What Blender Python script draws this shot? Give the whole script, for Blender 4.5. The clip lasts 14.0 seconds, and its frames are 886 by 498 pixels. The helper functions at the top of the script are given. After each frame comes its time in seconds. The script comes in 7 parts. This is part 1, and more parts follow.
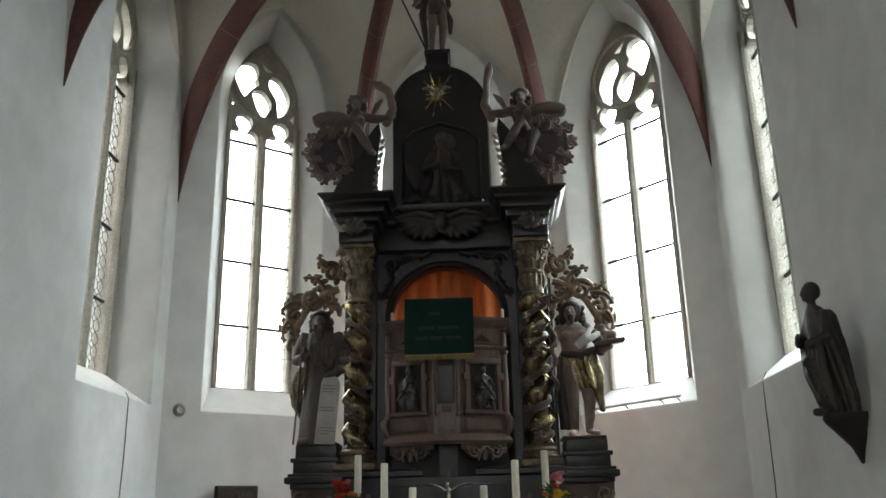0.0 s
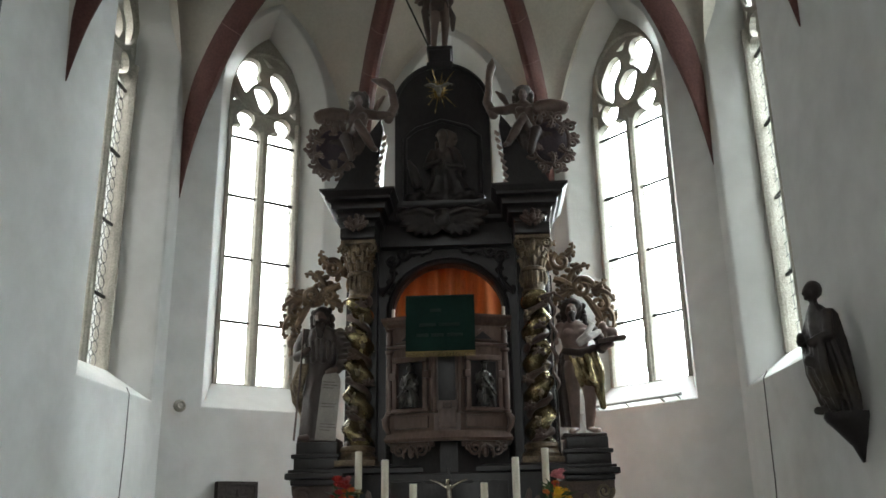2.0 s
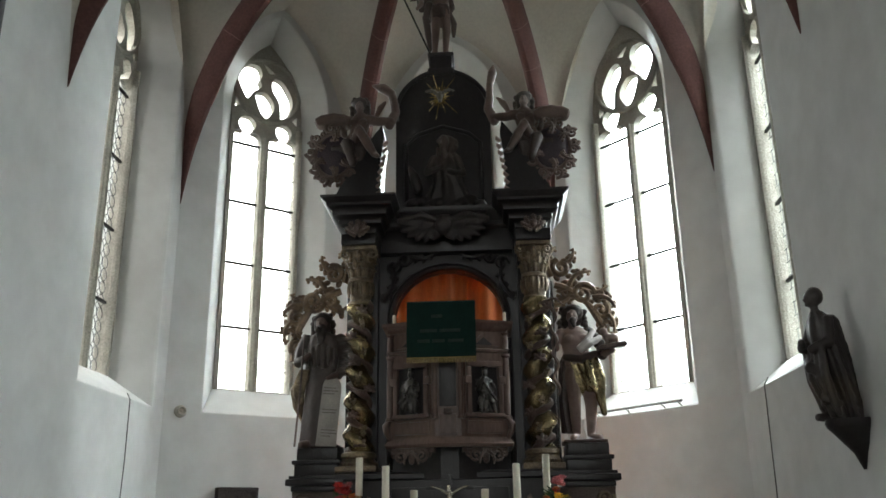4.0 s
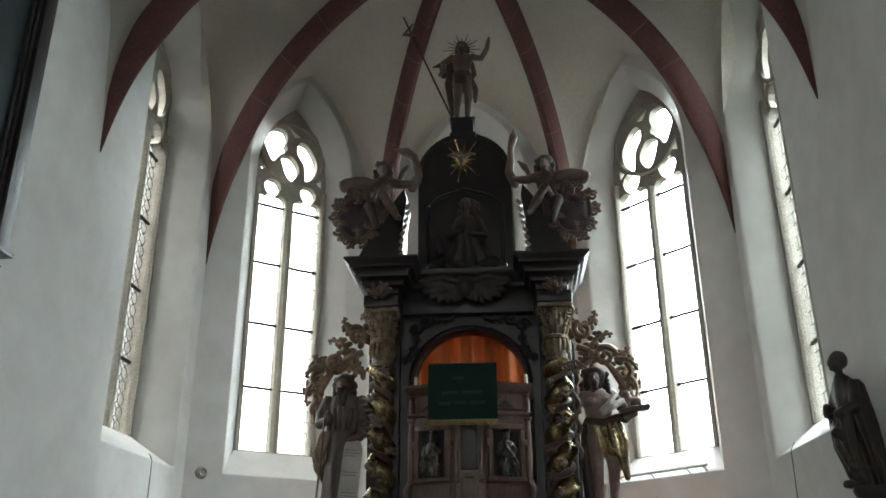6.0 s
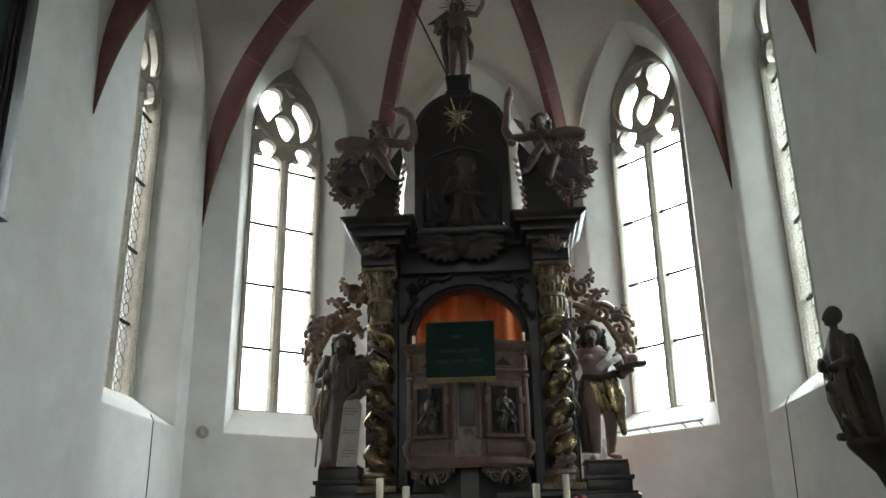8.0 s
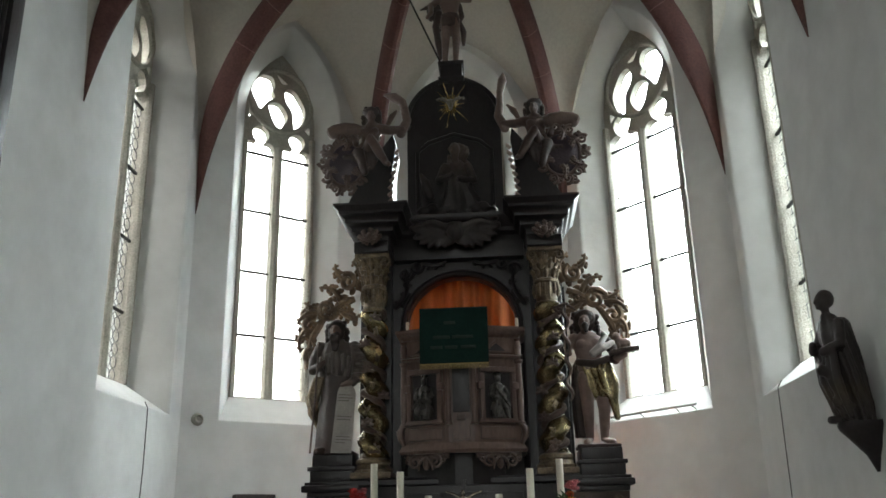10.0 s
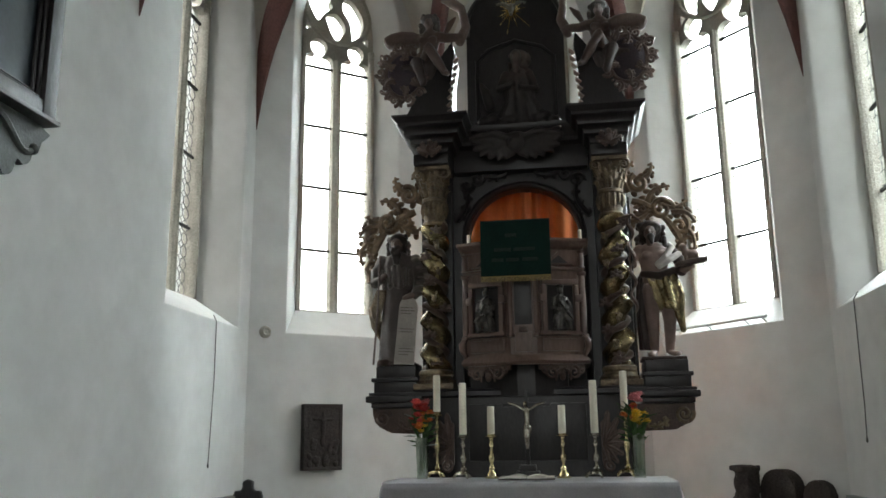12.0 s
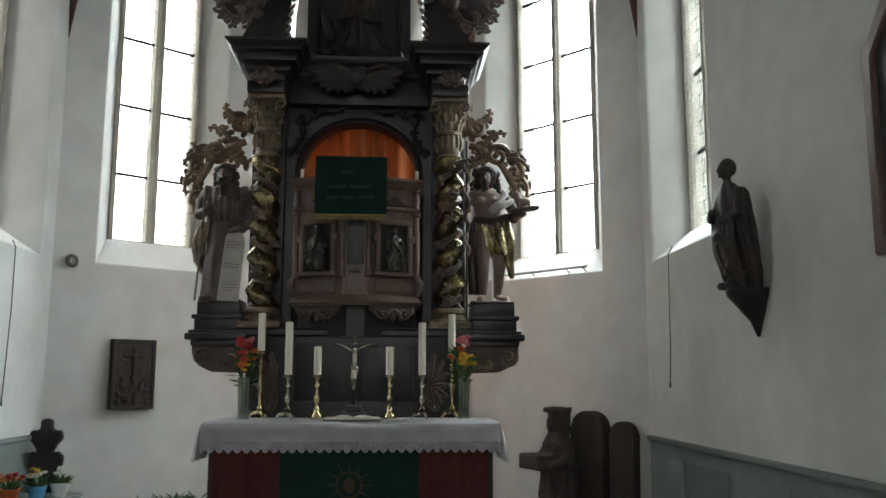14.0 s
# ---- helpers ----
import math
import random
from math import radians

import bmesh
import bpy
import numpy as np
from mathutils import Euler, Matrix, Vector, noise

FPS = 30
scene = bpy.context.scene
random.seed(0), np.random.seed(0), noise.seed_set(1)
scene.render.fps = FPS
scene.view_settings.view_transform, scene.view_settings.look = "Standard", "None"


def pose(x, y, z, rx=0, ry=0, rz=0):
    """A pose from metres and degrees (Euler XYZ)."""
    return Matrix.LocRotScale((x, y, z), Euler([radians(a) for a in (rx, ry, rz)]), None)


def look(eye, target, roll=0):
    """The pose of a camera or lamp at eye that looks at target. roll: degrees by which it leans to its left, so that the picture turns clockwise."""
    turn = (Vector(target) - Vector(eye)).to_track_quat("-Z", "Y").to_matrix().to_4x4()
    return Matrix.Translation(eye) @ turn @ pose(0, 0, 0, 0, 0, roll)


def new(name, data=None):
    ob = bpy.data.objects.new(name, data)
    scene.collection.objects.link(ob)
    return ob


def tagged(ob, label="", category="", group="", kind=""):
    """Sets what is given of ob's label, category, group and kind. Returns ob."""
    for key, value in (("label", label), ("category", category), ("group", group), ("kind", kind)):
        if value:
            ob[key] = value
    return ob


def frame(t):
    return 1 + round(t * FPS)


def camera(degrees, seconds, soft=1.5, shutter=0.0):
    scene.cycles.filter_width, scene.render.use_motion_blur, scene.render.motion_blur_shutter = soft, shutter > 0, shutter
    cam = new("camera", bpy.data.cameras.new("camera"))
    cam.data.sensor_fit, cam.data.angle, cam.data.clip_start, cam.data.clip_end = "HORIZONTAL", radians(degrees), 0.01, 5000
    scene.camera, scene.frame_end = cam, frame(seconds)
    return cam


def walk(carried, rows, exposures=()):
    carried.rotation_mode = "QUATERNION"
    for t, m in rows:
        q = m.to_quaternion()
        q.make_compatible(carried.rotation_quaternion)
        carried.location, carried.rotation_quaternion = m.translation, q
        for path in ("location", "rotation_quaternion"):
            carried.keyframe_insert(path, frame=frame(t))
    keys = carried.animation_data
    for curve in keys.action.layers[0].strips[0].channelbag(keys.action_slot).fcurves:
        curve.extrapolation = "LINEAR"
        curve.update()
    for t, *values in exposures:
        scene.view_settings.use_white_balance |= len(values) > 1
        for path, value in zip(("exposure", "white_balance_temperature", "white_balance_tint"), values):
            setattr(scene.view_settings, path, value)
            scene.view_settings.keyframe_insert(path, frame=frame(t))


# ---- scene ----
# ---------------------------------------------------------------- camera
cam = camera(54.8, 14.0, soft=1.6)
PATH = [
    (0, (0.393, 0.000, 1.603), (0.293, 2.092, 2.274), -1.30),
    (0.5, (0.385, 0.007, 1.588), (0.283, 2.100, 2.258), -1.50),
    (1, (0.367, 0.002, 1.595), (0.266, 2.094, 2.264), -1.40),
    (1.5, (0.381, -0.001, 1.593), (0.277, 2.092, 2.263), -1.20),
    (2, (0.382, 0.004, 1.601), (0.281, 2.100, 2.266), -1.00),
    (4.5, (0.376, -0.010, 1.605), (0.274, 2.077, 2.295), -0.90),
    (5, (0.377, -0.044, 1.601), (0.234, 2.010, 2.378), -0.60),
    (5.5, (0.385, -0.058, 1.610), (0.243, 1.971, 2.447), -0.50),
    (6, (0.384, -0.064, 1.604), (0.231, 1.971, 2.426), -0.30),
    (6.5, (0.385, -0.053, 1.610), (0.231, 1.987, 2.421), -0.40),
    (7, (0.392, -0.052, 1.597), (0.235, 1.999, 2.377), -0.80),
    (7.5, (0.398, -0.065, 1.597), (0.272, 1.987, 2.381), -0.90),
    (8, (0.389, -0.064, 1.604), (0.239, 2.009, 2.328), -0.90),
    (8.2, (0.391, -0.068, 1.611), (0.261, 2.002, 2.344), -1.00),
    (10.5, (0.430, -0.056, 1.593), (0.278, 2.041, 2.241), -1.60),
    (11, (0.473, -0.051, 1.592), (0.201, 2.055, 2.171), -0.50),
    (11.5, (0.496, -0.012, 1.601), (0.158, 2.099, 2.119), -0.60),
    (12, (0.452, 0.056, 1.602), (0.131, 2.178, 2.087), -0.70),
    (12.5, (0.387, 0.099, 1.603), (0.183, 2.241, 2.065), -1.20),
    (13, (0.339, 0.151, 1.609), (0.311, 2.308, 2.040), -0.60),
    (13.5, (0.336, 0.189, 1.602), (0.389, 2.354, 1.993), -0.20),
    (14, (0.338, 0.214, 1.620), (0.472, 2.386, 1.953), 0.10),
]
walk(cam, [(t, look(eye, target, roll)) for t, eye, target, roll in PATH])

# ---------------------------------------------------------------- light
# overcast daylight: a soft sky, a weak wide sun, sky panels outside the windows
WEST = 3.0           # the same at an unseen west window, added to light the altar's front
NAVE = 6.5          # the same outside an unseen nave window, added to light the north wall
LAMP = 18.0           # radiance of the sky outside the windows
SKY_TINT = (0.99, 0.985, 0.965)
COOL_TINT = (0.88, 0.975, 1.0)
world = bpy.data.worlds.new("overcast_sky")
scene.world = world
world.use_nodes = True
wn = world.node_tree.nodes
sky = wn.new("ShaderNodeTexSky")
sky.sky_type, sky.sun_disc = "NISHITA", False
sky.sun_elevation, sky.sun_rotation = radians(42), radians(35)
wn["Background"].inputs["Strength"].default_value = 0.12
world.node_tree.links.new(sky.outputs["Color"], wn["Background"].inputs["Color"])
sun = new("sun", bpy.data.lights.new("sun", "SUN"))
sun.data.energy, sun.data.angle, sun.data.color = 0.8, radians(25), (1.0, 0.97, 0.92)
sun.matrix_world = look((14, 20, 24), (0, 7, 0))
scene.view_settings.exposure = 0.42


# ---------------------------------------------------------------- materials
def mat(name, base, rough=0.6, metal=0.0, second=None, scale=4.0, amount=0.5, fine=60.0, fine_amount=0.25, bump=0.1, stretch=(1, 1, 1),
        spec=0.5, translucent=0.0, vary=0.0, streak=None):
    """Principled surface: base mixed with a second colour by broad noise, then darkened and lightened by fine grain, with a bump."""
    m = bpy.data.materials.new(name)
    m.use_nodes = True
    n, l = m.node_tree.nodes, m.node_tree.links
    p = n["Principled BSDF"]
    co, mp = n.new("ShaderNodeTexCoord"), n.new("ShaderNodeMapping")
    mp.inputs["Scale"].default_value = stretch
    l.new(co.outputs["Object"], mp.inputs["Vector"])
    big, small = n.new("ShaderNodeTexNoise"), n.new("ShaderNodeTexNoise")
    for tex, sc, det in ((big, scale, 5.0), (small, fine, 4.0)):
        tex.inputs["Scale"].default_value, tex.inputs["Detail"].default_value = sc, det
        l.new(mp.outputs["Vector"], tex.inputs["Vector"])
    ramp = n.new("ShaderNodeValToRGB")
    ramp.color_ramp.elements[0].position, ramp.color_ramp.elements[1].position = 0.5 - amount * 0.4, 0.5 + amount * 0.4
    second = second or tuple(c * 0.7 for c in base)
    ramp.color_ramp.elements[0].color, ramp.color_ramp.elements[1].color = (*second, 1), (*base, 1)
    l.new(big.outputs["Fac"], ramp.inputs["Fac"])
    hsv = n.new("ShaderNodeHueSaturation")
    l.new(ramp.outputs["Color"], hsv.inputs["Color"])
    val = n.new("ShaderNodeMapRange")
    val.inputs["From Min"].default_value, val.inputs["From Max"].default_value = 0.3, 0.7
    val.inputs["To Min"].default_value, val.inputs["To Max"].default_value = 1 - fine_amount, 1 + fine_amount
    l.new(small.outputs["Fac"], val.inputs["Value"])
    grain = val.outputs["Result"]
    if vary:
        info, r = n.new("ShaderNodeObjectInfo"), n.new("ShaderNodeMapRange")
        r.inputs["To Min"].default_value, r.inputs["To Max"].default_value = 1 - vary, 1 + vary
        l.new(info.outputs["Random"], r.inputs["Value"])
        mul = n.new("ShaderNodeMath")
        mul.operation = "MULTIPLY"
        l.new(grain, mul.inputs[0]), l.new(r.outputs["Result"], mul.inputs[1])
        grain = mul.outputs["Value"]
    l.new(grain, hsv.inputs["Value"])
    l.new(hsv.outputs["Color"], p.inputs["Base Color"])
    rr = n.new("ShaderNodeMapRange")
    rr.inputs["To Min"].default_value, rr.inputs["To Max"].default_value = max(rough - 0.12, 0.05), min(rough + 0.12, 1)
    l.new(big.outputs["Fac"], rr.inputs["Value"]), l.new(rr.outputs["Result"], p.inputs["Roughness"])
    p.inputs["Metallic"].default_value, p.inputs["Specular IOR Level"].default_value = metal, spec
    if bump:
        add, b = n.new("ShaderNodeMath"), n.new("ShaderNodeBump")
        add.operation = "ADD"
        l.new(big.outputs["Fac"], add.inputs[0]), l.new(small.outputs["Fac"], add.inputs[1])
        b.inputs["Strength"].default_value, b.inputs["Distance"].default_value = bump, 0.02
        l.new(add.outputs["Value"], b.inputs["Height"]), l.new(b.outputs["Normal"], p.inputs["Normal"])
    if translucent:
        t, mix = n.new("ShaderNodeBsdfTranslucent"), n.new("ShaderNodeMixShader")
        l.new(hsv.outputs["Color"], t.inputs["Color"])
        mix.inputs["Fac"].default_value = translucent
        l.new(p.outputs["BSDF"], mix.inputs[1]), l.new(t.outputs["BSDF"], mix.inputs[2])
        l.new(mix.outputs["Shader"], n["Material Output"].inputs["Surface"])
    return m


def glass_mat(name, tint, gloss=0.06):
    m = bpy.data.materials.new(name)
    m.use_nodes = True
    n, l = m.node_tree.nodes, m.node_tree.links
    n.remove(n["Principled BSDF"])
    t, g, mix, tex = n.new("ShaderNodeBsdfTransparent"), n.new("ShaderNodeBsdfGlossy"), n.new("ShaderNodeMixShader"), n.new("ShaderNodeTexNoise")
    tex.inputs["Scale"].default_value = 3.0
    ramp = n.new("ShaderNodeValToRGB")
    ramp.color_ramp.elements[0].color, ramp.color_ramp.elements[1].color = (*[c * 0.9 for c in tint], 1), (*tint, 1)
    l.new(tex.outputs["Fac"], ramp.inputs["Fac"]), l.new(ramp.outputs["Color"], t.inputs["Color"])
    g.inputs["Roughness"].default_value = 0.15
    mix.inputs["Fac"].default_value = gloss
    l.new(t.outputs["BSDF"], mix.inputs[1]), l.new(g.outputs["BSDF"], mix.inputs[2])
    l.new(mix.outputs["Shader"], n["Material Output"].inputs["Surface"])
    return m


PLASTER = mat("limewash_plaster", (0.60, 0.60, 0.58), 0.9, second=(0.475, 0.475, 0.458), scale=0.9, amount=0.8, fine=4.0, fine_amount=0.06, bump=0.25, stretch=(1, 1, 1), spec=0.2)
VAULT = mat("vault_limewash", (0.53, 0.50, 0.44), 0.9, second=(0.43, 0.405, 0.355), scale=1.1, amount=0.9, fine=25, fine_amount=0.05, bump=0.15, spec=0.2)
RIB = mat("red_limewash", (0.138, 0.064, 0.056), 0.85, second=(0.090, 0.043, 0.039), scale=5, amount=0.8, fine=40, fine_amount=0.15, bump=0.2, spec=0.25)
STONE = mat("tracery_sandstone", (0.42, 0.40, 0.35), 0.9, second=(0.27, 0.25, 0.21), scale=6, amount=0.9, fine=60, fine_amount=0.2, bump=0.35, spec=0.2)
FLOOR = mat("stone_floor", (0.26, 0.23, 0.20), 0.7, second=(0.19, 0.17, 0.15), scale=3, fine=40, fine_amount=0.15, bump=0.15, vary=0.12)
DADO = mat("grey_green_paint", (0.16, 0.19, 0.18), 0.6, second=(0.12, 0.145, 0.14), scale=3, fine=50, fine_amount=0.1, bump=0.06)
BLACKWOOD = mat("black_stained_wood", (0.021, 0.017, 0.018), 0.36, second=(0.013, 0.010, 0.011), scale=5, fine=50, fine_amount=0.3, bump=0.12, stretch=(1, 1, 0.4), spec=0.5)
BROWNWOOD = mat("red_brown_wood", (0.165, 0.105, 0.083), 0.36, second=(0.075, 0.047, 0.038), scale=6, amount=0.8, fine=45, fine_amount=0.25, bump=0.12, stretch=(1, 1, 0.25))
CARVED = mat("carved_brown_wood", (0.133, 0.0884, 0.0714), 0.48, second=(0.0612, 0.0408, 0.034), scale=9, amount=0.8, fine=70, fine_amount=0.3, bump=0.3, spec=0.5)
STATUE = mat("dark_painted_limewood", (0.17, 0.116, 0.0935), 0.45, second=(0.085, 0.0561, 0.0493), scale=5, amount=0.9, fine=40, fine_amount=0.12, bump=0.12, spec=0.5)
PALE = mat("pale_painted_limewood", (0.34, 0.25, 0.21), 0.45, second=(0.16, 0.11, 0.09), scale=4, amount=0.9, fine=40, fine_amount=0.1, bump=0.1)
FLESH = mat("pale_flesh_paint", (0.29, 0.205, 0.175), 0.42, second=(0.14, 0.098, 0.085), scale=6, amount=0.9, fine=40, fine_amount=0.08, bump=0.08)
DIMFLESH = mat("darkened_flesh_paint", (0.158, 0.107, 0.0878), 0.42, second=(0.0788, 0.0529, 0.045), scale=6, amount=0.9, fine=40, fine_amount=0.08, bump=0.08, spec=0.5)
HAIR = mat("dark_brown_hair_paint", (0.06, 0.042, 0.036), 0.45, second=(0.03, 0.0225, 0.0195), scale=12, fine=50, fine_amount=0.15, bump=0.15, spec=0.5)
ROBE = mat("dark_brown_robe_paint", (0.0685, 0.0459, 0.0386), 0.45, second=(0.0349, 0.0238, 0.0211), scale=4, amount=0.9, fine=40, fine_amount=0.12, bump=0.1, spec=0.5)
GREYROBE = mat("grey_worn_robe_paint", (0.13, 0.107, 0.093), 0.38, second=(0.0506, 0.0405, 0.036), scale=6, amount=0.9, fine=40, fine_amount=0.12, bump=0.12, spec=0.5)
SASH = mat("chalk_white_paint", (0.50, 0.46, 0.43), 0.5, second=(0.33, 0.29, 0.27), scale=6, fine=40, fine_amount=0.08, bump=0.1)
GOLD = mat("worn_gilding", (0.62, 0.50, 0.27), 0.24, 0.85, second=(0.040, 0.030, 0.020), scale=7, amount=0.6, fine=50, fine_amount=0.3, bump=0.3)
DULLGOLD = mat("dull_gilding", (0.351, 0.27, 0.176), 0.40, 0.55, second=(0.0473, 0.0338, 0.027), scale=10, amount=0.8, fine=60, fine_amount=0.3, bump=0.35)
BRIGHTGOLD = mat("bright_gilding", (0.85, 0.66, 0.30), 0.25, 0.9, second=(0.5, 0.36, 0.14), scale=12, fine=60, fine_amount=0.2, bump=0.1)
CURTAIN = mat("orange_curtain", (0.726, 0.237, 0.066), 0.8, second=(0.396, 0.116, 0.0385), scale=3, amount=0.9, fine=80, fine_amount=0.15, bump=0.05, stretch=(4, 1, 0.3), translucent=0.18)
GREENCLOTH = mat("dark_green_velvet", (0.013, 0.0403, 0.0325), 0.9, second=(0.0091, 0.0273, 0.0234), scale=5, fine=120, fine_amount=0.2, bump=0.1, spec=0.15)
REDCLOTH = mat("dark_red_cloth", (0.09, 0.0252, 0.0252), 0.85, second=(0.0576, 0.018, 0.018), scale=4, fine=120, fine_amount=0.15, bump=0.1, spec=0.2)
LINEN = mat("white_linen", (0.84, 0.83, 0.85), 0.85, second=(0.70, 0.69, 0.73), scale=5, fine=120, fine_amount=0.08, bump=0.15, spec=0.2)
LACE = mat("lace_linen", (0.42, 0.40, 0.43), 0.9, second=(0.28, 0.26, 0.29), scale=14, amount=0.8, fine=90, fine_amount=0.25, bump=0.3, spec=0.2)
FRINGE = mat("gold_fringe", (0.42, 0.31, 0.12), 0.6, second=(0.22, 0.15, 0.05), scale=60, fine=160, fine_amount=0.3, bump=0.3)
THREAD = mat("grey_green_thread", (0.016, 0.041, 0.033), 0.75, bump=0.05)
WAX = mat("ivory_wax", (0.80, 0.76, 0.64), 0.45, second=(0.72, 0.67, 0.54), scale=9, fine=60, fine_amount=0.04, bump=0.05)
SILVER = mat("old_silver_plate", (0.62, 0.58, 0.50), 0.20, 0.95, second=(0.18, 0.15, 0.11), scale=14, fine=60, fine_amount=0.2, bump=0.1)
BRASS = mat("polished_brass", (0.80, 0.68, 0.40), 0.17, 0.95, second=(0.42, 0.33, 0.17), scale=14, fine=60, fine_amount=0.2, bump=0.1)
IRON = mat("black_iron", (0.025, 0.024, 0.023), 0.6, 0.4, bump=0.1)
LEAD = mat("lead_came", (0.10, 0.10, 0.10), 0.6, 0.3, bump=0.1)
CORD = mat("grey_cord", (0.10, 0.095, 0.09), 0.8, bump=0.05)
PAPER = mat("book_paper", (0.75, 0.72, 0.66), 0.8, second=(0.66, 0.62, 0.55), scale=4, fine=90, fine_amount=0.05, bump=0.05)
INK = mat("faded_ink", (0.22, 0.20, 0.18), 0.8, bump=0.0)
TOMB = mat("dark_sandstone", (0.060, 0.049, 0.045), 0.85, second=(0.027, 0.023, 0.021), scale=6, amount=0.9, fine=50, fine_amount=0.3, bump=0.5, spec=0.25)
WHITEPAINT = mat("white_painted_board", (0.62, 0.62, 0.60), 0.6, second=(0.5, 0.5, 0.48), scale=5, fine=50, fine_amount=0.06, bump=0.05)
LEAF = mat("green_leaf", (0.05, 0.11, 0.03), 0.6, second=(0.03, 0.065, 0.02), scale=20, fine=60, fine_amount=0.2, bump=0.1, vary=0.25)
SILVERLEAF = mat("silver_grey_leaf", (0.36, 0.40, 0.36), 0.6, bump=0.1)
PETALS = {
    "red": mat("red_petal", (0.55, 0.045, 0.04), 0.6, second=(0.35, 0.02, 0.02), scale=20, bump=0.1, vary=0.2),
    "orange": mat("orange_petal", (0.62, 0.16, 0.03), 0.6, second=(0.45, 0.09, 0.02), scale=20, bump=0.1, vary=0.2),
    "yellow": mat("yellow_petal", (0.72, 0.45, 0.03), 0.6, second=(0.55, 0.30, 0.02), scale=20, bump=0.1, vary=0.2),
    "pink": mat("pink_petal", (0.62, 0.20, 0.22), 0.6, bump=0.1, vary=0.2),
    "white": mat("white_petal", (0.70, 0.72, 0.66), 0.6, bump=0.1, vary=0.1),
    "blue": mat("blue_wrap", (0.08, 0.28, 0.50), 0.4, bump=0.1),
}
PANE = glass_mat("old_window_glass", (0.95, 0.97, 0.97))
VASEGLASS = glass_mat("green_vase_glass", (0.84, 0.90, 0.82), 0.22)
NICHE = mat("dark_silvered_wood", (0.10, 0.095, 0.085), 0.28, 0.6, second=(0.025, 0.022, 0.02), scale=14, amount=0.7, fine=60, fine_amount=0.3, bump=0.2)
SCROLL = mat("bronzed_carving", (0.289, 0.196, 0.119), 0.38, 0.35, second=(0.0595, 0.0425, 0.034), scale=9, amount=0.8, fine=50, fine_amount=0.2, bump=0.25)
PICTURE = mat("dark_oil_painting", (0.030, 0.034, 0.036), 0.35, second=(0.012, 0.014, 0.015), scale=4, fine=40, fine_amount=0.3, bump=0.05)


# ---------------------------------------------------------------- mesh helpers
def finish(name, bm, material, smooth=True):
    bmesh.ops.recalc_face_normals(bm, faces=bm.faces)
    me = bpy.data.meshes.new(name)
    if smooth:
        for f in bm.faces:
            f.smooth = True
        for e in bm.edges:
            if len(e.link_faces) == 2 and e.calc_face_angle(0) > 0.7:
                e.smooth = False
    bm.to_mesh(me)
    bm.free()
    me.materials.append(material)
    return me


def part(name, bm, material, parent=None, label="", smooth=True):
    ob = new(name, finish(name, bm, material, smooth))
    ob.parent = parent
    return tagged(ob, label) if label else ob


def thing(name, where, label, category, group="", kind=""):
    ob = new(name)
    ob.location = where
    ob.empty_display_size = 0.1
    return tagged(ob, label, category, group, kind)


def box(bm, lo, hi, bevel=0.0):
    lo, hi = Vector(lo), Vector(hi)
    made = bmesh.ops.create_cube(bm, size=1.0, matrix=Matrix.Translation((lo + hi) / 2) @ Matrix.Diagonal((*(hi - lo), 1)))
    if bevel:
        edges = {e for v in made["verts"] for e in v.link_edges}
        bmesh.ops.bevel(bm, geom=list(edges), offset=bevel, segments=2, affect="EDGES", profile=0.6)
    return bm


def lathe(bm, profile, at=(0, 0, 0), seg=20, m=None):
    """Turned solid from (radius, height) pairs."""
    at, rings = Vector(at), []
    m = m or Matrix.Identity(4)
    for r, z in profile:
        rings.append([bm.verts.new(m @ (at + Vector((r * math.cos(a), r * math.sin(a), z)))) for a in (2 * math.pi * i / seg for i in range(seg))])
    for a, b in zip(rings, rings[1:]):
        for i in range(seg):
            bm.faces.new((a[i], a[(i + 1) % seg], b[(i + 1) % seg], b[i]))
    bm.faces.new(rings[0][::-1]), bm.faces.new(rings[-1])
    return bm


def tube(bm, points, radii, seg=8):
    """Round tube along points; radii is one number or one for each point."""
    pts = [Vector(p) for p in points]
    radii = [radii] * len(pts) if isinstance(radii, (int, float)) else radii
    rings, side = [], None
    for i, p in enumerate(pts):
        d = (pts[min(i + 1, len(pts) - 1)] - pts[max(i - 1, 0)]).normalized()
        side = (side - d * side.dot(d)).normalized() if side and (side - d * side.dot(d)).length > 1e-4 else d.orthogonal().normalized()
        up = d.cross(side)
        rings.append([bm.verts.new(p + radii[i] * (math.cos(a) * side + math.sin(a) * up)) for a in (2 * math.pi * k / seg for k in range(seg))])
    for a, b in zip(rings, rings[1:]):
        for k in range(seg):
            bm.faces.new((a[k], a[(k + 1) % seg], b[(k + 1) % seg], b[k]))
    bm.faces.new(rings[0][::-1]), bm.faces.new(rings[-1])
    return bm


def ball(bm, c, r, turn=(0, 0, 0), u=12, v=8):
    r = (r, r, r) if isinstance(r, (int, float)) else r
    bmesh.ops.create_uvsphere(bm, u_segments=u, v_segments=v, radius=1.0, matrix=pose(*c, *turn) @ Matrix.Diagonal((*r, 1)))
    return bm


def limb(bm, points, radii, seg=10):
    """Rounded limb: a tube with a ball at each end."""
    tube(bm, points, radii, seg)
    ball(bm, points[0], radii[0] if not isinstance(radii, float) else radii, u=10, v=6)
    ball(bm, points[-1], radii[-1] if not isinstance(radii, float) else radii, u=10, v=6)
    return bm


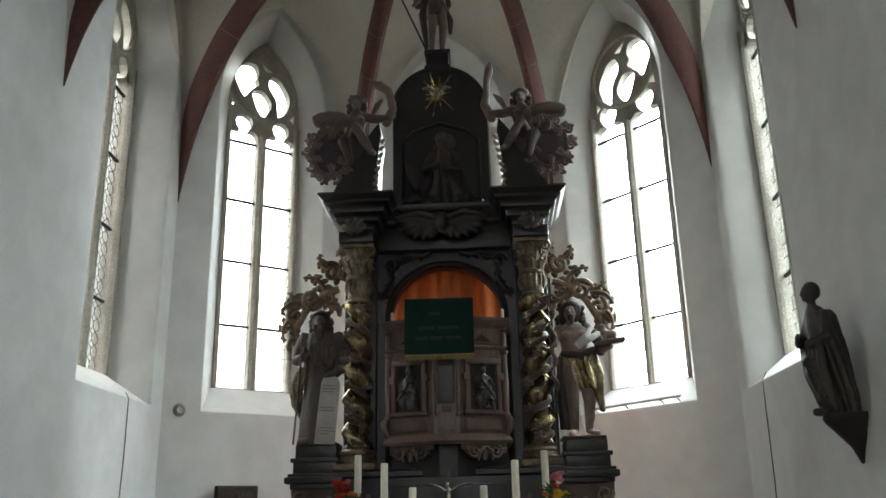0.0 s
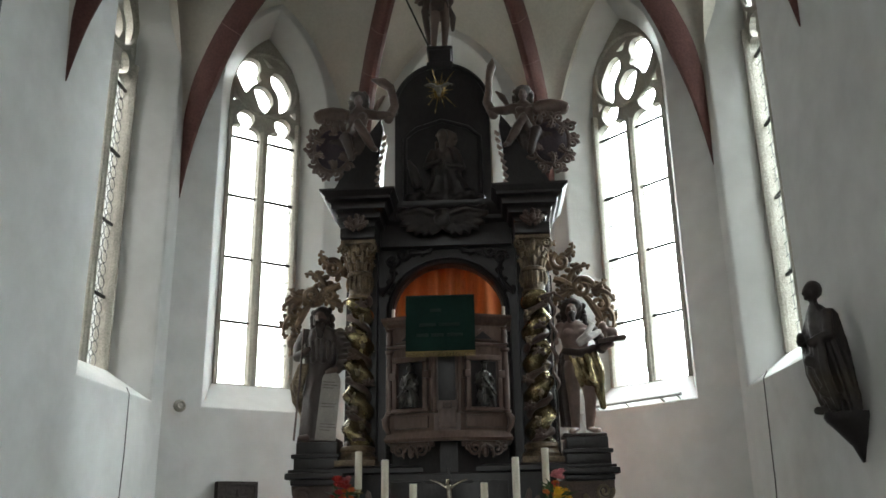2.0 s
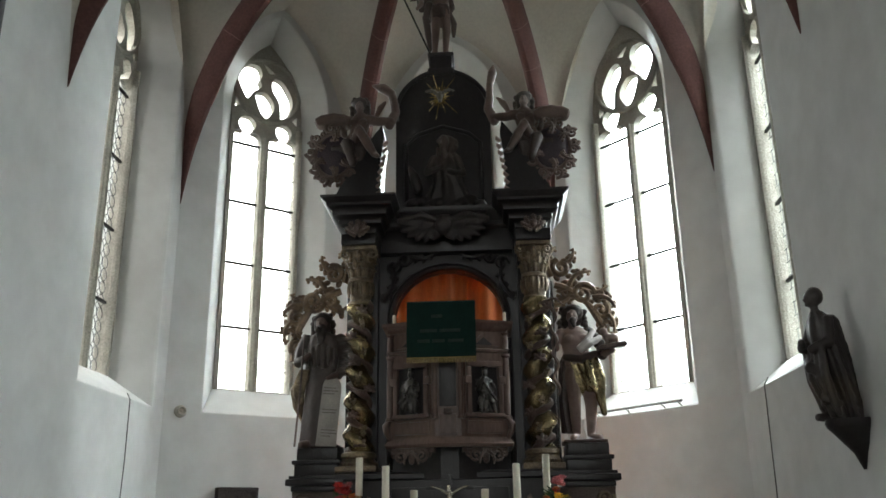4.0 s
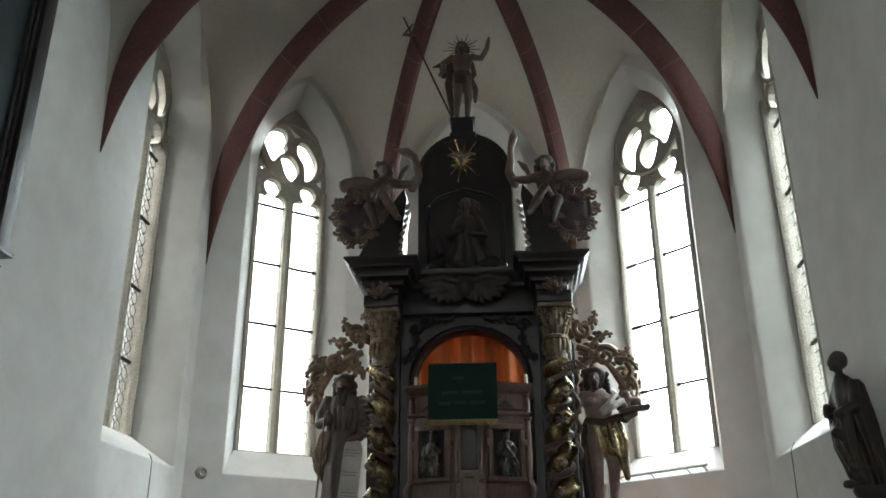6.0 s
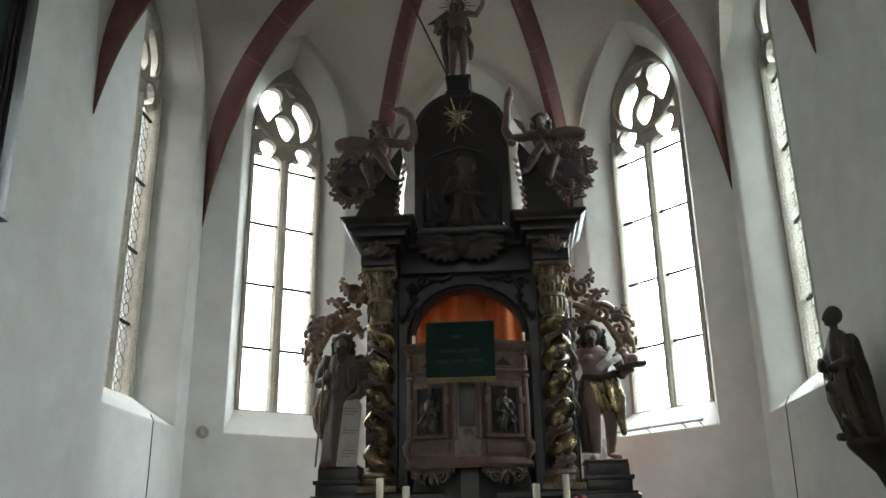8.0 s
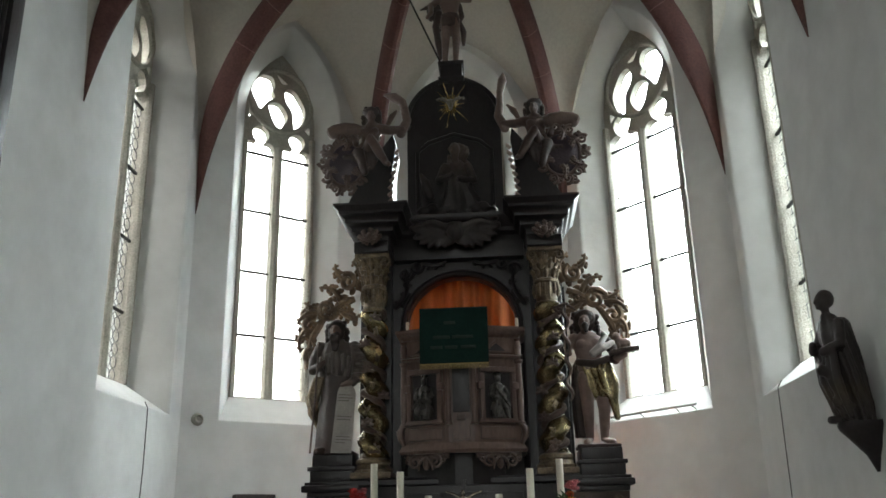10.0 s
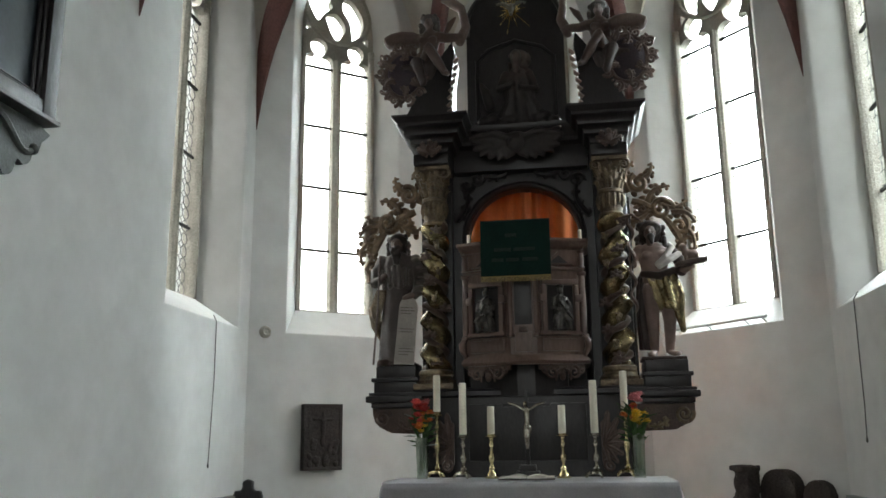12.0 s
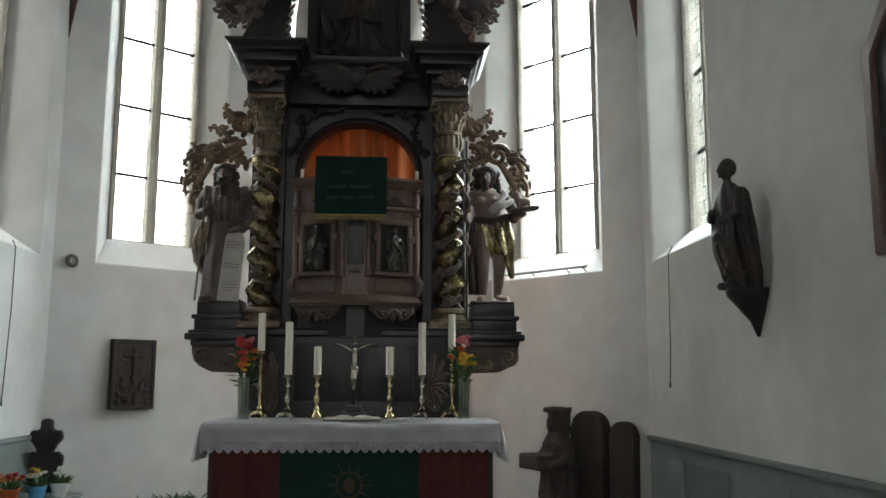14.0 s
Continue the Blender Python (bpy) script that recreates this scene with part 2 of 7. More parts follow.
def prism(bm, outline, depth, m=None):
    """Solid from a closed outline of (x, z), standing in the xz plane from y = 0 to y = depth."""
    m = m or Matrix.Identity(4)
    a = [bm.verts.new(m @ Vector((x, 0, z))) for x, z in outline]
    b = [bm.verts.new(m @ Vector((x, depth, z))) for x, z in outline]
    n = len(outline)
    bm.faces.new(a), bm.faces.new(b[::-1])
    for i in range(n):
        bm.faces.new((a[i], b[i], b[(i + 1) % n], a[(i + 1) % n]))
    return bm


def moulding(bm, path, profile, closed=False):
    """Sweep a profile of (outward, height) along a plan path of (x, y); outward is to the right of the way."""
    n, rings = len(path), []
    for i in range(n):
        p = Vector(path[i])
        before = (p - Vector(path[i - 1])).normalized() if i or closed else None
        after = (Vector(path[(i + 1) % n]) - p).normalized() if i < n - 1 or closed else None
        a, b = before or after, after or before
        na, nb = Vector((a.y, -a.x)), Vector((b.y, -b.x))
        k = na + nb
        k = k / max(k.dot(na), 0.2) if k.length > 1e-6 else na
        rings.append([bm.verts.new((p.x + k.x * o, p.y + k.y * o, z)) for o, z in profile])
    for i in range(n if closed else n - 1):
        a, b = rings[i], rings[(i + 1) % n]
        for j in range(len(profile)):
            bm.faces.new((a[j], b[j], b[(j + 1) % len(profile)], a[(j + 1) % len(profile)]))
    if not closed:
        bm.faces.new(rings[0]), bm.faces.new(rings[-1][::-1])
    return bm


def arch_points(w, z0, zs, za, n=14, cx=0.0):
    """Pointed arch outline: half width w, foot z0, spring zs, apex za, from the left foot over the apex to the right foot."""
    h = za - zs
    r = (w * w + h * h) / (2 * w)
    top = math.asin(min(h / r, 1.0)) if r >= h else math.pi / 2
    left = [(cx - w + r - r * math.cos(top * i / n), zs + r * math.sin(top * i / n)) for i in range(n + 1)]
    right = [(2 * cx - x, z) for x, z in left[:-1]][::-1]
    return [(cx - w, z0), *left, *right, (cx + w, z0)]


def smooth_loop(points, steps=4):
    """Closed Catmull-Rom curve through the points."""
    n, out = len(points), []
    for i in range(n):
        p0, p1, p2, p3 = (Vector(points[(i + k) % n]) for k in (-1, 0, 1, 2))
        for s in range(steps):
            t = s / steps
            q = 0.5 * (2 * p1 + (p2 - p0) * t + (2 * p0 - 5 * p1 + 4 * p2 - p3) * t * t + (3 * p1 - p0 - 3 * p2 + p3) * t ** 3)
            out.append((q.x, q.y))
    return out


def pierced(bm, outer, holes, depth, m):
    """Plate with holes in the xz plane, depth deep along y, moved by m."""
    sheet = bmesh.new()
    for loop in (outer, *holes):
        vs = [sheet.verts.new((x, 0, z)) for x, z in loop]
        for i in range(len(vs)):
            sheet.edges.new((vs[i], vs[(i + 1) % len(vs)]))
    bmesh.ops.triangle_fill(sheet, use_beauty=True, use_dissolve=False, edges=sheet.edges[:])
    front = {v: bm.verts.new(m @ v.co) for v in sheet.verts}
    back = {v: bm.verts.new(m @ (v.co + Vector((0, depth, 0)))) for v in sheet.verts}
    for f in sheet.faces:
        bm.faces.new([front[v] for v in f.verts]), bm.faces.new([back[v] for v in reversed(f.verts)])
    for e in sheet.edges:
        if len(e.link_faces) == 1:
            a, b = e.verts
            bm.faces.new((front[a], front[b], back[b], back[a]))
    sheet.free()
    return bm


def sky_ring(centre, radius, z0, z1, a0, a1, radiance, steps=24, tint=SKY_TINT):
    """Bright overcast sky outside the windows: a plain glowing backdrop standing well off the walls, above the horizon only."""
    m = bpy.data.materials.new("overcast_backdrop")
    m.use_nodes = True
    n, l = m.node_tree.nodes, m.node_tree.links
    n.remove(n["Principled BSDF"])
    e = n.new("ShaderNodeEmission")
    e.inputs["Color"].default_value = (*tint, 1)
    # an overcast sky is about three times as bright overhead as at the horizon
    geo, sep, rise = n.new("ShaderNodeNewGeometry"), n.new("ShaderNodeSeparateXYZ"), n.new("ShaderNodeMapRange")
    rise.inputs["From Min"].default_value, rise.inputs["From Max"].default_value = z0, z1
    rise.inputs["To Min"].default_value, rise.inputs["To Max"].default_value = radiance * 0.42, radiance * 1.95
    l.new(geo.outputs["Position"], sep.inputs["Vector"]), l.new(sep.outputs["Z"], rise.inputs["Value"])
    l.new(rise.outputs["Result"], e.inputs["Strength"])
    l.new(e.outputs["Emission"], n["Material Output"].inputs["Surface"])
    bm = bmesh.new()
    rows = []
    for i in range(steps + 1):
        a = radians(a0 + (a1 - a0) * i / steps)
        d = Vector((math.sin(a), math.cos(a)))
        lo, hi = Vector(centre) + d * radius, Vector(centre) + d * radius * 0.7
        rows.append((bm.verts.new((*lo, z0)), bm.verts.new((*hi, z1))))
    for p, q in zip(rows, rows[1:]):
        bm.faces.new((p[0], q[0], q[1], p[1]))
    ob = part("backdrop", bm, m, smooth=False)
    return tagged(ob, "bright overcast sky outside the windows", "sky", kind="structure")


def carve(ob, voxel, rough=0.0, size=0.08, smooth=2):
    """Melt a thing's pieces into one carved body."""
    r = ob.modifiers.new("melt", "REMESH")
    r.mode, r.voxel_size, r.use_smooth_shade = "VOXEL", voxel, True
    if smooth:
        s = ob.modifiers.new("soften", "SMOOTH")
        s.iterations, s.factor = smooth, 0.5
    if rough:
        tex = bpy.data.textures.new("chisel", "CLOUDS")
        tex.noise_scale = size
        d = ob.modifiers.new("chisel", "DISPLACE")
        d.texture, d.strength, d.mid_level = tex, rough, 0.5
        d.texture_coords = "LOCAL"
    return ob


def wpart(name, bm, material, root, label="", smooth=True):
    """A part built in world coordinates under a thing that stands at its base."""
    ob = part(name, bm, material, root, label, smooth)
    ob.matrix_parent_inverse = Matrix.Translation(-root.location)
    return ob


def solo(name, bm, material, label, category, group="", smooth=True):
    """A thing of one mesh, with its origin at the middle of its base."""
    xs, ys, zs = zip(*[v.co for v in bm.verts])
    c = Vector(((min(xs) + max(xs)) / 2, (min(ys) + max(ys)) / 2, min(zs)))
    bmesh.ops.translate(bm, verts=bm.verts[:], vec=-c)
    ob = part(name, bm, material, None, "", smooth)
    ob.location = c
    return tagged(ob, label, category, group)


def melted(pieces, smooth=1):
    """One mesh out of several carved pieces, each (bmesh, material, voxel, roughness), every piece in its own paint."""
    whole, mats = bmesh.new(), []
    for bm, material, voxel, rough in pieces:
        me = finish("piece", bm, material)
        ob = new("piece", me)
        carve(ob, voxel, rough, 0.06, smooth)
        done = bpy.data.meshes.new_from_object(ob.evaluated_get(bpy.context.evaluated_depsgraph_get()))
        bpy.data.objects.remove(ob)
        start = len(whole.faces)
        whole.from_mesh(done)
        whole.faces.ensure_lookup_table()
        for f in whole.faces[start:]:
            f.material_index, f.smooth = len(mats), True
        mats.append(material)
        bpy.data.meshes.remove(done)
    me = bpy.data.meshes.new("figure")
    whole.to_mesh(me)
    whole.free()
    for m in mats:
        me.materials.append(m)
    return me


# ---------------------------------------------------------------- plan of the choir
SPRING, CROWN = 4.97, 7.97
BOSS = Vector((0.10, 6.80))
NEAR = -3.6
L0, L1, BL, BR, R1, R0 = (Vector(p) for p in ((-2.88, 5.90), (-2.88, 8.50), (-1.15, 9.86), (1.25, 9.72), (2.74, 8.10), (2.74, 5.56)))
WALL_TOP, THICK = 8.4, 0.62


def frame_of(P, Q):
    """Local frame of a wall from P to Q: x along it, y outwards, z up."""
    d = (Q - P).normalized()
    return Matrix(((d.x, -d.y, 0, P.x), (d.y, d.x, 0, P.y), (0, 0, 1, 0), (0, 0, 0, 1)))


def wall(name, P, Q, opening=None, label=""):
    """Wall with, if given, a splayed pointed opening: (centre, outer half, inner half, outer foot, inner foot, springs, apexes, depth)."""
    m, length = frame_of(P, Q), (Q - P).length
    bm = bmesh.new()
    rect = [(0, -0.3), (0, WALL_TOP), (length, WALL_TOP), (length, -0.3)]
    if opening is None:
        prism(bm, rect, THICK, m)
    else:
        c, wo, wi, fo, fi, so, si, ao, ai, depth, shift = opening
        rings = [(arch_points(wo + e, fo - e, so, ao + e, 16, c), y) for e, y in ((0.035, 0.0), (0.020, 0.004), (0.008, 0.016), (0.0, 0.04))]
        rings += [(arch_points(wi, fi, si, ai, 16, c + shift), depth), (arch_points(wi, fi, si, ai, 16, c + shift), THICK)]
        for ring, y in (rings[0], rings[-1]):
            sheet = bmesh.new()
            for loop in (rect, ring):
                vs = [sheet.verts.new((x, y, z)) for x, z in loop]
                for i in range(len(vs)):
                    sheet.edges.new((vs[i], vs[(i + 1) % len(vs)]))
            bmesh.ops.triangle_fill(sheet, use_beauty=True, use_dissolve=False, edges=sheet.edges[:])
            keep = {v: bm.verts.new(m @ v.co) for v in sheet.verts}
            for f in sheet.faces:
                bm.faces.new([keep[v] for v in f.verts])
            sheet.free()
        loops = [[bm.verts.new(m @ Vector((x, y, z))) for x, z in ring] for ring, y in rings]
        for a, b in zip(loops, loops[1:]):
            for i in range(len(a)):
                bm.faces.new((a[i], a[(i + 1) % len(a)], b[(i + 1) % len(a)], b[i]))
        bmesh.ops.remove_doubles(bm, verts=bm.verts[:], dist=0.0005)
    ob = part(name, bm, PLASTER)
    return tagged(ob, label or "uneven white limewashed plaster wall", "wall", kind="structure")


# openings: centre, half widths, feet, springs, apexes, depth of splay, shift of the inner arch
LEN_L = (BL - L1).length
LEN_R = (BR - R1).length
OPEN_DL = (1.08, 0.66, 0.475, 2.77, 3.05, 6.45, 6.48, 7.70, 7.47, 0.30, 0.0)
OPEN_C = ((BR - BL).length / 2, 0.66, 0.475, 2.77, 3.03, 6.45, 6.48, 7.62, 7.42, 0.30, 0.0)
OPEN_DR = (LEN_R - 1.235, 0.74, 0.535, 2.70, 2.96, 6.35, 6.38, 7.62, 7.42, 0.30, 0.0)
OPEN_L = (7.44 - NEAR, 0.78, 0.47, 2.77, 3.03, 6.45, 6.48, 7.62, 7.42, 0.40, 0.15)
OPEN_R = (8.10 - 7.14, 0.76, 0.47, 2.72, 2.97, 6.35, 6.38, 7.50, 7.32, 0.34, -0.16)
# assumed nave opening out of view, added to brighten the north wall
OPEN_N = (2.6 - 0.3, 0.95, 0.70, 2.0, 2.25, 4.6, 4.63, 5.7, 5.5, 0.28, 0.0)
# unseen west opening, added to bring frontal light onto the altar
OPEN_W = (2.81, 2.2, 1.95, 1.6, 1.85, 4.7, 4.73, 6.9, 6.7, 0.28, 0.0)

WALLS = [
    wall("wall_north", Vector((-2.88, NEAR)), L1, OPEN_L),
    wall("wall_north_east", L1, BL, OPEN_DL),
    wall("wall_east", BL, BR, OPEN_C),
    wall("wall_south_east", BR, R1, OPEN_DR),
    wall("wall_south", R1, Vector((2.74, 2.6)), OPEN_R),
    wall("wall_south_nave", Vector((2.74, 2.6)), Vector((2.74, NEAR)), OPEN_N),
    wall("wall_west", Vector((2.74, NEAR)), Vector((-2.88, NEAR)), OPEN_W),
]

# ---------------------------------------------------------------- windows
MOUCHETTES = [
    [(-.88, .52), (-.60, .70), (-.32, .70), (-.22, .46), (-.27, .26), (-.21, .10), (-.42, -.10), (-.60, -.36), (-.79, -.08), (-.90, .22)],
    [(.22, .42), (.46, .40), (.66, .14), (.76, -.06), (.78, -.30), (.68, -.60), (.48, -.83), (.43, -.58), (.38, -.24), (.17, .08)],
    [(-.34, -.20), (-.06, -.10), (.16, -.32), (.21, -.54), (.12, -.74), (0, -.88), (-.16, -.76), (-.28, -.48)],
]
SPANDRELS = [[(-.16, .86), (.22, .62), (.02, .58)], [(-.98, -.42), (-.80, -.66), (-.99, -.74)], [(.80, -.74), (.98, -.62), (.98, -.90)]]


def lancet(cx, half, foot, spring):
    """Light with a three-lobed head."""
    pts = [(cx - half, foot), (cx - half, spring)]
    lobes = ((-0.48 * half, 0.05, 0.50 * half, 190, 62), (0.0, 1.30 * half, 0.58 * half, 214, -34), (0.48 * half, 0.05, 0.50 * half, 118, -10))
    for dx, dz, r, a0, a1 in lobes:
        for i in range(8):
            a = radians(a0 + (a1 - a0) * i / 7)
            pts.append((cx + dx + r * math.cos(a), spring + dz + r * math.sin(a)))
    pts += [(cx + half, spring), (cx + half, foot)]
    return pts


def window(name, P, Q, opening, leads, mirror=False, bars=4, label=""):
    c, wo, wi, fo, fi, so, si, ao, ai, depth, shift = opening
    m = frame_of(P, Q) @ Matrix.Translation((c + shift, depth + 0.04, 0))
    sgn = -1 if mirror else 1
    root = thing(name, (0, 0, 0), label, "window", kind="structure")
    root.matrix_world = m
    one = Matrix.Identity(4)
    mull, edge = 0.05, 0.045
    half = (wi - edge - mull) / 2
    head = fi + 3.0
    holes = [lancet(k * (mull + half), half, fi + 0.02, head) for k in (-1, 1)]
    cz, cr = head + 0.76, min(wi * 0.89, 0.45)

    def wider(loop, k=1.08):
        mx, mz = sum(p[0] for p in loop) / len(loop), sum(p[1] for p in loop) / len(loop)
        return [(mx + (x - mx) * k, mz + (z - mz) * (k - 0.03)) for x, z in loop]

    for loop in MOUCHETTES:
        holes.append([(sgn * x * cr, cz + z * cr) for x, z in smooth_loop(wider(loop))])
    for loop in SPANDRELS:
        holes.append([(sgn * x * cr * 0.98, cz + z * cr) for x, z in loop])
    bm = bmesh.new()
    pierced(bm, arch_points(wi, fi, si, ai, 16), holes, 0.11, one)
    tr = part("tracery", bm, STONE, root, "weathered grey sandstone tracery with swirling lobes", smooth=False)
    tr.modifiers.new("round", "BEVEL").width = 0.012
    # roll moulding on the mullion and jambs
    # moulded section, proud of the tracery: (half width, depth)
    for x, nose in ((0, [(0.050, 0.0), (0.046, -0.014), (0.032, -0.026), (0.026, -0.040), (0.012, -0.048)]), (-wi + 0.03, [(0.040, 0.0), (0.034, -0.03), (0.020, -0.055)]), (wi - 0.03, [(0.040, 0.0), (0.034, -0.03), (0.020, -0.055)])):
        bm = bmesh.new()
        section = [(-u, v) for u, v in nose] + [(u, v) for u, v in reversed(nose)]
        lo = [bm.verts.new((x + u, v, fi + 0.004)) for u, v in section]
        hi = [bm.verts.new((x + u, v, head + (0.10 if x == 0 else 0.30))) for u, v in section]
        bm.faces.new(lo), bm.faces.new(hi[::-1])
        for i in range(len(section)):
            j = (i + 1) % len(section)
            bm.faces.new((lo[i], hi[i], hi[j], lo[j]))
        part("mullion" if x == 0 else "jamb_shaft", bm, STONE, root, smooth=False)
    bm = bmesh.new()
    ring = [(cr * math.cos(a), -0.004, cz + cr * math.sin(a)) for a in (2 * math.pi * i / 32 for i in range(33))]
    tube(bm, ring, 0.03, 8)
    part("tracery_ring", bm, STONE, root)
    # saddle bars and panes
    step = (head + 0.02 - fi) / bars
    for i in range(bars + 1):
        z = fi - 0.03 + i * step
        if i:
            bm = bmesh.new()
            box(bm, (-wi + 0.02, 0.035, z - 0.013), (wi - 0.02, 0.06, z + 0.013))
            part("saddle_bar", bm, IRON, root)
        if i < bars:
            for k in (-1, 1):
                bm = bmesh.new()
                x0 = k * (mull + half)
                box(bm, (x0 - half - 0.01, 0.066, z), (x0 + half + 0.01, 0.072, z + step - 0.004))
                pane = part("pane", bm, PANE, root)
                pane.visible_shadow = False
    bm = bmesh.new()
    prism(bm, arch_points(wi - 0.01, head + 0.004, si, ai - 0.01, 12), 0.006, Matrix.Translation((0, 0.066, 0)))
    part("head_pane", bm, PANE, root).visible_shadow = False
    # lead cames
    bm = bmesh.new()
    for k in (-1, 1):
        x0 = k * (mull + half)
        if leads == "brick":
            z, row = fi + 0.02, 0
            while z < head:
                box(bm, (x0 - half, 0.061, z - 0.0025), (x0 + half, 0.065, z + 0.0025))
                for j in range(4):
                    x = x0 - half + (j + (0.5 if row % 2 else 0.0)) * half / 2
                    if x0 - half < x < x0 + half:
                        box(bm, (x - 0.0025, 0.061, z), (x + 0.0025, 0.065, z + 0.125))
                z, row = z + 0.125, row + 1
        else:
            z, row = fi + 0.02, 0
            while z < head - 0.05:
                w = half * 2 / 3
                for j in range(3):
                    cx2 = x0 - half + (j + 0.5) * w
                    pts = [(cx2 + 0.5 * w * math.cos(a), 0.063, z + 0.065 + 0.062 * math.sin(a)) for a in (math.pi / 5 * i for i in range(11))]
                    tube(bm, pts, 0.0045, 4)
                z, row = z + 0.13, row + 1
    part("lead_cames", bm, LEAD, root)
    return root


window("window_1", Vector((-2.88, NEAR)), L1, OPEN_L, "round", label="tall two-light stone window with leaded round panes")
window("window_2", L1, BL, OPEN_DL, "brick", label="tall pointed two-light window with swirling stone tracery")
window("window_3", BL, BR, OPEN_C, "brick", label="tall pointed choir window behind the altar")
window("window_4", BR, R1, OPEN_DR, "brick", mirror=True, label="tall pointed two-light window, overexposed daylight outside")
window("window_6", Vector((2.74, 2.6)), Vector((2.74, NEAR)), OPEN_N, "brick", label="unseen plain two-light window added to light the nave")
window("window_7", Vector((2.74, NEAR)), Vector((-2.88, NEAR)), OPEN_W, "brick", label="unseen broad two-light window added to light the altar front")
window("window_5", R1, Vector((2.74, 2.6)), OPEN_R, "brick", mirror=True, label="tall two-light stone window in the side wall")

sky_ring((0.0, 7.0), 12.0, 4.2, 24.0, -130, -4, LAMP * 0.66)
sky_ring((0.0, 7.0), 12.0, 4.2, 24.0, -4, 72, LAMP * 2.75, tint=COOL_TINT)
sky_ring((0.0, 7.0), 12.0, 4.2, 24.0, 72, 130, LAMP * 1.25, tint=COOL_TINT)
# glow outside the added, unseen nave window
sky_ring((2.0, 0.3), 8.0, 3.6, 16.0, 60, 120, NAVE, 8, COOL_TINT)
# glow outside the added west window, fill for the altar's front
sky_ring((0.0, -4.0), 6.0, 2.6, 14.0, 110, 250, WEST, 12)

# ---------------------------------------------------------------- vault
def rib_height(s):
    return SPRING + (CROWN - SPRING) * max(0.0, 1 - (1 - s) ** 2) ** 0.42


def web_profile(x, R=1.35):
    return math.sqrt(R * R - (R - x) ** 2) / math.sqrt(R * R - (R - 1) ** 2)


def severy(bm, P, Q, apex, ns=18, nu=20):
    grid = []
    for i in range(ns + 1):
        s = (i / ns) ** 1.6
        row = []
        for j in range(nu + 1):
            u = j / nu
            p = P.lerp(Q, u).lerp(BOSS, s)
            ridge = apex + (CROWN - apex) * s
            low = rib_height(s)
            z = low + max(0.0, ridge - low) * web_profile(1 - abs(2 * u - 1))
            row.append(bm.verts.new((p.x, p.y, z + 0.02)))
        grid.append(row)
    for a, b in zip(grid, grid[1:]):
        for j in range(nu):
            bm.faces.new((a[j], a[j + 1], b[j + 1], b[j]))
    return grid[0]


bm = bmesh.new()
for P, Q, apex in ((L0, L1, 7.80), (L1, BL, 7.78), (BL, BR, 7.72), (BR, R1, 7.70), (R1, R0, 7.75)):
    severy(bm, P, Q, apex)
P0L, P0R = Vector((-2.88, 2.7)), Vector((2.74, 2.4))
severy(bm, P0L, L0, 7.80), severy(bm, R0, P0R, 7.75)
front = severy(bm, P0R, P0L, 7.85)
back = [bm.verts.new((v.co.x, NEAR - 0.2, v.co.z)) for v in front]
for j in range(len(front) - 1):
    bm.faces.new((front[j], front[j + 1], back[j + 1], back[j]))
bmesh.ops.remove_doubles(bm, verts=bm.verts[:], dist=0.001)
bmesh.ops.solidify(bm, geom=bm.faces[:], thickness=0.2)
tagged(part("ceiling", bm, VAULT), "pale limewashed ribbed vault over the choir", "ceiling", kind="structure")
bm = bmesh.new()
box(bm, (-3.6, NEAR - 0.6, 8.45), (3.6, 10.8, 8.6))
tagged(part("roof", bm, VAULT), "plain roof closing the space above the vault", "roof", kind="structure")


JOINT = mat("rib_joint", (0.24, 0.13, 0.115), 0.9, bump=0.1)


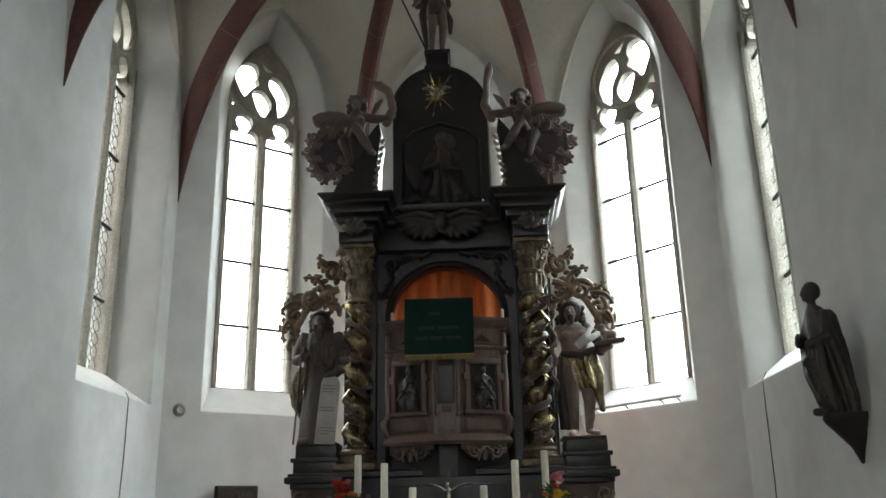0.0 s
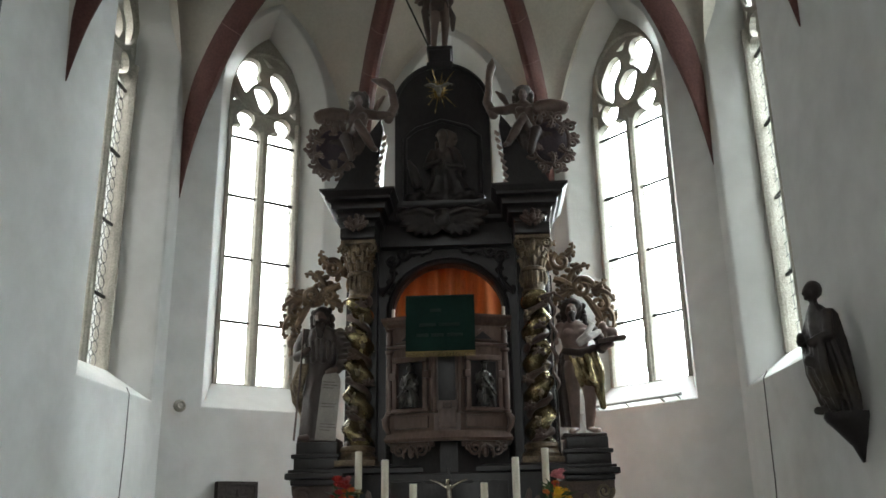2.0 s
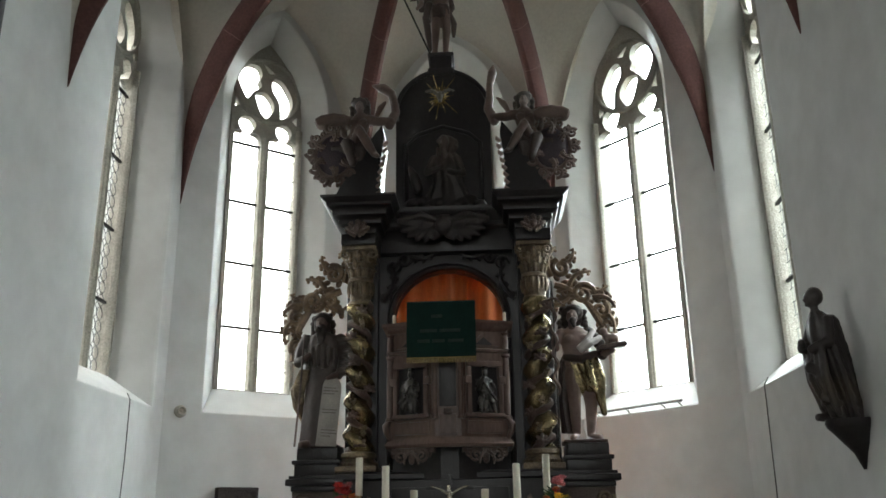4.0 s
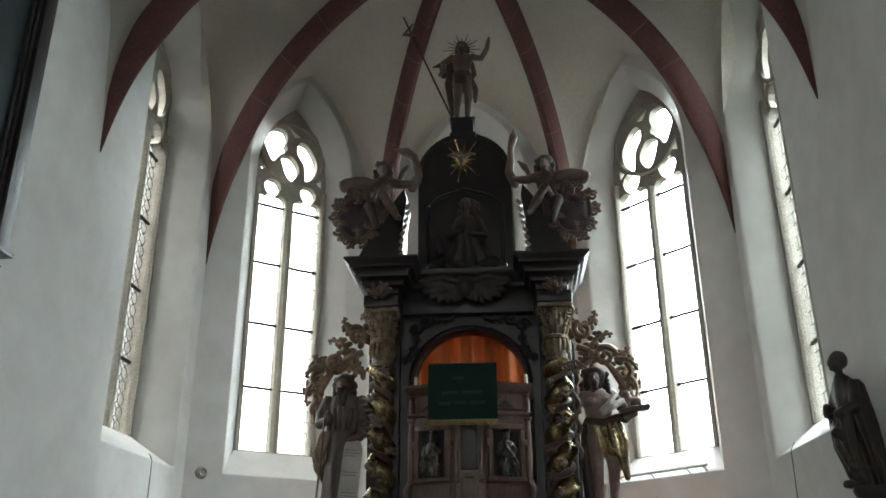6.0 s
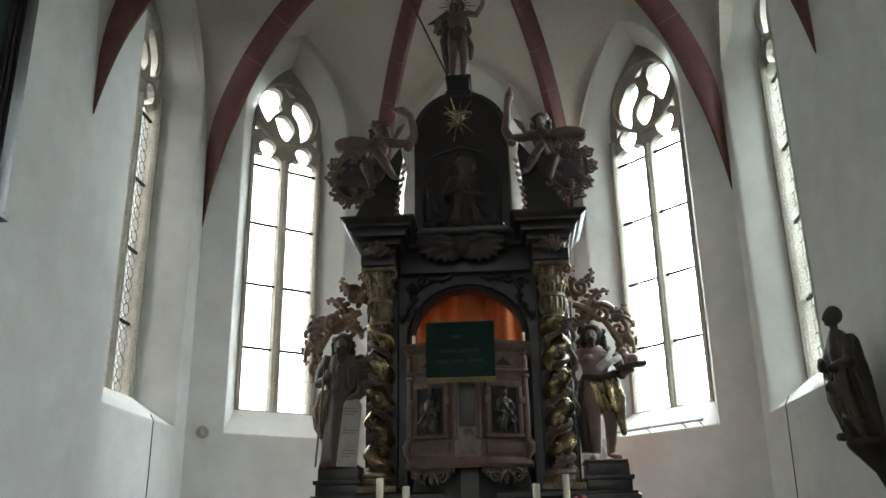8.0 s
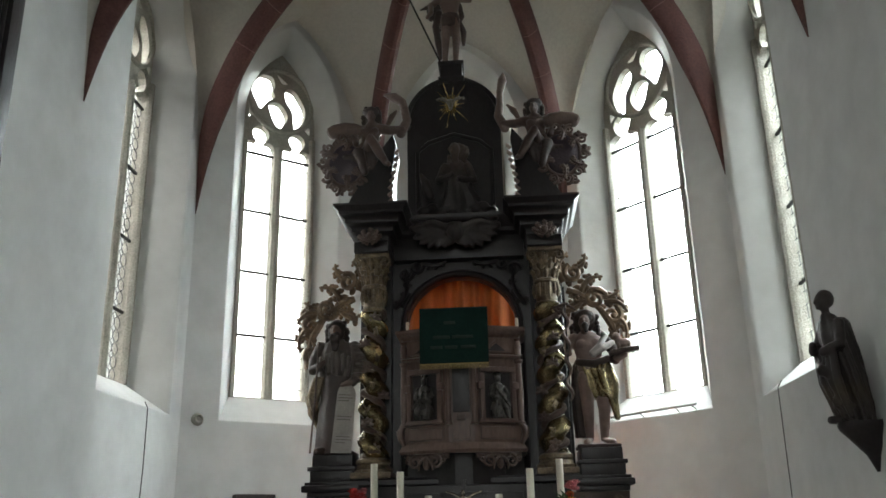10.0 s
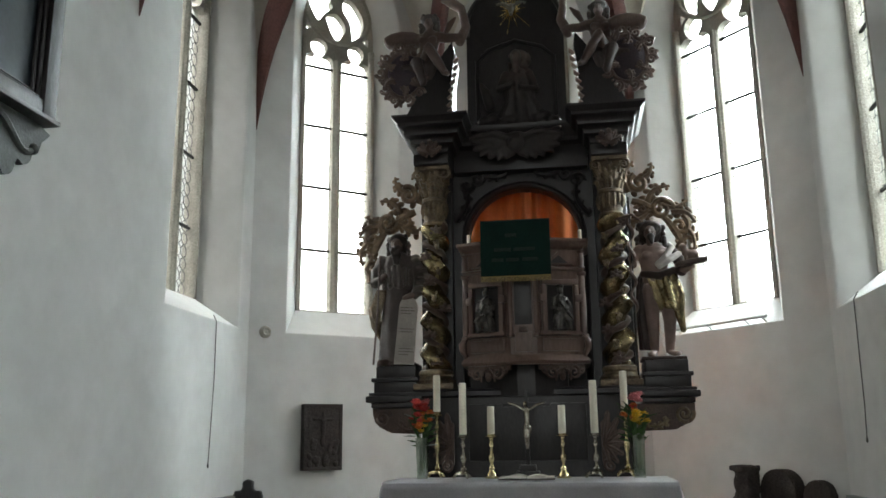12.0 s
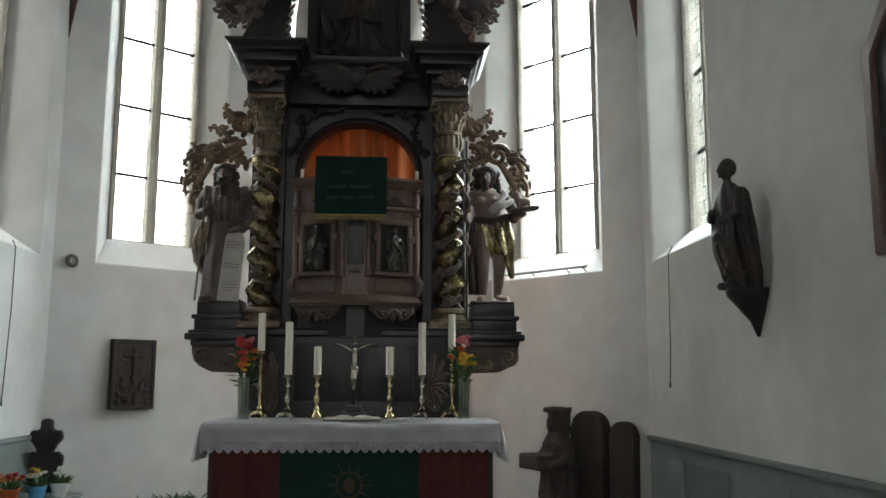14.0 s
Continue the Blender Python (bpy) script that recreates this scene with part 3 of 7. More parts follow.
def rib(P, width=0.19, deep=0.20):
    bm = bmesh.new()
    d = (BOSS - P).normalized()
    side = Vector((-d.y, d.x, 0))
    n, rings = 40, []
    for i in range(n + 1):
        s = (i / n) ** 2
        p = P.lerp(BOSS, s)
        z = rib_height(s)
        s2 = min(s + 0.002, 1.0)
        q = P.lerp(BOSS, s2)
        tan = Vector((q.x - p.x, q.y - p.y, rib_height(s2) - z))
        tan = tan.normalized() if tan.length > 1e-6 else Vector((d.x, d.y, 0))
        inn = side.cross(tan).normalized()
        if inn.z > 0:
            inn = -inn
        if i == 0:
            inn = Vector((d.x, d.y, 0))
        k = min(1.0, 0.01 + ((z - SPRING) / 1.30)) ** 0.9
        c = Vector((p.x, p.y, z))
        prof = ((-0.5, -0.3), (-0.5, 0.35), (-0.30, 0.85), (-0.12, 1.0), (0.12, 1.0), (0.30, 0.85), (0.5, 0.35), (0.5, -0.3))
        rings.append([bm.verts.new(c + side * (x * width * k) + inn * (y * deep * (0.03 + 0.97 * k))) for x, y in prof])
    for a, b in zip(rings, rings[1:]):
        for j in range(len(a)):
            bm.faces.new((a[j], a[(j + 1) % len(a)], b[(j + 1) % len(a)], b[j]))
    bm.faces.new(rings[0]), bm.faces.new(rings[-1][::-1])
    cuts = [[v.co.copy() for v in ring] for ring in rings]
    ob = part("vault_rib", bm, RIB)
    for i in (17, 22, 27, 31, 35):
        jb = bmesh.new()
        mid = sum(cuts[i], Vector()) / 8
        step = (sum(cuts[i + 1], Vector()) / 8 - mid).normalized() * 0.008
        ra = [jb.verts.new(mid + (p - mid) * 1.015) for p in cuts[i]]
        rb = [jb.verts.new(mid + (p - mid) * 1.015 + step) for p in cuts[i]]
        for j in range(8):
            jb.faces.new((ra[j], ra[(j + 1) % 8], rb[(j + 1) % 8], rb[j]))
        jb.faces.new(ra), jb.faces.new(rb[::-1])
        part("mortar_joint", jb, JOINT, ob)
    return tagged(ob, "red-brown limewashed vault rib tapering to a point on the wall", "vault rib", "vault ribs", "structure")


for P in (L0, L1, BL, BR, R1, R0):
    rib(P)
bm = bmesh.new()
lathe(bm, [(0.30, 0.12), (0.32, 0.0), (0.24, -0.12), (0.10, -0.2)], (BOSS.x, BOSS.y, CROWN - 0.08), 24)
tagged(part("boss", bm, RIB), "round red-brown keystone where the vault ribs meet", "keystone", kind="structure")

# ---------------------------------------------------------------- floor, steps, dado
floor = new("floor")
tagged(floor, "worn grey-brown stone slab floor", "floor", kind="structure")
bm = bmesh.new()
box(bm, (-3.5, NEAR - 0.6, -0.3), (3.5, 10.6, -0.03))
part("floor_bed", bm, FLOOR, floor)
slab = bmesh.new()
box(slab, (-0.345, -0.345, -0.06), (0.345, 0.345, 0.0), 0.012)
slab = finish("slab", slab, FLOOR)
for i in range(8):
    for j in range(18):
        x, y = -2.52 + i * 0.7, -3.25 + j * 0.7
        if -2.6 < x < 2.45 and (y < 7.9 or abs(x) < 1.9):
            ob = new("slab", slab)
            ob.parent, ob.location = floor, (x, y, random.uniform(-0.003, 0.003))
bm = bmesh.new()
box(bm, (-1.75, 5.55, 0.0), (1.85, 8.9, 0.17), 0.015)
tagged(part("altar_step", bm, FLOOR), "stone step under the altar", "step", kind="structure")
bm = bmesh.new()
box(bm, (-1.45, 5.85, 0.174), (1.55, 8.6, 0.34), 0.015)
tagged(part("altar_step", bm, FLOOR), "stone step under the altar", "step", kind="structure")


def dado(name, x, sign, y0, y1, panels):
    root = thing(name, (x, 0, 0), "grey-green painted wooden wall panelling with a capping rail", "panelling", kind="structure")
    bm = bmesh.new()
    box(bm, (min(0, sign * 0.03), y0, 0.0), (max(0, sign * 0.03), y1, 1.08))
    part("backing", bm, DADO, root)
    bm = bmesh.new()
    moulding(bm, [(0, y0), (0, y1)] if sign > 0 else [(0, y1), (0, y0)], [(0.0, 1.08), (0.05, 1.08), (0.065, 1.10), (0.06, 1.125), (0.0, 1.125)])
    part("capping_rail", bm, DADO, root)
    w = (y1 - y0) / panels
    for i in range(panels):
        bm = bmesh.new()
        lo, hi = y0 + i * w + 0.06, y0 + (i + 1) * w - 0.06
        box(bm, (min(sign * 0.03, sign * 0.045), lo, 0.14), (max(sign * 0.03, sign * 0.045), hi, 0.98), 0.008)
        part("panel", bm, DADO, root)
    return root


dado("dado_north", -2.88, 1, 0.5, 8.42, 8)
dado("dado_south", 2.74, -1, 0.5, 8.02, 8)


# ---------------------------------------------------------------- carved shapes
AX = 0.05            # the altar's axis


def robe(bm, rings, folds=9, depth=0.10, seg=40, lean=0.6):
    """Draped body: rings of (z, x, y, rx, ry) with folds running down it."""
    made = []
    for z, cx, cy, rx, ry in rings:
        k = (z - rings[0][0]) / max(rings[-1][0] - rings[0][0], 1e-6)
        row = []
        for i in range(seg):
            a = 2 * math.pi * i / seg
            w = 1 + depth * (1 - 0.6 * k) * math.sin(folds * a + lean * 3 * k + 1.3 * math.sin(2 * a))
            row.append(bm.verts.new((cx + rx * w * math.cos(a), cy + ry * w * math.sin(a), z)))
        made.append(row)
    for a, b in zip(made, made[1:]):
        for i in range(seg):
            bm.faces.new((a[i], a[(i + 1) % seg], b[(i + 1) % seg], b[i]))
    bm.faces.new(made[0][::-1]), bm.faces.new(made[-1])
    return bm


def spiral(bm, cx, cz, y, r0, turns, thick, start=0.0, hand=1, n=26, flat=1.0):
    """Scroll in the xz plane, winding inwards from radius r0."""
    pts, rad = [], []
    for i in range(n):
        k = i / (n - 1)
        a, r = start + hand * 2 * math.pi * turns * k, r0 * (1 - 0.82 * k)
        pts.append((cx + r * math.cos(a), y - 0.02 * k, cz + r * math.sin(a) * flat))
        rad.append(thick * (1 - 0.45 * k))
    tube(bm, pts, rad, 7)
    ball(bm, pts[-1], thick * 0.9, u=8, v=6)
    return bm


def leafy(bm, a, b, width, lobes=4, y=0.0, bend=0.15, hand=1):
    """Acanthus leaf from a to b, (x, z): a bent midrib with rounded lobes on both sides."""
    a, b = Vector(a), Vector(b)
    d = b - a
    side = Vector((-d.y, d.x)).normalized()
    pts = []
    for i in range(9):
        k = i / 8
        p = a.lerp(b, k) + side * (hand * bend * d.length * math.sin(math.pi * k))
        pts.append((p.x, y - 0.02 * math.sin(math.pi * k), p.y))
    tube(bm, pts, [width * 0.32 * (1 - 0.7 * i / 8) + 0.004 for i in range(9)], 6)
    for i in range(lobes):
        k = (i + 0.5) / lobes
        p = pts[int(k * 8)]
        r = width * (0.62 - 0.36 * k)
        for s in (-1, 1):
            ball(bm, (p[0] + s * side.x * r * 0.9, p[1] + 0.004, p[2] + s * side.y * r * 0.9), (r * 0.75, r * 0.35, r * 0.55),
                 (0, -math.degrees(math.atan2(d.y, d.x)) + s * 35, 0), 8, 6)
    return bm


def head_shape(bm, x, y, z, r, turn=0.0):
    """Head with brow, nose, cheeks and neck, facing -y."""
    ball(bm, (x, y, z), (r * 0.80, r * 0.95, r * 1.12))
    ball(bm, (x + turn * r * 0.4, y - r * 0.92, z - r * 0.12), (r * 0.15, r * 0.26, r * 0.30), u=8, v=6)
    ball(bm, (x + turn * r * 0.3, y - r * 0.72, z + r * 0.22), (r * 0.55, r * 0.25, r * 0.14), u=10, v=6)
    ball(bm, (x + turn * r * 0.3, y - r * 0.66, z - r * 0.62), (r * 0.42, r * 0.28, r * 0.30), u=10, v=6)
    limb(bm, [(x, y + r * 0.1, z - r * 0.6), (x, y + r * 0.25, z - r * 1.7)], [r * 0.5, r * 0.55])
    return bm


def hair_shape(bm, x, y, z, r, size=1.0, length=1.6, beard=False, seed=1):
    """Mass of curls round a head, to the length given below its middle, with or without a long beard."""
    rnd = random.Random(seed)
    ball(bm, (x, y + r * 0.14, z + r * 0.40), (r * 1.0 * size, r * 1.04, r * 0.98))
    ball(bm, (x, y + r * 0.45, z - r * 0.2), (r * 0.95 * size, r * 0.7, r * 1.1))
    for i in range(46):
        a = rnd.uniform(-0.35, math.pi + 0.35)
        k = rnd.uniform(-length, 1.15)
        w = r * size * (1.12 if k < 0.4 else 1.12 - 0.55 * (k - 0.4))
        ball(bm, (x + w * math.cos(a), y + r * 0.2 + r * 0.85 * max(math.sin(a), -0.3), z + r * k), r * rnd.uniform(0.24, 0.36), u=8, v=5)
    for i in range(9):
        q = (i - 4) / 4
        ball(bm, (x + r * 0.85 * q, y - r * 0.74 * (1 - 0.55 * q * q), z + r * (0.80 - 0.30 * q * q)), r * 0.29, u=8, v=5)
    if beard:
        limb(bm, [(x, y - r * 0.62, z - r * 0.72), (x - r * 0.05, y - r * 0.95, z - r * 1.5), (x + r * 0.1, y - r * 0.85, z - r * 2.5)], [r * 0.60, r * 0.62, r * 0.22])
        for i in range(26):
            k = rnd.uniform(0, 1)
            ball(bm, (x + rnd.uniform(-0.6, 0.6) * r * (1 - 0.6 * k), y - r * (1.15 + 0.25 * (1 - k)), z - r * (0.7 + 1.7 * k)), (r * 0.16, r * 0.16, r * 0.26), u=8, v=5)
        for s in (-1, 1):
            limb(bm, [(x + s * r * 0.75, y - r * 0.1, z + r * 0.1), (x + s * r * 0.66, y - r * 0.4, z - r * 0.7), (x + s * r * 0.3, y - r * 0.8, z - r * 1.1)], [r * 0.2, r * 0.28, r * 0.3])
    return bm


def zoned(name, zones, rough=0.5, axis="Z"):
    """Paint in zones of height on a carved figure, (height, colour), with worn, uneven borders."""
    m = mat(name, (0.2, 0.2, 0.2), rough, scale=5, fine=40, fine_amount=0.12, bump=0.12)
    n, l = m.node_tree.nodes, m.node_tree.links
    co, sep, ramp, no, add, mr = (n.new("ShaderNode" + k) for k in ("TexCoord", "SeparateXYZ", "ValToRGB", "TexNoise", "Math", "MapRange"))
    l.new(co.outputs["Object"], sep.inputs["Vector"]), l.new(co.outputs["Object"], no.inputs["Vector"])
    no.inputs["Scale"].default_value = 9.0
    top = zones[-1][0]
    mr.inputs["From Max"].default_value, mr.inputs["To Min"].default_value, mr.inputs["To Max"].default_value = 1.0, -0.035, 0.035
    l.new(no.outputs["Fac"], mr.inputs["Value"])
    div = n.new("ShaderNodeMath")
    div.operation, div.inputs[1].default_value = "DIVIDE", top
    l.new(sep.outputs[axis], div.inputs[0])
    l.new(div.outputs["Value"], add.inputs[0]), l.new(mr.outputs["Result"], add.inputs[1])
    l.new(add.outputs["Value"], ramp.inputs["Fac"])
    while len(ramp.color_ramp.elements) < len(zones):
        ramp.color_ramp.elements.new(0.5)
    ramp.color_ramp.interpolation = "EASE"
    for e, (z, c) in zip(ramp.color_ramp.elements, zones):
        e.position, e.color = z / top, (*c, 1)
    hsv = next(k for k in n if k.type == "HUE_SAT")
    l.new(ramp.outputs["Color"], hsv.inputs["Color"])
    return m


# ---------------------------------------------------------------- altar table
CX, HW = 0.085, 1.03
TOP = 1.315
altar = thing("altar_table", (CX, 6.6, 0.34), "altar table hung with dark red and green cloth", "altar")
bm = bmesh.new()
box(bm, (CX - HW + 0.05, 6.30, 0.34), (CX + HW - 0.05, 6.98, TOP - 0.08), 0.01)
wpart("body", bm, TOMB, altar)
bm = bmesh.new()
box(bm, (CX - HW + 0.02, 6.28, TOP - 0.08), (CX + HW - 0.02, 7.02, TOP - 0.005), 0.01)
wpart("slab_top", bm, TOMB, altar)


def hanging(x0, x1, z0, z1, y, waves, amp=0.012, n=60):
    bm = bmesh.new()
    top, low = [], []
    for i in range(n + 1):
        k = i / n
        x = x0 + (x1 - x0) * k
        top.append((x, y)), low.append((x, y - 0.008 - amp * (0.5 + 0.5 * math.sin(waves * 2 * math.pi * k + math.sin(9 * k)))))
    rows = []
    for (xa, ya), (xb, yb) in zip(top, low):
        rows.append([bm.verts.new(v) for v in ((xa, ya, z1), (xa, (ya + yb) / 2, (z0 + z1) / 2), (xb, yb, z0), (xb, yb + 0.006, z0), (xa, ya + 0.006, z1))])
    for a, b in zip(rows, rows[1:]):
        for j in range(5):
            bm.faces.new((a[j], a[(j + 1) % 5], b[(j + 1) % 5], b[j]))
    bm.faces.new(rows[0]), bm.faces.new(rows[-1][::-1])
    return bm


for x0, x1, m, lab, wv in ((-0.87, -0.41, REDCLOTH, "dark red side hanging", 5), (-0.405, 0.545, GREENCLOTH, "dark green front hanging with a round emblem", 4), (0.55, 1.03, REDCLOTH, "dark red side hanging", 5)):
    h = wpart("hanging", hanging(x0, x1, 0.36, TOP - 0.02, 6.292, wv), m, altar, lab)
    if m is GREENCLOTH:
        bm = bmesh.new()
        for k in range(24):
            a = 2 * math.pi * k / 24
            ball(bm, (0.07 + 0.085 * math.cos(a), 6.268, 0.905 + 0.085 * math.sin(a)), (0.012, 0.004, 0.012), u=6, v=4)
        ball(bm, (0.07, 6.27, 0.905), (0.045, 0.006, 0.055), u=10, v=6)
        for k in range(12):
            a = 2 * math.pi * k / 12
            tube(bm, [(0.07 + 0.10 * math.cos(a), 6.27, 0.905 + 0.10 * math.sin(a)), (0.07 + 0.16 * math.cos(a), 6.27, 0.905 + 0.16 * math.sin(a))], [0.006, 0.002], 5)
        part("emblem", bm, mat("faded_gold_thread", (0.05, 0.036, 0.021), 0.7, bump=0.1), h, "faded gold embroidered round emblem")

# white cloth: a draped sheet with a lace border
cloth = thing("altar_cloth", (CX, 6.6, TOP), "white linen altar cloth with a scalloped lace border", "tablecloth")
bm = bmesh.new()
nx, ny = 90, 22
grid = []
for i in range(nx + 1):
    row = []
    x = CX - HW + 2 * HW * i / nx
    for j in range(ny + 1):
        k = j / ny
        if k < 0.62:
            y = 7.0 - (7.0 - 6.265) * k / 0.62
            z = TOP + 0.012 + 0.004 * noise.noise(Vector((x * 5, y * 5, 1)))
        else:
            q = (k - 0.62) / 0.38
            y = 6.265 - 0.018 * min(1, q * 4) - 0.012 * q * math.sin(x * 26 + 2 * math.sin(x * 5))
            z = TOP + 0.008 - 0.125 * q
        row.append(bm.verts.new((x, y, z)))
    grid.append(row)
for a, b in zip(grid, grid[1:]):
    for j in range(ny):
        bm.faces.new((a[j], a[j + 1], b[j + 1], b[j]))
bmesh.ops.solidify(bm, geom=bm.faces[:], thickness=0.004)
wpart("sheet", bm, LINEN, cloth)
bm = bmesh.new()
n = 360
rows = []
for i in range(n + 1):
    x = CX - HW + 2 * HW * i / n
    sc = abs(math.sin(math.pi * (x - CX) / 0.062))
    y = 6.246 - 0.014 * math.sin(x * 26 + 2 * math.sin(x * 5))
    rows.append([bm.verts.new(v) for v in ((x, y + 0.006, TOP - 0.112), (x, y, TOP - 0.165 - 0.028 * sc), (x, y + 0.004, TOP - 0.165 - 0.028 * sc), (x, y + 0.010, TOP - 0.112))])
for a, b in zip(rows, rows[1:]):
    for j in range(4):
        bm.faces.new((a[j], a[(j + 1) % 4], b[(j + 1) % 4], b[j]))
wpart("lace_border", bm, LACE, cloth, "greyish scalloped lace border")
for s in (-1, 1):
    bm = bmesh.new()
    rows = []
    for i in range(31):
        y = 6.235 + 0.76 * i / 30
        w = 0.022 * math.sin(i * 1.35) + 0.012 * math.sin(i * 0.6)
        low = TOP - 0.235 - 0.02 * abs(math.sin(i * 1.1)) + 0.04 * (i / 30)
        x = CX + s * HW
        rows.append([bm.verts.new(v) for v in ((x, y, TOP + 0.012), (x + s * (0.022 + w * 0.4), y, TOP - 0.10), (x + s * (0.03 + w), y, low), (x + s * (0.026 + w), y, low), (x + s * (0.016 + w * 0.4), y, TOP - 0.10), (x - s * 0.004, y, TOP + 0.006))])
    for a, b in zip(rows, rows[1:]):
        for j in range(6):
            bm.faces.new((a[j], a[(j + 1) % 6], b[(j + 1) % 6], b[j]))
    bm.faces.new(rows[0]), bm.faces.new(rows[-1][::-1])
    wpart("side_drop", bm, LINEN, cloth)
DECK = TOP + 0.02

# ---------------------------------------------------------------- retable
ret = thing("altar_retable", (AX, 7.5, 0.34), "black baroque altarpiece with gilded twisted columns and broken cornice", "altarpiece")


def wbox(name, lo, hi, m, bevel=0.012, label=""):
    bm = bmesh.new()
    box(bm, lo, hi, bevel)
    return wpart(name, bm, m, ret, label)


COL = ((-0.715, -1), (0.825, 1))
wbox("predella", (-0.80, 7.12, 0.34), (0.92, 7.85, 1.96), BLACKWOOD)
wbox("predella_panel", (-0.42, 7.105, 1.45), (0.53, 7.13, 1.90), BLACKWOOD, 0.008)
bm = bmesh.new()
moulding(bm, [(-0.84, 7.8), (-0.84, 7.15), (-0.50, 7.15), (-0.50, 7.20), (0.62, 7.20), (0.62, 7.15), (0.96, 7.15), (0.96, 7.8)], [(-0.1, 1.93), (0.0, 1.93), (0.02, 1.955), (0.05, 1.975), (0.05, 2.01), (0.02, 2.03), (-0.1, 2.03)])
wpart("predella_moulding", bm, BLACKWOOD, ret)
# back wall with an arched opening
bm = bmesh.new()
hole = [(-0.44, 2.95), (-0.44, 3.38), *[(AX + 0.005 - 0.495 * math.cos(a), 3.38 + 0.46 * math.sin(a)) for a in (math.pi * i / 20 for i in range(1, 20))], (0.55, 3.38), (0.55, 2.95)]
pierced(bm, [(-0.86, 2.03), (-0.86, 4.15), (0.98, 4.15), (0.98, 2.03)], [hole], 0.14, Matrix.Translation((0, 7.52, 0)))
wpart("arch_panel", bm, BLACKWOOD, ret, smooth=False)
bm = bmesh.new()
ring = [(AX + 0.005 - 0.53 * math.cos(a), 7.51, 3.38 + 0.49 * math.sin(a)) for a in (math.pi * i / 24 for i in range(25))]
tube(bm, ring, 0.03, 8)
tube(bm, [(-0.475, 7.51, 2.06), (-0.475, 7.51, 3.38)], 0.03, 8), tube(bm, [(0.585, 7.51, 2.06), (0.585, 7.51, 3.38)], 0.03, 8)
wpart("arch_moulding", bm, BLACKWOOD, ret)
for s in (-1, 1):
    bm = bmesh.new()
    for k in range(3):
        spiral(bm, AX + s * (0.50 - 0.10 * k), 3.88 + 0.06 * k, 7.49, 0.07, 1.3, 0.016, 1.0 * k, s)
    leafy(bm, (AX + s * 0.60, 3.55), (AX + s * 0.52, 3.92), 0.07, 4, 7.49, 0.2, s)
    leafy(bm, (AX + s * 0.34, 3.97), (AX + s * 0.06, 4.04), 0.06, 4, 7.49, 0.2, s)
    wpart("spandrel_carving", bm, BLACKWOOD, ret, "dark carved spandrel leaves")


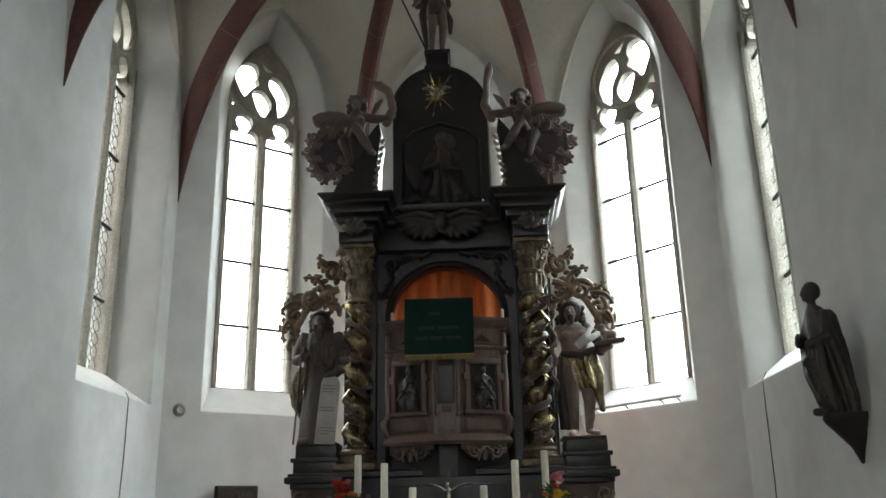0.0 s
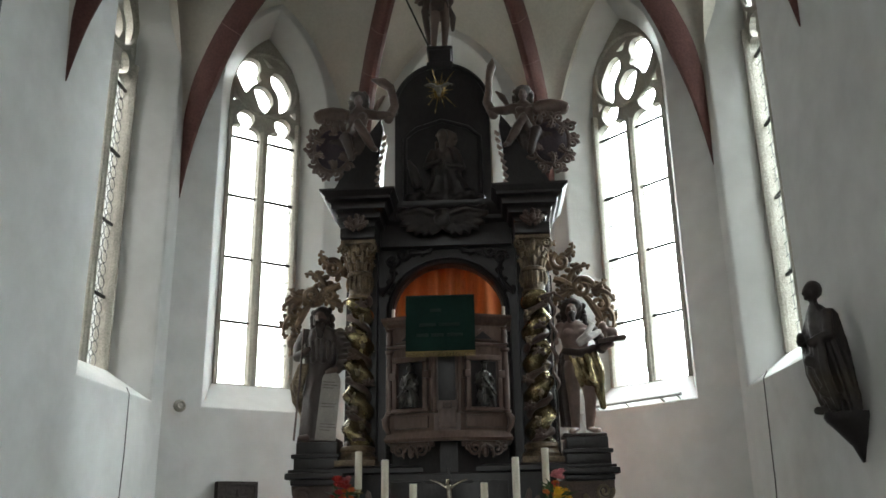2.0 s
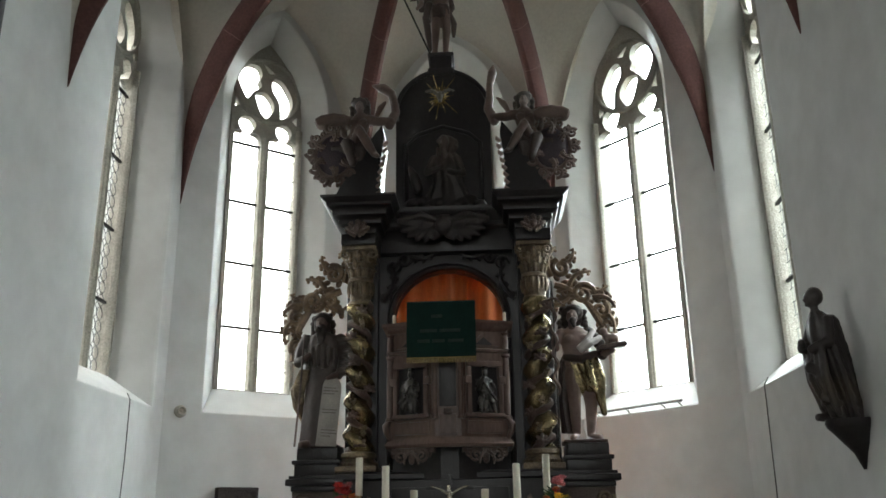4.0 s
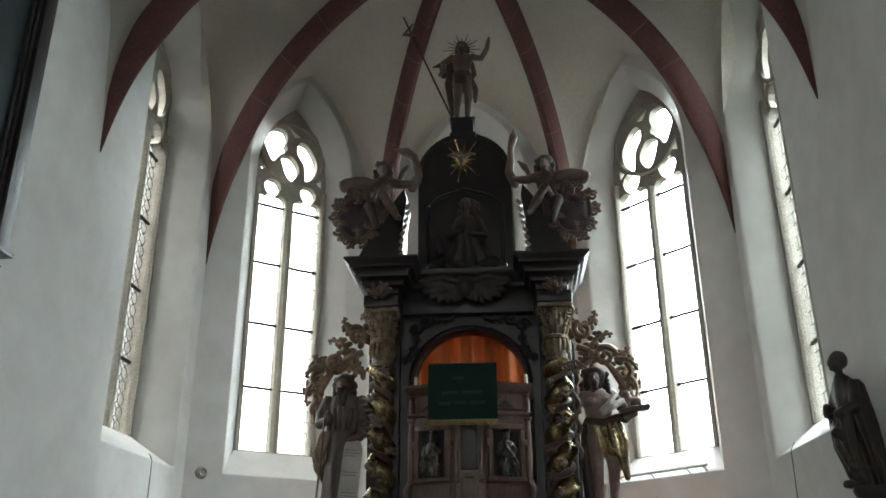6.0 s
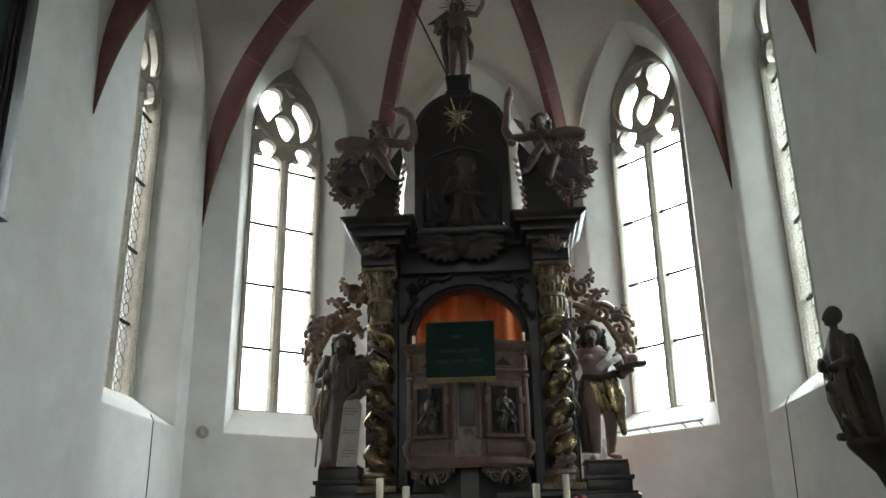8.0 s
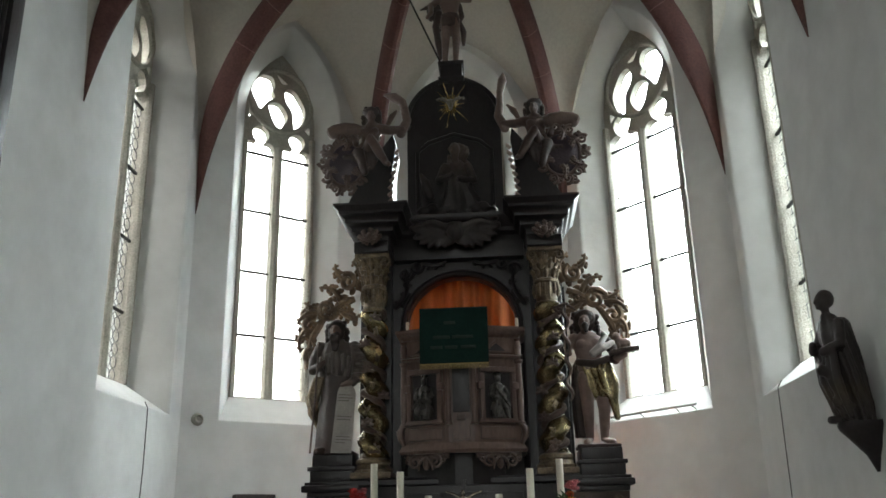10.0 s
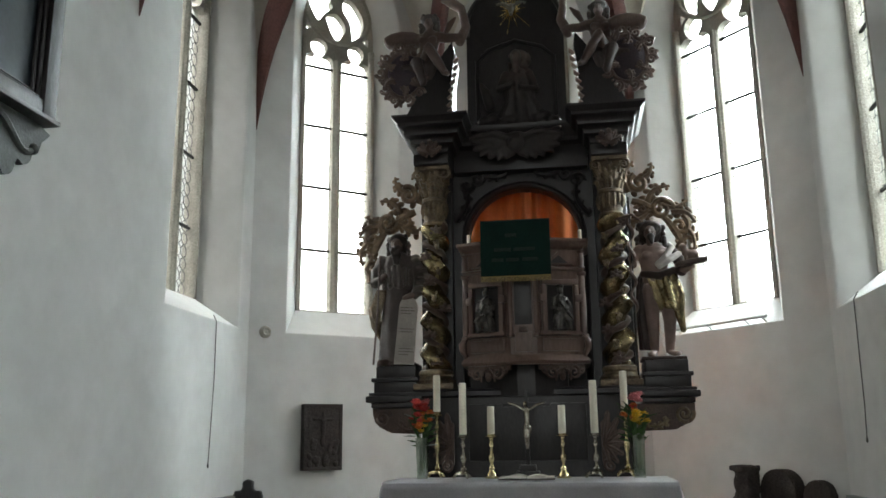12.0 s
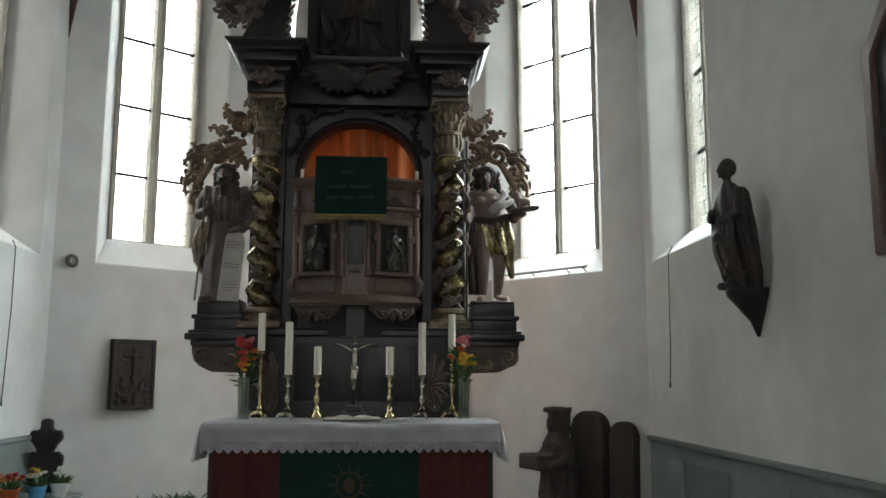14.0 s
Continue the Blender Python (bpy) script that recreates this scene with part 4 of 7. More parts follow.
def column(x, s):
    """Twisted column with a vine, on a turned base, under a leafy capital."""
    base, cap0, top = 2.03, 3.46, 3.98
    y = 7.30
    bm = bmesh.new()
    box(bm, (x - 0.17, y - 0.17, base), (x + 0.17, y + 0.17, base + 0.05), 0.008)
    lathe(bm, [(0.165, 0.05), (0.17, 0.075), (0.15, 0.095), (0.135, 0.115), (0.15, 0.13), (0.145, 0.155), (0.125, 0.17)], (x, y, base), 24)
    col = wpart("column", bm, DULLGOLD, ret, "gilded twisted column")
    bm = bmesh.new()
    turns, n, seg, rows = 4.7, 120, 20, []
    z0, z1 = base + 0.16, cap0 + 0.02
    for i in range(n + 1):
        k = i / n
        a = s * 2 * math.pi * turns * k + 0.6
        c = Vector((x + 0.036 * math.cos(a), y + 0.036 * math.sin(a), z0 + (z1 - z0) * k))
        r = 0.106 - 0.012 * k
        rows.append([bm.verts.new(c + Vector((r * math.cos(b), r * math.sin(b), 0))) for b in (2 * math.pi * j / seg for j in range(seg))])
    for a, b in zip(rows, rows[1:]):
        for j in range(seg):
            bm.faces.new((a[j], a[(j + 1) % seg], b[(j + 1) % seg], b[j]))
    part("shaft", bm, GOLD, col, "worn gilded spiral shaft")
    bm = bmesh.new()
    pts = []
    for i in range(150):
        k = i / 149
        a = s * 2 * math.pi * turns * k + 0.6 + math.pi
        pts.append((x + 0.088 * math.cos(a), y + 0.088 * math.sin(a), z0 + (z1 - z0) * k))
    tube(bm, pts, [0.027 + 0.006 * math.sin(i * 0.7) for i in range(150)], 7)
    part("vine", bm, CARVED, col, "dark carved vine winding in the groove")
    rnd = random.Random(5 if s < 0 else 9)
    for i in range(11):
        k = (i + 0.6) / 11.4
        a = -math.pi / 2 + rnd.uniform(-0.9, 0.9)
        z = z0 + (z1 - z0) * k
        c = Vector((x + 0.125 * math.cos(a), y + 0.125 * math.sin(a), z))
        bm = bmesh.new()
        if i % 2:
            for j in range(16):
                q = rnd.random()
                ball(bm, (c.x + rnd.uniform(-0.03, 0.03) * (1 - q * 0.7), c.y + rnd.uniform(-0.015, 0.01), c.z + 0.03 - 0.07 * q), 0.012, u=6, v=5)
            part("fruit_boss", bm, DULLGOLD, col)
        else:
            for j in range(5):
                b = math.pi * (j - 2) / 3.4 + math.pi / 2
                ball(bm, (c.x + 0.035 * math.cos(b), c.y, c.z + 0.035 * math.sin(b)), (0.026, 0.010, 0.017), (0, -math.degrees(b), 0), 8, 5)
            ball(bm, c, (0.025, 0.014, 0.022), u=8, v=5)
            part("vine_leaf", bm, CARVED, col)
    bm = bmesh.new()
    lathe(bm, [(0.09, 0), (0.108, 0.01), (0.108, 0.03), (0.094, 0.045), (0.098, 0.20), (0.112, 0.215), (0.112, 0.24), (0.088, 0.255), (0.084, 0.30), (0.095, 0.38), (0.135, 0.48)], (x, y, cap0), 24)
    box(bm, (x - 0.155, y - 0.155, top - 0.035), (x + 0.155, y + 0.155, top), 0.008)
    cap = wpart("capital", bm, DULLGOLD, ret, "gilded leafy capital")
    for row, (zz, rr, nn) in enumerate(((0.25, 0.088, 8), (0.33, 0.092, 8), (0.385, 0.108, 8))):
        for i in range(nn):
            a = 2 * math.pi * (i + 0.5 * (row % 2)) / nn
            bm = bmesh.new()
            d = Vector((math.cos(a), math.sin(a), 0))
            p = Vector((x, y, cap0 + zz))
            tube(bm, [p + d * rr, p + d * (rr + 0.012) + Vector((0, 0, 0.06)), p + d * (rr + 0.036) + Vector((0, 0, 0.085)), p + d * (rr + 0.048) + Vector((0, 0, 0.065))], [0.022, 0.025, 0.017, 0.009], 6)
            part("leaf", bm, DULLGOLD, cap)
    for i in range(14):
        a = 2 * math.pi * i / 14
        d = Vector((math.cos(a), math.sin(a), 0))
        p = Vector((x, y, cap0 + 0.20))
        bm = bmesh.new()
        tube(bm, [p + d * 0.105, p + d * 0.112 - Vector((0, 0, 0.06)), p + d * 0.104 - Vector((0, 0, 0.10 + 0.02 * (i % 2)))], [0.016, 0.017, 0.008], 6)
        part("lambrequin_tab", bm, DULLGOLD, cap)
    for k in (-1, 1):
        bm = bmesh.new()
        spiral(bm, x + k * 0.12, top - 0.08, y - 0.14, 0.045, 1.4, 0.014, math.pi / 2, -k)
        part("volute", bm, DULLGOLD, cap)
    # pilaster behind
    wbox("pilaster", (x - 0.14, 7.42, 2.03), (x + 0.14, 7.54, 3.98), BLACKWOOD)


for x, s in COL:
    column(x, s)

# entablature: blocks over the columns, frieze, broken cornice
for x, s in COL:
    wbox("entablature_block", (x - 0.155, 7.105, 3.98), (x + 0.155, 7.75, 4.08), BLACKWOOD)
    bm = bmesh.new()
    for k in range(5):
        a = math.pi * (0.1 + 0.2 * k)
        leafy(bm, (x, 4.06), (x + 0.11 * math.cos(a), 4.08 + 0.10 * math.sin(a)), 0.055, 4, 7.03, 0.12, 1 if k > 2 else -1)
    ball(bm, (x, 7.01, 4.09), (0.035, 0.03, 0.04))
    wpart("block_carving", bm, CARVED, ret, "carved brown leaf ornament")
wbox("frieze", (-0.55, 7.40, 3.98), (0.65, 7.75, 4.22), BLACKWOOD)
CORNICE = [(-0.06, 4.06), (0.0, 4.06), (0.015, 4.08), (0.03, 4.085), (0.03, 4.11), (0.055, 4.14), (0.08, 4.15), (0.08, 4.175), (0.10, 4.205), (0.13, 4.218), (0.13, 4.248), (0.16, 4.285), (0.18, 4.291),
           (0.18, 4.315), (0.215, 4.347), (0.225, 4.356), (0.225, 4.375), (-0.06, 4.375)]
for x, s in COL:
    lo, hi = x - s * 0.02 - 0.105, x - s * 0.02 + 0.105
    bm = bmesh.new()
    path = [(lo, 7.72), (lo, 7.12), (hi, 7.12), (hi, 7.72)]
    moulding(bm, path, CORNICE)
    wpart("cornice", bm, BLACKWOOD, ret, "stepped black cornice piece")
    wbox("cornice_core", (lo + 0.01, 7.13, 4.06), (hi - 0.01, 7.75, 4.37), BLACKWOOD)
bm = bmesh.new()
moulding(bm, [(-0.62, 7.42), (0.72, 7.42)], [(-0.06, 4.16), (0.0, 4.16), (0.03, 4.20), (0.07, 4.215), (0.07, 4.25), (0.12, 4.30), (0.15, 4.345), (0.15, 4.375), (-0.06, 4.375)])
wpart("cornice", bm, BLACKWOOD, ret, "recessed black cornice")
wbox("cornice_core", (-0.56, 7.43, 4.14), (0.66, 7.78, 4.37), BLACKWOOD)
# winged ornament on the frieze
bm = bmesh.new()
WY = 7.24
ball(bm, (AX - 0.02, WY, 4.18), (0.075, 0.07, 0.085))
ball(bm, (AX - 0.02, WY, 4.25), (0.085, 0.05, 0.03))
for s in (-1, 1):
    for k in range(7):
        a = radians(28 - 20 * k)
        r = 0.20 - 0.014 * k
        ball(bm, (AX - 0.02 + s * (0.09 + r * math.cos(a) * 1.15), WY + 0.02, 4.19 + r * math.sin(a) * 0.75), (0.135 - 0.010 * k, 0.03, 0.034), (0, -s * math.degrees(a) * 0.9, 0), 10, 6)
    limb(bm, [(AX - 0.02 + s * 0.06, WY, 4.23), (AX - 0.02 + s * 0.20, WY, 4.28), (AX - 0.02 + s * 0.40, WY, 4.24)], [0.03, 0.035, 0.02])
for s in (-1, 1):
    ball(bm, (AX - 0.02 + s * 0.17, WY + 0.035, 4.17), (0.15, 0.035, 0.085))
    ball(bm, (AX - 0.02 + s * 0.09, WY + 0.03, 4.12), (0.10, 0.035, 0.07))
carve(wpart("winged_carving", bm, mat("near_black_carving", (0.0435, 0.034, 0.0313), 0.45, second=(0.019, 0.015, 0.015), scale=9, bump=0.25), ret, "dark carved winged ornament"), 0.010, 0.008)

# upper panel with an arched top
bm = bmesh.new()
outline = [(-0.43, 4.375), (-0.43, 5.42), *[(AX - 0.02 - 0.46 * math.cos(a), 5.44 + 0.47 * math.sin(a)) for a in (math.pi * i / 20 for i in range(1, 20))], (0.49, 5.42), (0.49, 4.375)]
prism(bm, outline, 0.22, Matrix.Translation((0, 7.55, 0)))
wpart("upper_panel", bm, BLACKWOOD, ret, smooth=False)
bm = bmesh.new()
arch = [(-0.33, 7.54, 4.48), (-0.33, 7.54, 5.12), (-0.22, 7.54, 5.22), (AX - 0.02, 7.54, 5.30), (0.28, 7.54, 5.22), (0.39, 7.54, 5.12), (0.39, 7.54, 4.48)]
tube(bm, arch, 0.022, 8)
tube(bm, [(x, 7.54, z) for x, z in outline[1:-1]], 0.025, 8)
box(bm, (-0.46, 7.50, 4.375), (0.52, 7.62, 4.45), 0.01), box(bm, (-0.47, 7.50, 5.38), (-0.40, 7.6, 5.44), 0.008), box(bm, (0.46, 7.50, 5.38), (0.53, 7.6, 5.44), 0.008)
wpart("panel_moulding", bm, BLACKWOOD, ret)
bm = bmesh.new()
robe(bm, [(4.43, AX + 0.03, 7.52, 0.29, 0.08), (4.54, AX + 0.03, 7.51, 0.22, 0.09), (4.68, AX + 0.02, 7.48, 0.14, 0.09), (4.86, AX, 7.48, 0.125, 0.08), (4.98, AX, 7.48, 0.06, 0.05)], 11, 0.16)
head_shape(bm, AX - 0.01, 7.40, 5.07, 0.066, -0.5)
hair_shape(bm, AX + 0.02, 7.475, 5.08, 0.066, 1.25, 2.6, False, 3)
limb(bm, [(AX - 0.26, 7.45, 4.62), (AX - 0.30, 7.44, 4.76), (AX - 0.34, 7.45, 4.84)], [0.05, 0.045, 0.02])
limb(bm, [(AX - 0.11, 7.46, 4.92), (AX - 0.17, 7.40, 4.76), (AX - 0.04, 7.36, 4.80)], [0.042, 0.036, 0.026])
limb(bm, [(AX + 0.11, 7.46, 4.92), (AX + 0.17, 7.40, 4.74), (AX + 0.03, 7.36, 4.76)], [0.042, 0.036, 0.026])
for k in range(9):
    ball(bm, (AX - 0.32 + 0.08 * k, 7.47, 4.48 + 0.03 * math.sin(k * 2.1)), (0.065, 0.05, 0.05), u=8, v=6)
carve(wpart("relief_bust", bm, zoned("dim_relief_paint", [(4.6, (0.024, 0.019, 0.018)), (4.75, (0.035, 0.028, 0.026)), (4.9, (0.06, 0.045, 0.038)), (5.08, (0.10, 0.075, 0.06)), (5.2, (0.06, 0.045, 0.038))]), ret, "dim carved half-length relief bust"), 0.009, 0.01, 0.05)
# sunburst
burst = bmesh.new()
rnd = random.Random(3)
sx, sy, sz = AX - 0.04, 7.50, 5.60
for i in range(28):
    a = 2 * math.pi * i / 28 + 0.05
    r = (0.25, 0.12, 0.19, 0.11)[i % 4] * (1.0 if abs(math.sin(a)) > 0.6 else 0.55)
    tube(burst, [(sx + 0.03 * math.cos(a), sy, sz + 0.03 * math.sin(a)), (sx + r * math.cos(a), sy - 0.015, sz + r * math.sin(a))], [0.0075, 0.002], 5)
part_burst = wpart("sunburst", burst, BRIGHTGOLD, ret, "bright gilded sunburst of thin rays")
bm = bmesh.new()
ball(bm, (sx, sy - 0.03, sz), (0.028, 0.025, 0.055)), ball(bm, (sx, sy - 0.04, sz - 0.06), 0.018, u=8, v=6)
for s in (-1, 1):
    leafy(bm, (sx + s * 0.015, sz + 0.01), (sx + s * 0.14, sz + 0.05), 0.035, 4, sy - 0.03, 0.15, s)
part("dove", bm, mat("silvered_wood", (0.20, 0.18, 0.15), 0.4, 0.4, bump=0.2), part_burst, "small silvered carved dove")
# pedestal on top
bm = bmesh.new()
box(bm, (AX - 0.16, 7.50, 5.87), (AX + 0.10, 7.76, 5.93), 0.01), box(bm, (AX - 0.14, 7.52, 5.93), (AX + 0.08, 7.74, 6.07), 0.006), box(bm, (AX - 0.16, 7.50, 6.07), (AX + 0.10, 7.76, 6.105), 0.008)
wpart("top_pedestal", bm, BLACKWOOD, ret)
# raking scroll volutes on the cornice with gilded edges
for s in (-1, 1):
    xc = AX - 0.02
    bm = bmesh.new()
    side = [(xc + s * 1.03, 4.375), (xc + s * 1.02, 4.43), (xc + s * 0.94, 4.60), (xc + s * 0.86, 4.78), (xc + s * 0.74, 4.95), (xc + s * 0.62, 5.12), (xc + s * 0.56, 5.20), (xc + s * 0.54, 5.08), (xc + s * 0.57, 4.86), (xc + s * 0.58, 4.375)]
    prism(bm, side, 0.34, Matrix.Translation((0, 7.25, 0)))
    v = wpart("volute", bm, BLACKWOOD, ret, "sloping black scroll volute", smooth=False)
    for k in range(9):
        bm = bmesh.new()
        q = k / 8
        z = 4.42 + 0.56 * q
        x = xc + s * (0.60 - 0.045 * q + 0.015 * math.sin(5 * q))
        tube(bm, [(x, 7.235, z), (x - s * 0.03, 7.22, z + 0.025), (x - s * 0.035, 7.24, z + 0.05)], [0.020, 0.018, 0.010], 6)
        part("edge_leaf", bm, PALE, v)

# consoles that carry the side figures
for cx, s in ((-1.045, -1), (1.19, 1)):
    con = thing("console", (cx, 7.35, 1.70), "black moulded console on a carved bracket, fixed to the altarpiece", "console", "side consoles")
    for nm, w, f, z0, z1, bv in (("corbel_course", 0.20, 7.14, 1.885, 1.93, 0.012), ("cornice", 0.24, 7.10, 1.93, 1.985, 0.014), ("fillet", 0.215, 7.12, 1.985, 2.01, 0.006),
                                 ("die", 0.18, 7.16, 2.01, 2.10, 0.006), ("cap", 0.20, 7.14, 2.10, 2.135, 0.008), ("block", 0.17, 7.19, 2.135, 2.235, 0.008)):
        bm = bmesh.new()
        box(bm, (cx - w, f, z0), (cx + w, 7.60, z1), bv)
        wpart(nm, bm, BLACKWOOD, con)
    bm = bmesh.new()
    side = [(cx + s * 0.20, 1.885), (cx + s * 0.195, 1.82), (cx + s * 0.14, 1.73), (cx + s * 0.04, 1.68), (cx - s * 0.25, 1.67), (cx - s * 0.25, 1.885)]
    prism(bm, side, 0.34, Matrix.Translation((0, 7.2, 0)))
    wpart("bracket", bm, CARVED, con, "brown carved bracket", smooth=False)
    bm = bmesh.new()
    spiral(bm, cx + s * 0.11, 1.80, 7.19, 0.075, 1.6, 0.018, 0.3, -s)
    leafy(bm, (cx - s * 0.02, 1.76), (cx - s * 0.20, 1.72), 0.05, 4, 7.19, 0.2, s)
    wpart("scroll", bm, DULLGOLD if s > 0 else CARVED, con)

# leaf wings beside the predella and scrollwork beside the columns
for s in (-1, 1):
    bm = bmesh.new()
    x0, z0 = AX + s * 0.585, 1.44
    edge = [(0.0, 0.0), (0.0, 0.30)]
    for k in range(7):
        q = radians(82 - 25 * k)
        r = 0.34 - 0.018 * k
        for da, f in ((6, 0.72), (2, 0.93), (-4, 1.0), (-10, 0.90), (-14, 0.70)):
            edge.append((r * f * math.cos(q + radians(da)) * 0.62 + 0.02, 0.13 + r * f * math.sin(q + radians(da)) * 0.80))
    edge.append((0.02, -0.04))
    prism(bm, [(x0 + s * u, z0 + v) for u, v in edge], 0.03, Matrix.Translation((0, 7.055, 0)))
    for k in range(7):
        q = radians(78 - 25 * k)
        r = 0.31 - 0.018 * k
        tube(bm, [(x0 + s * 0.02, 7.045, z0 + 0.13), (x0 + s * (r * 0.5 * math.cos(q) * 0.62 + 0.02), 7.030, z0 + 0.13 + r * 0.5 * math.sin(q) * 0.8 + 0.01),
                  (x0 + s * (r * math.cos(q) * 0.62 + 0.02), 7.04, z0 + 0.13 + r * math.sin(q) * 0.80)], [0.018, 0.016, 0.008], 6)
    spiral(bm, x0 + s * 0.06, z0 - 0.03, 7.05, 0.05, 1.4, 0.015, 1.5, s)
    wpart("leaf_wing", bm, CARVED, ret, "carved brown leaf wing")
    bm = bmesh.new()
    xc = AX + s * 0.79
    y = 7.42
    arc = [(xc + s * (0.17 + 0.42 * math.sin(q)), y, 3.28 + 0.36 * math.cos(q) - 0.12 * q) for q in (1.75 * i / 14 for i in range(15))]
    tube(bm, arc, [0.030 + 0.009 * math.sin(i) for i in range(15)], 7)
    spiral(bm, xc + s * 0.55, 3.12, y, 0.075, 1.4, 0.030, math.pi / 2, -s)
    spiral(bm, xc + s * 0.42, 3.55, y, 0.10, 1.5, 0.032, 0.0, s)
    spiral(bm, xc + s * 0.24, 3.80, y, 0.085, 1.4, 0.030, 2.0, s)
    spiral(bm, xc + s * 0.56, 3.40, y, 0.085, 1.3, 0.030, 1.0, -s)
    spiral(bm, xc + s * 0.26, 3.56, y, 0.06, 1.3, 0.024, 3.0, -s)
    for a, b, w, hd in (((0.15, 3.72), (0.20, 4.00), 0.065, 1), ((0.24, 3.82), (0.36, 3.98), 0.06, -1), ((0.30, 3.62), (0.50, 3.76), 0.07, 1), ((0.40, 3.60), (0.64, 3.62), 0.06, -1),
                        ((0.50, 3.52), (0.70, 3.42), 0.065, 1), ((0.58, 3.40), (0.66, 3.16), 0.06, 1), ((0.62, 3.30), (0.52, 3.05), 0.05, -1), ((0.14, 3.45), (0.34, 3.62), 0.06, -1), ((0.20, 3.50), (0.46, 3.46), 0.05, 1)):
        leafy(bm, (xc + s * a[0], a[1]), (xc + s * b[0], b[1]), w * 1.35, 5, y + 0.01, 0.2, hd * s)
    wpart("scrollwork", bm, SCROLL, ret, "openwork acanthus scrollwork, dull gold")

# curtain in the arch
bm = bmesh.new()
rows, n = [], 130
for i in range(n + 1):
    k = i / n
    x = -0.62 + 1.36 * k
    y = 7.86 + 0.028 * math.sin(k * 62 + 2.2 * math.sin(k * 11)) + 0.012 * math.sin(k * 23)
    rows.append([bm.verts.new((x, y, 2.1)), bm.verts.new((x, y, 4.0)), bm.verts.new((x, y + 0.006, 4.0)), bm.verts.new((x, y + 0.006, 2.1))])
for a, b in zip(rows, rows[1:]):
    for j in range(4):
        bm.faces.new((a[j], a[(j + 1) % 4], b[(j + 1) % 4], b[j]))
solo("curtain", bm, CURTAIN, "orange-red curtain hanging in folds behind the pulpit arch", "curtain")


# ---------------------------------------------------------------- pulpit
PX = 0.06
pul = thing("pulpit", (PX, 7.2, 1.96), "red-brown panelled wooden pulpit built into the altarpiece", "pulpit")
PLAN = [(PX - 0.48, 7.50), (PX - 0.48, 7.06), (PX - 0.105, 6.93), (PX + 0.105, 6.93), (PX + 0.48, 7.06), (PX + 0.48, 7.50)]


def plan_solid(bm, grow, z0, z1):
    c = Vector((PX, 7.3))
    pts = [Vector((c.x + (x - c.x) * (1 + grow), 7.5 + (y - 7.5) * (1 + grow))) for x, y in PLAN]
    a, b = [bm.verts.new((p.x, p.y, z0)) for p in pts], [bm.verts.new((p.x, p.y, z1)) for p in pts]
    bm.faces.new(a[::-1]), bm.faces.new(b)
    for i in range(len(pts)):
        j = (i + 1) % len(pts)
        bm.faces.new((a[i], a[j], b[j], b[i]))
    return bm


wpart("basket", plan_solid(bmesh.new(), 0.0, 2.24, 3.16), BROWNWOOD, pul, smooth=False)
wpart("underside", plan_solid(bmesh.new(), -0.30, 1.96, 2.24), BLACKWOOD, pul, smooth=False)
bm = bmesh.new()
moulding(bm, PLAN, [(-0.05, 3.14), (0.0, 3.14), (0.02, 3.155), (0.03, 3.175), (0.06, 3.19), (0.07, 3.205), (0.07, 3.225), (-0.05, 3.225)])
wpart("rim", bm, BROWNWOOD, pul, "moulded top rim of the pulpit")
bm = bmesh.new()
moulding(bm, PLAN, [(-0.02, 2.96), (0.0, 2.96), (0.022, 2.972), (0.022, 2.985), (0.0, 3.0), (-0.02, 3.0)])
wpart("string_course", bm, BROWNWOOD, pul)
bm = bmesh.new()
moulding(bm, PLAN, [(-0.02, 2.20), (0.03, 2.20), (0.045, 2.225), (0.03, 2.25), (0.012, 2.28), (-0.02, 2.28)])
wpart("base_moulding", bm, BROWNWOOD, pul)


def face_local(i):
    return frame_of(Vector(PLAN[i]), Vector(PLAN[i + 1])), (Vector(PLAN[i + 1]) - Vector(PLAN[i])).length


def fbox(name, m, lo, hi, material=BROWNWOOD, bevel=0.006, parent=None):
    bm = bmesh.new()
    box(bm, lo, hi, bevel)
    bmesh.ops.transform(bm, matrix=m, verts=bm.verts[:])
    return wpart(name, bm, material, pul) if parent is None else part(name, bm, material, parent)


